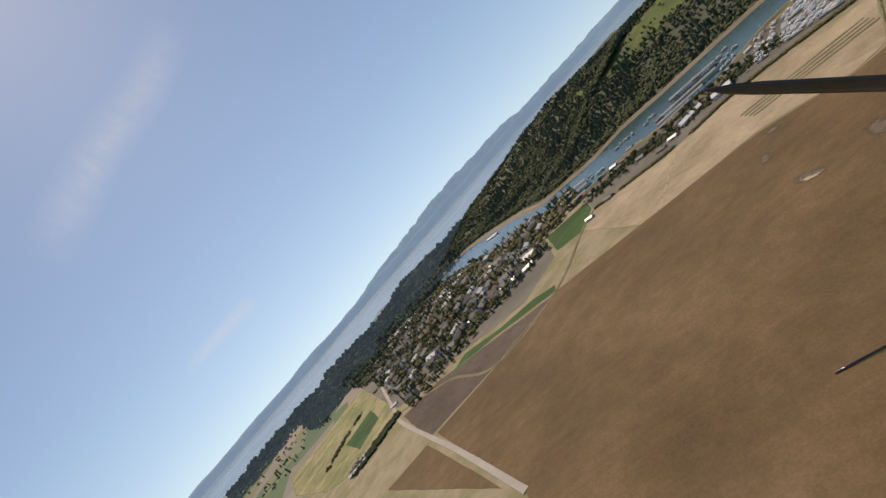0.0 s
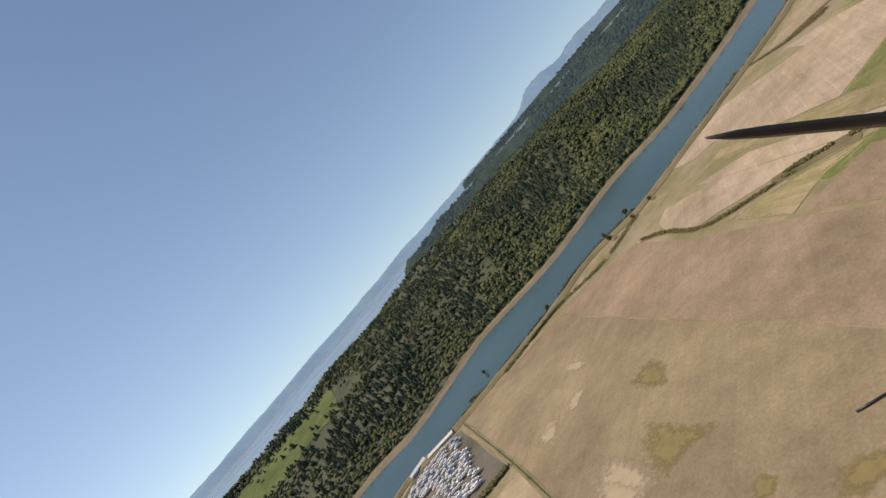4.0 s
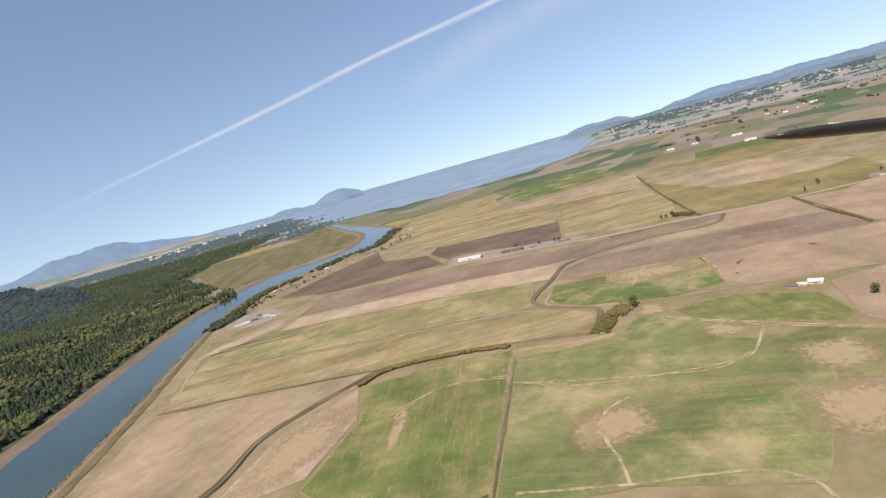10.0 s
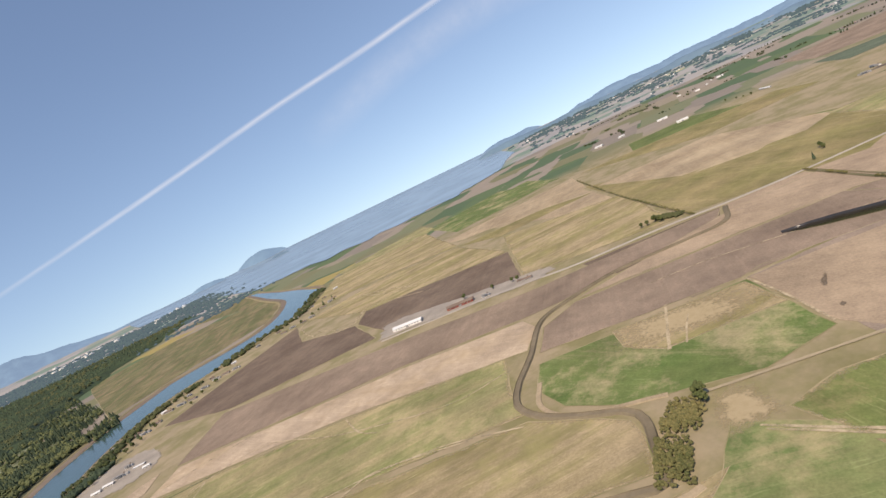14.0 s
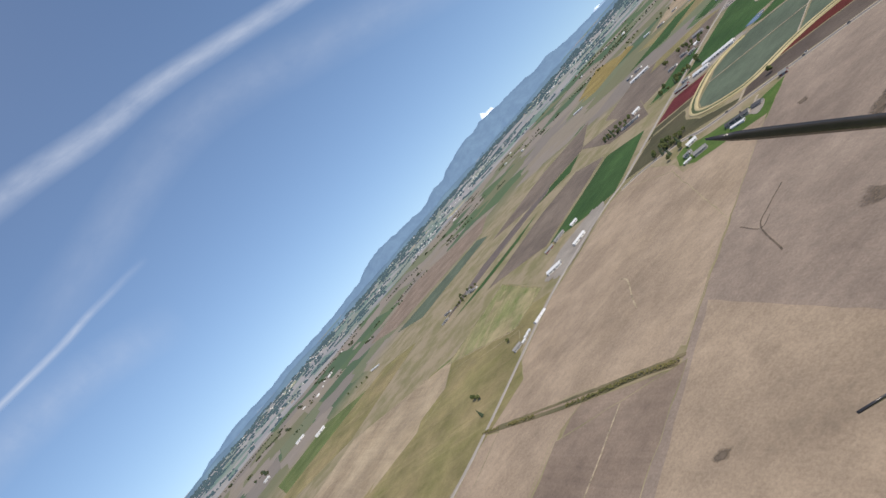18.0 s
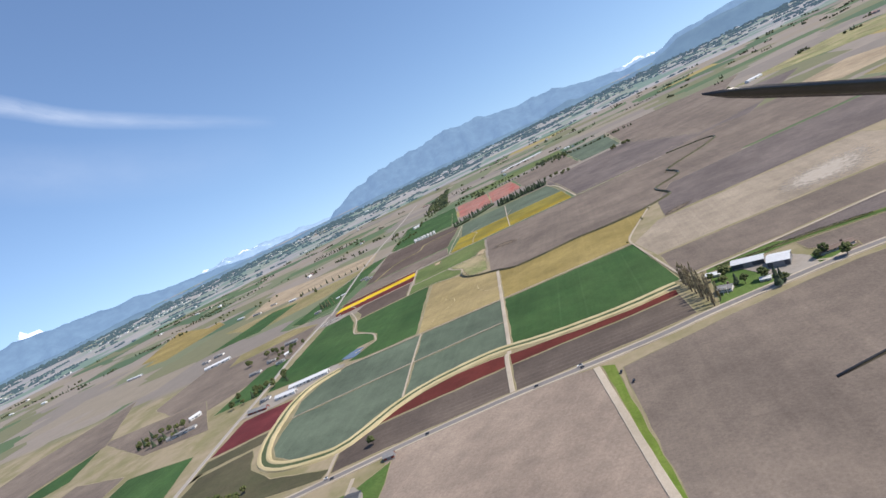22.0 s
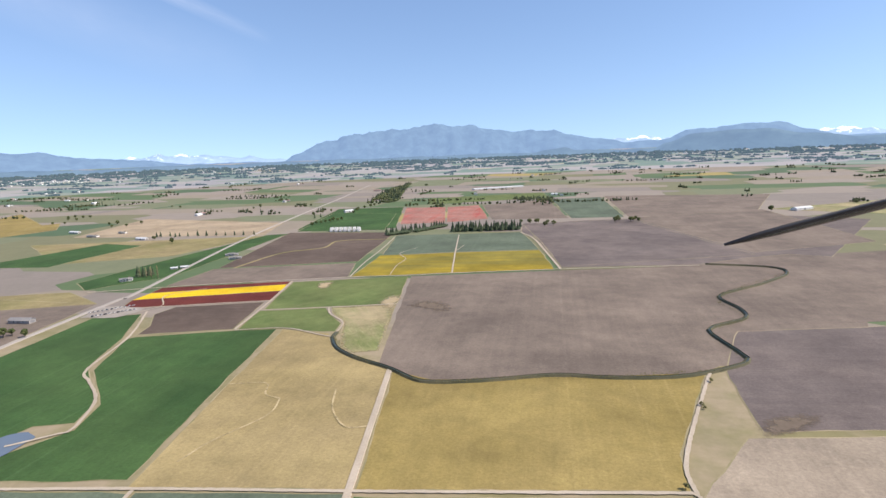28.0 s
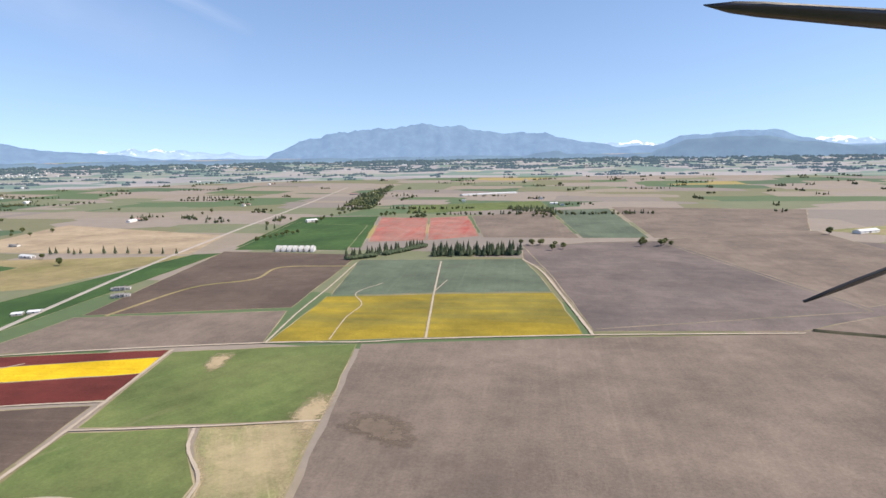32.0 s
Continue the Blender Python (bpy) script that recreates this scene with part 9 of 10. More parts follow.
# ---- town and boatyard ----
def build_town(corners, houses, trees, seed):
    rnd = random.Random(seed)
    walls = ("white_wall", "grey_wall", "white_wall")
    roofs = ("grey_roof", "dark_roof", "brown_roof", "white_roof", "grey_roof")
    a, b, c, d = [Vector((*p, 0)) for p in corners]
    protos = []
    for i in range(8):
        root = empty("town_house", pose(0, 0, 0), "small %s house with a %s roof in the town" % (walls[i % 3].split("_")[0], roofs[i % 5].split("_")[0]), "house", "town houses")
        w, r = gabled(9, 6.5, 3.6, 2.0)
        part("wall", w, walls[i % 3], root)
        part("roof", r, roofs[i % 5], root)
        for u in (-2.6, 0, 2.6):
            part("window", boxed(u - 0.5, u + 0.5, -3.3, -3.2, 1.2, 2.4), "glass", root)
        protos.append(root)
    used = set()
    crowns, firs = bmesh.new(), bmesh.new()
    for k in range(houses):
        u, v = rnd.random(), rnd.random()
        q = a.lerp(b, u).lerp(d.lerp(c, u), v)
        p = land(q.x, q.y)
        i = rnd.randrange(8)
        s = rnd.uniform(0.75, 1.3)
        m = Matrix.LocRotScale((p.x, p.y, p.z + 0.2), Euler((0, 0, radians(rnd.choice((35, 125)) + rnd.uniform(-8, 8)))), (s * rnd.uniform(0.8, 1.8), s, s))
        if i not in used:
            used.add(i)
            protos[i].matrix_basis = m
        else:
            copy_thing(protos[i], Matrix()).matrix_basis = m
    for k in range(trees):
        u, v = rnd.uniform(-0.05, 1.05), rnd.uniform(-0.08, 1.05)
        q = a.lerp(b, u).lerp(d.lerp(c, u), v)
        p = land(q.x, q.y)
        h = rnd.uniform(4, 9)
        if rnd.random() < 0.4:
            conifer_into(firs, p, h * 1.25, h * 0.25, rnd, 2, 5)
        else:
            clump_into(crowns, p + Vector((0, 0, h * 0.5)), h * 0.42, rnd)
    stuff("town_firs", firs, "conifer", "dark conifers between the town houses", "trees")
    stuff("town_trees", crowns, "bush", "brown-green trees between the town houses", "trees")


build_town(((1209, 157.7), (1015, -59.4), (674, -16.1), (717, 151.2)), 190, 2200, 8)
build_town(((956.4, -52.0), (747.5, -119.0), (678.7, -83.1), (725.2, 12.0)), 30, 500, 10)
build_town(((1133, -31.4), (1014, -46.9), (770, 86.7), (1237, 105.9)), 95, 1500, 9)


def build_woods(label, corners, n, low, high, seed):
    """A wood on level ground between four corners."""
    rnd = random.Random(seed)
    a, b, c, d = [Vector((*p, 0)) for p in corners]
    firs, crowns = bmesh.new(), bmesh.new()
    for _ in range(n):
        u, v = rnd.random(), rnd.random()
        q = a.lerp(b, u).lerp(d.lerp(c, u), v)
        if noise.noise(q * 0.012) > 0.3:
            continue
        p, h = land(q.x, q.y), rnd.uniform(low, high)
        if noise.noise(q * 0.02 + Vector((0, 0, 5))) + rnd.uniform(-0.4, 0.4) < 0.05:
            conifer_into(firs, p, h * 1.3, h * 0.3, rnd, 2, 5)
        else:
            clump_into(crowns, p + Vector((0, 0, h * 0.45)), h * 0.45, rnd)
    stuff("conifer_wood", firs, "conifer", "dark conifers in " + label, "forest")
    stuff("leafy_wood", crowns, "decid", "yellow-green trees in " + label, "forest")


for label_, n_, low_, high_, corners_ in (
    ("the wooded slope beside the town", 900, 5.0, 9.0, [(1237, 105.9), (1103, -33.6), (1510, -105.2), (1811, 103.4)]),
    ("the wood on the flat beyond the river", 1500, 5.0, 9.0, [(-140.4, -804), (-278.4, -775), (-434, -1235), (-604, -1903)]),
    ("the wooded hills behind the town", 1000, 4.0, 8.0, [(1326, 3036), (1518, 262.3), (1144, 249.6), (812, 1238)]),
    ("the wood between town and hills", 2800, 5.0, 8.0, [(1496, 233.2), (1362, -62.9), (1028, 16.9), (1062, 177.3)]),
    ("the trees along the far road", 750, 4.0, 8.0, [(-422, 1081), (-474, 1404), (-486, 1726), (-374, 1113)]),
    ("the wood between hills and marsh", 1500, 4.0, 8.0, [(-882.6, -2194.9), (-244.2, -761.6), (-294.3, -770.7), (-889.2, -1932.0)]),
    ("the far copses", 170, 3.0, 6.0, [(-167.8, 1126), (-100.7, 1106), (-97, 1052), (-160.1, 1076)]),
):
    build_woods(label_, corners_, n_, low_, high_, n_)


def boat(kind):
    root = empty("motor_boat", pose(0, 0, 0), ("white motor boat on a stand in the boatyard", "white sailing boat with a blue cover in the boatyard", "white motor boat moored beside the covered docks")[kind], "boat", "stored boats")
    bm = bmesh.new()
    rows = []
    for x, w, z in ((-3.2, 1.05, 0.2), (-1, 1.25, 0.1), (1, 1.1, 0.1), (2.4, 0.6, 0.25), (3.4, 0.05, 0.5)):
        rows.append([bm.verts.new(p) for p in ((x, -w, 1.5), (x, -w * 0.75, z + 0.5), (x, 0, z), (x, w * 0.75, z + 0.5), (x, w, 1.5))])
    for p, q in zip(rows, rows[1:]):
        for j in range(4):
            bm.faces.new((p[j], p[j + 1], q[j + 1], q[j]))
        bm.faces.new((p[4], p[0], q[0], q[4]))
    bm.faces.new(rows[0])
    part("hull", bm, "boat", root)
    part("cabin", boxed(-1.6, 1.2, -0.75, 0.75, 1.45, 2.3), "blue_cover" if kind == 1 else "boat", root)
    part("windscreen", boxed(1.15, 1.3, -0.7, 0.7, 1.6, 2.2), "glass", root)
    if kind < 2:
        part("stand", boxed(-1.5, 1.5, -0.4, 0.4, -0.35, 0.25), "timber", root)
    if kind == 1:
        mast = bmesh.new()
        bmesh.ops.create_cone(mast, cap_ends=True, segments=6, radius1=0.07, radius2=0.05, depth=8, matrix=Matrix.Translation((0.2, 0, 5.5)))
        part("mast", mast, "white_wall", root)
    return root


def build_boatyard():
    rnd = random.Random(4)
    a, b, c, d = [Vector((*p, 0)) for p in (((476.5, -239.3), (444.0, -161.9), (482.6, -158.2), (518.1, -221.6)))]
    slab("boatyard", "town", [(p.x, p.y) for p in (a, b, c, d)], "dark gravel boatyard", "yard", 0.32)
    protos = [boat(0), boat(1)]
    used = set()
    e, f, g, h = [Vector((*p, 0)) for p in (((539.8, -211.8), (522.7, -214.9), (490.2, -158.5), (502.3, -150.8)))]
    t = (b - a).normalized()
    turn = math.degrees(math.atan2(t.y, t.x)) + 90
    for i in range(15):
        for j in range(27):
            if rnd.random() < 0.36 or j % 6 == 5 or noise.noise(Vector((i * 0.4, j * 0.3, 2))) > 0.35:
                continue
            q = a.lerp(b, (i + 0.5) / 15).lerp(d.lerp(c, (i + 0.5) / 15), (j + 0.5) / 27)
            s = rnd.uniform(0.62, 0.98)
            m = Matrix.LocRotScale((q.x, q.y, 0.62), Euler((0, 0, radians(turn + rnd.choice((0, 180)) + rnd.uniform(-4, 4)))), (s, s, s))
            k = 0 if rnd.random() < 0.85 else 1
            if k not in used:
                used.add(k)
                protos[k].matrix_basis = m
            else:
                copy_thing(protos[k], Matrix()).matrix_basis = m

    moored = None
    for x, y in ((589.2, -237.2), (567.4, -222.1), (570.7, -215.3), (555.5, -202.1), (570.2, -207.8), (556.2, -195.9), (545.3, -190.3), (587.4, -224.4), (584.6, -212.8), (557.9, -190.5), (545.0, -177.2), (611.0, -214.4), (605.0, -213.1), (626.0, -200.5), (628.6, -198.7), (654.6, -187.3), (648.5, -188.0), (650.7, -176.8), (697.7, -123.9), (708.8, -130.7), (684.9, -125.5), (681.4, -128.6), (687.4, -167.8), (683.0, -171.3), (676.1, -170.7), (671.8, -174.1), (687.9, -161.2)):
        m = Matrix.LocRotScale((x, y, 0.25), Euler((0, 0, radians(30) + rnd.choice((0, 1.57, 3.14)) + rnd.uniform(-0.15, 0.15))), (0.9, 0.9, 0.9))
        if moored is None:
            moored = boat(2)
            moored.matrix_basis = m
        else:
            copy_thing(moored, Matrix()).matrix_basis = m
    for _ in range(46):
        u, v = rnd.random(), rnd.random()
        q = e.lerp(f, u).lerp(h.lerp(g, u), v)
        s = rnd.uniform(0.4, 0.9)
        copy_thing(protos[0 if rnd.random() < 0.8 else 1], Matrix()).matrix_basis = Matrix.LocRotScale((q.x, q.y, 0.62), Euler((0, 0, rnd.uniform(0, 6.28))), (s, s, s))


build_boatyard()


def dock_roof(x, y, turn, L, W):
    root = empty("covered_dock", pose(x, y, 0.6, 0, 0, turn), "long covered boat dock with a grey metal roof over the river", "dock", "covered docks")
    w, r = gabled(L, W, 3.6, 0.8)
    w.free()
    part("roof", r, "dock_metal", root)
    for i in range(9):
        u = -L / 2 + L * i / 8
        for s in (-1, 1):
            part("post", boxed(u - 0.12, u + 0.12, s * W * 0.45 - 0.12, s * W * 0.45 + 0.12, -0.4, 3.7), "timber", root)
    part("deck", boxed(-L / 2, L / 2, -0.8, 0.8, 0.3, 0.55), "timber", root)
    return root


for x_, y_, turn_, L_, W_ in ((602, -202, 29, 47, 6.0), (588, -177, 35, 55, 6.0), (584, -159, 35, 45, 5.5), (581, -146, 45, 30, 4.5), (726, -114, 24, 45, 6.0), (704, -101, 28, 39, 5.5), (680, -85, 42, 26, 5.0)):
    dock_roof(x_, y_, turn_, L_, W_)


# ---- field marks: damp hollows, silt, puddles, worn ground ----
def blot(name, mat, pts, label, seed, reach=0.12):
    """A stain on the ground with a wandering outline, thin at its rim."""
    LAYER[0] += 1
    z = 0.245 + 0.001 * (LAYER[0] % 25)
    c = Vector((sum(p[0] for p in pts) / len(pts), sum(p[1] for p in pts) / len(pts), 0))
    line = curve_pts(pts + pts[:1], 1.5)[:-1]
    bm = bmesh.new()
    uvl = bm.loops.layers.uv.new("UVMap")
    rings = []
    for u in (1.0, 0.66, 0.33):
        row = []
        for p in line:
            k = u * (1.12 + reach * noise.fractal(Vector((p.x, p.y, seed)) * 0.25, 1.0, 2.0, 4))
            q = c + (p - c) * k
            row.append((bm.verts.new(land(q.x, q.y, z)), 1 - u))
        rings.append(row)
    mid = (bm.verts.new(land(c.x, c.y, z)), 1.0)
    k = len(line)
    quads = [(rings[r][i], rings[r][(i + 1) % k], rings[r + 1][(i + 1) % k], rings[r + 1][i]) for r in (0, 1) for i in range(k)]
    for q in quads + [(rings[2][i], rings[2][(i + 1) % k], mid) for i in range(k)]:
        f = bm.faces.new([v for v, _ in q])
        for lp, (_, t) in zip(f.loops, q):
            lp[uvl].uv = (t, 0.5)
    tagged(new(name, mesh(name, bm, mat)), label, "stain", kind="structure")


for name_, mat_, label_, pts_ in (
    ("damp_patch", "damp", "dark damp hollow in a bare field", [(-151.4, 61.7), (-148.8, 62.2), (-146.4, 53.2), (-146.9, 46.8), (-152.9, 46.6), (-154.7, 53.3)]),
    ("damp_patch", "damp", "dark damp hollow in a bare field", [(-144.2, 5.5), (-136.2, 2.4), (-125, 3), (-121.3, -1.4), (-124.8, -5.9), (-135.6, -4.6), (-142.8, -5.4), (-146.4, -0.4)]),
    ("damp_patch", "damp", "dark damp streak in a bare field", [(-153.5, 49.9), (-150.7, 62.1), (-146.6, 58.8), (-146.4, 48), (-150.3, 42.6)]),
    ("damp_patch", "damp", "dark damp spot in a bare field", [(-181.8, 61.2), (-178.3, 65.1), (-173, 58.6), (-173.6, 54.4)]),
    ("damp_patch", "damp", "dark damp spot in a bare field", [(-195.5, 93), (-192.1, 95.8), (-188.5, 90.5), (-192.4, 89.2)]),
    ("damp_patch", "damp", "dark damp spot in a bare field", [(-160.1, -91.7), (-159.2, -87.5), (-154.5, -86.8), (-154.1, -89.7), (-157.9, -92.3)]),
    ("damp_patch", "damp", "dark damp spot in a bare field", [(-147.4, -124.9), (-142.3, -125.4), (-131.4, -128.7), (-131.7, -129.8), (-140.1, -128.6)]),
    ("damp_patch", "damp", "dark damp spot in a bare field", [(-119, -128.3), (-116.6, -127.1), (-113.8, -129.2), (-116.6, -129.9)]),
    ("damp_patch", "damp", "dark damp hollow in a harrowed field", [(-205.2, 448), (-202.9, 457), (-195.5, 461), (-182.4, 456), (-176.2, 442), (-182.6, 437), (-193, 442)]),
    ("damp_patch", "damp", "dark damp hollow in a ploughed field", [(-72.3, 323), (-65.2, 332), (-50.9, 336), (-48.7, 332), (-60.6, 323), (-70.8, 319)]),
    ("damp_patch", "damp", "dark damp hollow in a ploughed field", [(426, -26.9), (424, -29.8), (417, -27.3), (414, -21.6), (419, -19.4), (423, -22.1)]),
    ("damp_patch", "damp", "dark damp spot in a ploughed field", [(437, -50), (432, -53.9), (426, -51), (426, -46.2), (432, -45.2)]),
    ("damp_patch", "damp", "dark damp hollow in a ploughed field", [(393, 0), (388, -2.4), (378, -1.8), (375, 2.1), (380, 5.5), (389, 5.3)]),
    ("silt_patch", "puddle_rim", "pale silt in a damp hollow", [(389, 2.8), (384, 1.7), (378, 1.6), (378, 3.7), (384, 4.8)]),
    ("damp_patch", "damp", "dark damp hollow in a ploughed field", [(372, -22.2), (364, -21.3), (356, -14), (355, -7.4), (363, -8.6), (370, -14.8)]),
    ("silt_patch", "puddle_rim", "pale silt round a dried puddle", [(387, -105), (381, -113.2), (369, -108.3), (360, -91.8), (366, -82.9), (373, -80.3), (383, -91.4)]),
    ("silt_patch", "puddle_rim", "pale streak of silt", [(409, -159.3), (400, -167.3), (393, -162.9), (398, -150.2), (405, -147.2)]),
    ("silt_patch", "puddle_rim", "pale streak of silt", [(408, -158.4), (398, -162.5), (394, -155), (399, -148.2), (405, -150)]),
    ("silt_patch", "puddle_rim", "pale streak of silt", [(392, -161.5), (383, -169), (375, -167.9), (382, -157), (388, -156.1)]),
    ("puddle", "puddle", "shallow muddy yellow puddle", [(363, -110.2), (356, -113.8), (346, -100.2), (336, -91.2), (339, -87.8), (348, -88.8), (358, -85.2), (364, -91.8)]),
    ("puddle", "puddle", "shallow muddy brown puddle", [(325, -52.1), (319, -54.7), (308, -50.4), (306, -46.2), (315, -45.6), (322, -44), (326, -47.9)]),
    ("puddle", "puddle", "shallow muddy brown puddle", [(340, -64.7), (335, -66), (332, -61.5), (336, -57.9), (340, -59.4)]),
    ("silt_patch", "puddle_rim", "pale silt round a dried puddle", [(384, -106.3), (378, -115.7), (368, -104.2), (360, -88), (365, -85.8), (374, -94.7)]),
    ("silt_patch", "puddle_rim", "pale streak of silt", [(389, -201.6), (378, -194.9), (370, -182.3), (377, -181.7), (386, -193.2)]),
    ("puddle", "puddle", "shallow muddy brown puddle", [(358, -141.9), (346, -146.1), (341, -135.2), (344, -121.9), (352, -129.8)]),
    ("worn_patch", "worn", "pale bare ground in a green field", [(164.8, -217.5), (152.5, -216), (141.7, -207.8), (143.6, -203), (160.2, -204.3), (169.8, -209.5)]),
    ("worn_patch", "worn", "pale bare ground in a green field", [(169.3, -188.3), (165.3, -186.7), (166.1, -178.8), (174.2, -174.7), (173.4, -183.3)]),
    ("worn_patch", "worn", "pale bare ground in a green field", [(40, -264.2), (29.1, -261.8), (38.3, -255), (50.1, -254.7)]),
    ("worn_patch", "worn", "pale worn ground in a patchy field", [(42.4, -183.7), (29.3, -174.9), (29.2, -160.2), (51.5, -159.6), (62.3, -169.9), (53.5, -180.2)]),
    ("worn_patch", "worn", "pale worn ground in a patchy field", [(39.5, -179.7), (24.2, -168.5), (26.3, -155.2), (43, -148.1), (56.3, -159.2), (60.2, -170.5)]),
    ("worn_patch", "worn", "pale worn patch in a meadow", [(-273.9, 489), (-276.8, 503), (-267.7, 505), (-264.9, 490), (-268.2, 484)]),
    ("worn_patch", "worn", "pale worn ground in a meadow", [(-223.5, 452), (-219.9, 470), (-211.3, 472), (-209.6, 452), (-212.3, 441)]),
    ("silt_patch", "grey_silt", "pale bare streak in a stubble field", [(-23.6, 270.8), (-11.9, 292.3), (11.2, 303), (41.1, 302), (19.2, 265.8), (-7.9, 263.5)]),
    ("damp_patch", "damp", "dark damp patch in a sandy field", [(144.8, -168.7), (129.2, -170.4), (130.9, -166.7), (149.6, -161.6), (152.3, -163.6)]),
    ("worn_patch", "worn", "pale bare ground in a green field", [(-44.9, -144.5), (-46.6, -133.1), (-38.5, -122.1), (-28.6, -123.7), (-27.4, -137.2), (-33.5, -143.1)]),
    ("worn_patch", "worn", "pale bare ground beside the slough thicket", [(-80.5, -176.6), (-83.3, -166.1), (-66.1, -157.6), (-58.6, -167.9), (-61.1, -176.0)]),
    ("worn_patch", "worn", "pale bare ground inside the slough bend", [(-149.5, -209.3), (-156.3, -182.5), (-157.5, -154.8), (-133.1, -146.7), (-126.1, -184.4), (-123.6, -203.9)]),
    ("worn_patch", "worn", "pale bare ground in a patchy meadow", [(-16.7, -113.1), (-25.2, -92.2), (-12.4, -81.1), (8.7, -87.6), (7.4, -106.8)]),
    ("worn_patch", "worn", "pale dry ground beside the slough", [(109.6, -304.2), (49.9, -320.7), (21.2, -298.5), (47.5, -280.4), (81.5, -281.5), (103.4, -290.2)]),
    ("worn_patch", "worn", "pale bare ground in a patchy meadow", [(18.5, -113.4), (10.0, -91.2), (15.5, -79.4), (50.3, -86.8), (48.1, -106.5)]),
    ("worn_patch", "worn", "pale bare ground in a green field", [(55.2, -257.0), (40.3, -261.6), (35.3, -256.7), (58.5, -247.4), (70.5, -247.3)]),
    ("worn_patch", "worn", "pale bare streak in a green field", [(92.1, -179.7), (89.2, -163.9), (87.4, -134.8), (92.5, -136.4), (99.9, -161.8), (100.9, -179.3)]),
    ("farm_pond", "pond", "small grey rectangular farm pond", [(-303.3, 290.8), (-297.8, 300.1), (-289.4, 299.2), (-291.3, 286.8)]),
    ("yard_ground", "yard", "pale gravel farmyard", [(-64.9, 192.5), (-55, 196.8), (-47, 186), (-47.4, 174.5), (-56.6, 175.5), (-61.9, 182.8)]),
    ("yard_ground", "yard", "pale gravel farmyard", [(-361, 247.5), (-348, 267.6), (-312, 283.1), (-299.6, 273.4), (-314, 262.2), (-338, 249.1)]),
    ("yard_ground", "yard", "pale gravel drive and yard", [(-229, 113.6), (-229.2, 125.2), (-221.6, 118), (-222.3, 109.3)]),
    ("yard_ground", "yard", "pale farmyard beside the road", [(-371, 40.5), (-380, 72.7), (-370, 106.2), (-357, 105.8), (-348, 76), (-347, 38.5)]),
    ("yard_ground", "yard", "pale farmyard of the long barns", [(-262.3, -392), (-299.1, -396), (-296.6, -325), (-295.3, -271.5), (-275, -274.9), (-268.1, -358)]),
    ("yard_ground", "yard", "car park beside the tulip field", [(-382, 420), (-385, 439), (-361, 437), (-363, 422)]),
    ("yard_ground", "yard", "pale gravel yard of the river farm", [(-128, -594), (-163.2, -615), (-179.8, -581), (-155.3, -543), (-129, -550)]),
):
    blot(name_, mat_, pts_, label_, len(label_) + int(pts_[0][0]))


# ---- traffic on the highway ----
def car(x, y, turn, paint, label, long=3.6):
    root = empty("car", pose(x, y, 0.74, 0, 0, turn), label, "car", "cars on the highway")
    bm = boxed(-long / 2, long / 2, -0.88, 0.88, 0.3, 0.85)
    bmesh.ops.bevel(bm, geom=bm.edges[:], offset=0.12, segments=2, affect="EDGES")
    part("body", bm, paint, root)
    bm = bmesh.new()
    lo = [bm.verts.new((px, py, 0.84)) for px, py in ((-long * 0.4, -0.78), (long * 0.22, -0.78), (long * 0.22, 0.78), (-long * 0.4, 0.78))]
    hi = [bm.verts.new((px, py, 1.42)) for px, py in ((-long * 0.3, -0.62), (long * 0.08, -0.62), (long * 0.08, 0.62), (-long * 0.3, 0.62))]
    bm.faces.new(hi)
    for i in range(4):
        bm.faces.new((lo[i], lo[(i + 1) % 4], hi[(i + 1) % 4], hi[i]))
    part("cabin", bm, "glass", root)
    root.scale = (0.45, 0.45, 0.45)
    for wx in (-long * 0.3, long * 0.3):
        for wy in (-0.82, 0.82):
            wb = bmesh.new()
            bmesh.ops.create_cone(wb, cap_ends=True, segments=14, radius1=0.32, radius2=0.32, depth=0.22, matrix=Matrix.Translation((wx, wy, 0.32)) @ Matrix.Rotation(radians(90), 4, "X"))
            part("wheel", wb, "tyre", root)
    return root


# the way of the traffic: up the country road, then along the highway
ROUTE = [Vector((x, y, 0)) for x, y in [(-291.6, -181.3), (-296.9, -138.9), (-308, -88.8), (-335, -8.9), (-345, 32.5), (-350, 95.8), (-326, 124.8), (-290.8, 136.2), (-270.8, 132.1), (-242.9, 137.9), (-207.7, 146.5), (-168.8, 154), (-131.5, 158.5), (-107.6, 161.7), (-89.5, 165.8), (-60.1, 170.4), (-26.3, 174.2), (14.4, 173.2), (55.1, 172.2)]]


def route_at(s):
    """Place and heading s metres along the traffic's way."""
    for a, b in zip(ROUTE, ROUTE[1:]):
        k = (b - a).length
        if s <= k or b is ROUTE[-1]:
            t = (b - a) / k
            return a + t * s, t
        s -= k


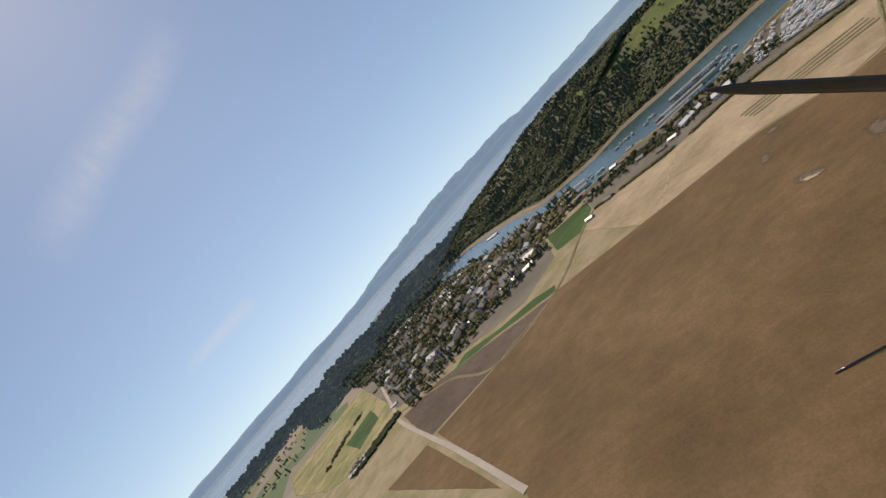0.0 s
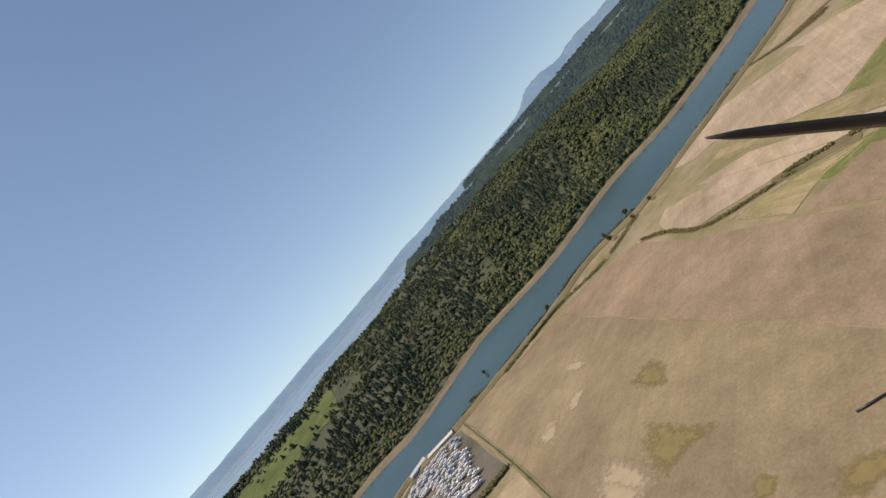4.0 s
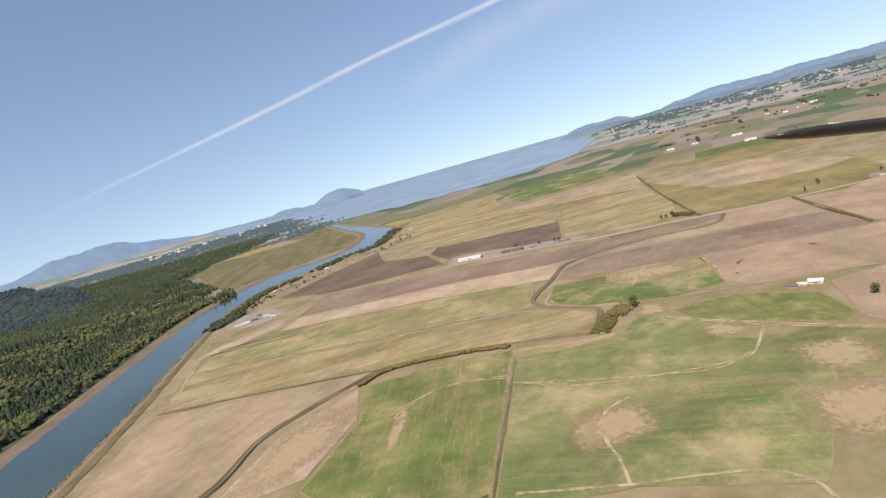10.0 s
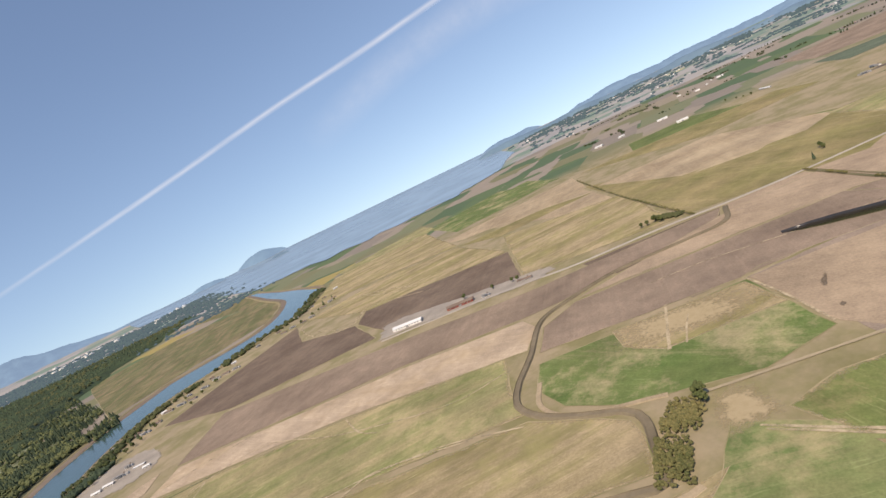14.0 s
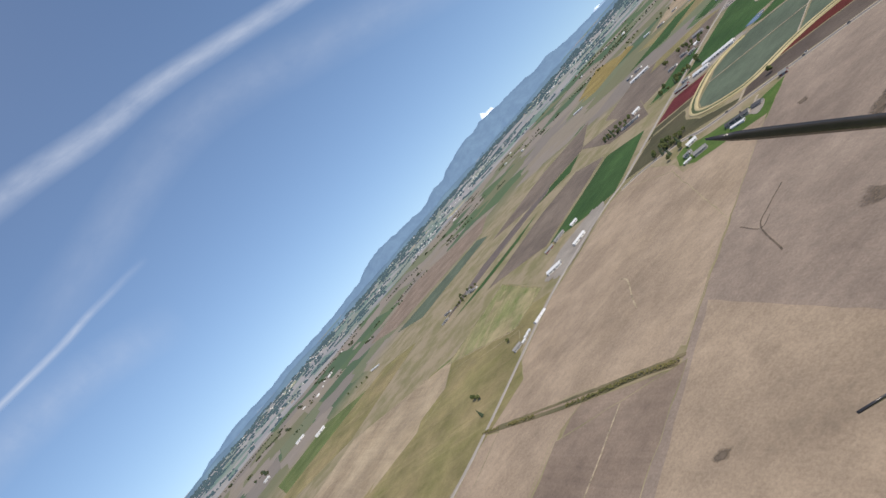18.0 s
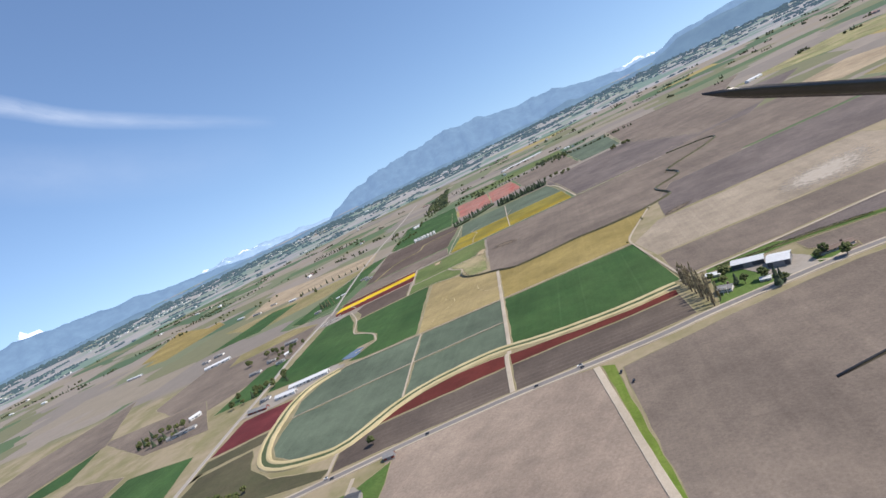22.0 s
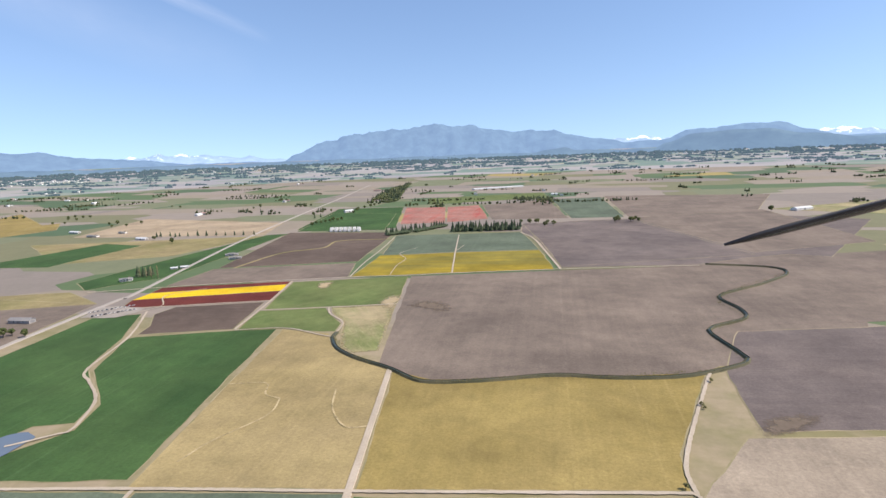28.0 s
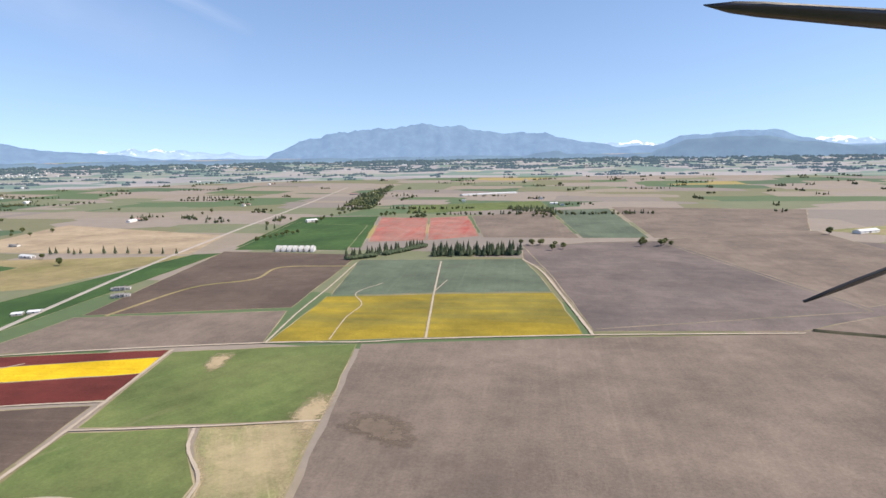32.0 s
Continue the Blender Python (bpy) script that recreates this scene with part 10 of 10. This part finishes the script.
# place along the way at 23.5 s, metres a second, lane to the left of the way, paint, label, length
for x_, y_, turn_, paint_, label_ in (
    (-385.0, 427.2, 100, "car_white", "white car parked beside the tulip fields"),
    (-383.5, 428.8, 100, "car_white", "white car parked beside the tulip fields"),
    (-382.0, 430.4, 80, "car_grey", "silver car parked beside the tulip fields"),
    (-380.5, 432.0, 90, "car_white", "white car parked beside the tulip fields"),
    (-378.9, 433.6, 80, "car_grey", "silver car parked beside the tulip fields"),
    (-377.4, 435.2, 100, "car_dark", "dark car parked beside the tulip fields"),
    (-375.9, 436.8, 80, "car_white", "white car parked beside the tulip fields"),
    (-374.4, 438.4, 100, "car_white", "white car parked beside the tulip fields"),
    (-372.9, 440.0, 100, "car_white", "white car parked beside the tulip fields"),
    (-371.3, 441.6, 100, "car_white", "white car parked beside the tulip fields"),
    (-369.8, 443.2, 80, "car_white", "white car parked beside the tulip fields"),
    (-377.4, 420.8, 100, "car_dark", "dark car parked beside the tulip fields"),
    (-375.9, 422.2, 90, "car_white", "white car parked beside the tulip fields"),
    (-374.4, 423.7, 100, "car_white", "white car parked beside the tulip fields"),
    (-372.9, 425.1, 80, "car_dark", "dark car parked beside the tulip fields"),
    (-371.4, 426.5, 80, "car_white", "white car parked beside the tulip fields"),
    (-369.9, 427.9, 100, "car_white", "white car parked beside the tulip fields"),
    (-368.4, 429.4, 90, "car_dark", "dark car parked beside the tulip fields"),
    (-366.9, 430.8, 90, "car_grey", "silver car parked beside the tulip fields"),
    (-365.4, 432.2, 100, "car_white", "white car parked beside the tulip fields"),
    (-363.9, 433.6, 90, "car_grey", "silver car parked beside the tulip fields"),
    (-362.4, 435.0, 80, "car_white", "white car parked beside the tulip fields"),
    (-124.9, 144.3, 80, "car_dark", "dark farm truck standing beside a lane"),
    (-121.9, 135.6, 80, "car_dark", "dark farm truck standing beside a lane"),
):
    ob_ = car(x_, y_, turn_, paint_, label_)
    ob_["group"] = "parked cars"
    ob_.location.z = 0.42

CARS = [(row_, car(0, 0, 0, *row_[3:])) for row_ in (
    (469.2, 13.0, -1.1, "car_dark", "dark car driving on the highway"),
    (515.5, 13.0, -1.1, "car_dark", "dark car driving on the highway"),
    (532.7, 12.0, -1.1, "car_dark", "dark car driving on the highway"),
    (500.7, -9.0, 1.1, "car_white", "white van driving on the highway", 5.0),
    (427.7, 13.0, -1.1, "car_dark", "dark car driving on the highway"),
    (390.1, -10.0, 1.1, "car_white", "white car driving on the highway"),
    (626.6, -9.0, 1.1, "car_dark", "dark car driving on the highway"),
)]


# ---- contrails and thin high cloud ----
def contrail_mat(name, dense):
    m, n, l, b = shader(name)
    uv = n.new("ShaderNodeTexCoord").outputs["UV"]
    sep = n.new("ShaderNodeSeparateXYZ")
    l.new(uv, sep.inputs[0])
    pp = n.new("ShaderNodeMath")
    pp.operation = "PINGPONG"
    pp.inputs[1].default_value = 0.5
    l.new(sep.outputs["Y"], pp.inputs[0])
    edge = ramp(n, l, pp.outputs[0], 0.0, 0.45)
    mp = n.new("ShaderNodeMapping")
    mp.inputs["Scale"].default_value = (14, 1.6, 1)
    l.new(uv, mp.inputs["Vector"])
    cl = noise_node(n, l, 1.5, 6, 0.6, mp.outputs["Vector"])
    ends = n.new("ShaderNodeMath")
    ends.operation = "PINGPONG"
    ends.inputs[1].default_value = 0.5
    l.new(sep.outputs["X"], ends.inputs[0])
    fac = None
    for v in (ramp(n, l, cl.outputs["Fac"], 0.15, 0.7, 0.25, 1.0), ramp(n, l, ends.outputs[0], 0.0, 0.22)):
        q = n.new("ShaderNodeMath")
        q.operation = "MULTIPLY"
        l.new(edge if fac is None else fac, q.inputs[0])
        l.new(v, q.inputs[1])
        fac = q.outputs[0]
    q = n.new("ShaderNodeMath")
    q.operation = "MULTIPLY"
    q.inputs[1].default_value = dense
    l.new(fac, q.inputs[0])
    l.new(q.outputs[0], b.inputs["Alpha"])
    # sunlit white of trail and cloud is painted in as glow over black
    b.inputs["Base Color"].default_value = (0.0, 0.0, 0.0, 1)
    b.inputs["Specular IOR Level"].default_value = 0.0
    b.inputs["Emission Color"].default_value = (0.80, 0.84, 0.92, 1)
    b.inputs["Emission Strength"].default_value = 0.85
    return m


def contrail(name, label, way, wide, dense, dist=4400.0):
    """A trail through given directions (degrees clockwise from +y, degrees up), wide in degrees at both ends."""
    M[name + str(len(M))] = contrail_mat(name, dense)
    pts = []
    for a, e in way:
        a, e = radians(a), radians(e)
        pts.append(CENTRE + Vector((0, 0, EYE)) + dist * Vector((math.sin(a) * math.cos(e), math.cos(a) * math.cos(e), math.sin(e))))
    bm = bmesh.new()
    uvl = bm.loops.layers.uv.new("UVMap")
    n = 40
    rows = []
    for i in range(n + 1):
        u = i / n * (len(pts) - 1)
        j = min(int(u), len(pts) - 2)
        p0, p1, p2, p3 = pts[max(j - 1, 0)], pts[j], pts[j + 1], pts[min(j + 2, len(pts) - 1)]
        f = u - j
        p = 0.5 * ((2 * p1) + (p2 - p0) * f + (2 * p0 - 5 * p1 + 4 * p2 - p3) * f * f + (3 * p1 - p0 - 3 * p2 + p3) * f ** 3)
        t = (p2 - p1).normalized()
        s = t.cross(p - CENTRE).normalized()
        w = dist * math.tan(radians(wide[0] + (wide[1] - wide[0]) * i / n)) / 2
        rows.append((bm.verts.new(p - s * w), bm.verts.new(p + s * w)))
    for i in range(n):
        f = bm.faces.new((rows[i][0], rows[i + 1][0], rows[i + 1][1], rows[i][1]))
        for lp, uvc in zip(f.loops, ((i / n, 0), ((i + 1) / n, 0), ((i + 1) / n, 1), (i / n, 1))):
            lp[uvl].uv = uvc
    me = bpy.data.meshes.new(name)
    bm.to_mesh(me)
    bm.free()
    me.materials.append(M[list(M)[-1]])
    ob = tagged(new(name, me), label, "cloud", kind="structure")
    ob.visible_shadow = False


contrail("backdrop_contrail", "long thin white contrail in a blue sky", [(-160, 4.5), (-147.6, 7.7), (-138.0, 10.0), (-126.7, 12.5), (-115.3, 14.2), (-100.0, 16.0), (-94.7, 16.7), (-88.0, 17.1)], (0.45, 0.95), 0.6)
contrail("backdrop_contrail", "broad soft white contrail in a blue sky", [(-110, 29), (-97.7, 27.9), (-90.1, 28.0), (-82.0, 27.5), (-75.1, 27.2), (-65.0, 25.2), (-55.5, 22.5), (-48.0, 20.0), (-42.8, 17.3), (-34.5, 14.0), (-26.4, 10.7)], (3.4, 1.4), 0.5)
contrail("backdrop_cloud", "thin veil of high cloud", [(-108, 14), (-92, 20), (-75, 23), (-60, 19), (-45, 13), (-28, 8)], (5, 6), 0.16)
contrail("backdrop_cloud", "feathery patch of high cloud", [(102.3, 28.9), (95.9, 26.8), (89.0, 25.6), (84.1, 24.0), (78.4, 21.7)], (4, 5), 0.3)
contrail("backdrop_cloud", "feathery patch of high cloud", [(78.8, 7.3), (83.7, 7.4), (87.6, 7.4)], (1.5, 2.5), 0.35)
contrail("backdrop_cloud", "thin veil of high cloud", [(-125, 8), (-112, 12), (-100, 13), (-90, 11)], (4, 5), 0.2)


# ---- refinery on the far shore ----
def build_refinery():
    rnd = random.Random(14)
    for k in range(34):
        a, r = rnd.uniform(-155, -143), rnd.uniform(4300, 6000)
        p = land(CENTRE.x + r * math.sin(radians(a)), CENTRE.y + r * math.cos(radians(a)))
        w, h = rnd.uniform(6, 14), rnd.uniform(11, 19)
        root = empty("storage_tank", pose(p.x, p.y, p.z - 6), "round white storage tank on the far shore", "tank", "refinery tanks")
        bm = bmesh.new()
        bmesh.ops.create_cone(bm, cap_ends=False, segments=20, radius1=w, radius2=w, depth=h, matrix=Matrix.Translation((0, 0, h / 2)))
        part("shell", bm, "white_wall", root)
        bm = bmesh.new()
        bmesh.ops.create_cone(bm, cap_ends=True, segments=20, radius1=w + 0.4, radius2=0.6, depth=w * 0.15, matrix=Matrix.Translation((0, 0, h + w * 0.075)))
        part("roof", bm, "white_roof", root)


build_refinery()


# ---- what moves ----
# seconds and the turn of the propeller, in degrees
SPIN = [(0, 2.2), (1, 15.8), (2, 10.1), (3, 6.0), (4, 5.9), (4.5, 1.5), (6.5, -2.7), (7, 16.0), (7.5, -2.0), (8, 13.9), (9, 11.2), (9.5, -18.6), (10, -18.6), (12, 10.5), (13, -18.6), (15.5, 1.5), (16, 1.9), (17, 6.6), (18, 6.0), (19, 1.1), (20, 2.2), (21, 1.2), (22, 2.5), (23, 0.0), (23.5, 0.3), (24, 10.5), (25, 8.3), (25.5, -1.2), (27.5, 12.7), (28, 14.3), (29, -0.6), (30, 11.1), (31, 12.0), (32, -4.4)]


def spin_at(t):
    for (a, p), (b, q) in zip(SPIN, SPIN[1:]):
        if a <= t <= b:
            return p + (q - p) * (t - a) / (b - a)
    return SPIN[-1][1]


def motions():
    walk(propeller, [(row[0], view(*row[1:]) @ pose(1.45, 0.272, -0.78, 0, 0, spin_at(row[0]))) for row in FLIGHT])
    for (place, speed, side, *_), thing in CARS:
        rows = []
        for t in range(0, 33):
            p, way = route_at(place + speed * (t - 23.5))
            q = p + Vector((-way.y, way.x, 0)) * side
            rows.append((float(t), pose(q.x, q.y, 0.74, 0, 0, math.degrees(math.atan2(way.y, way.x)) + (0 if speed > 0 else 180))))
        walk(thing, rows)


motions()
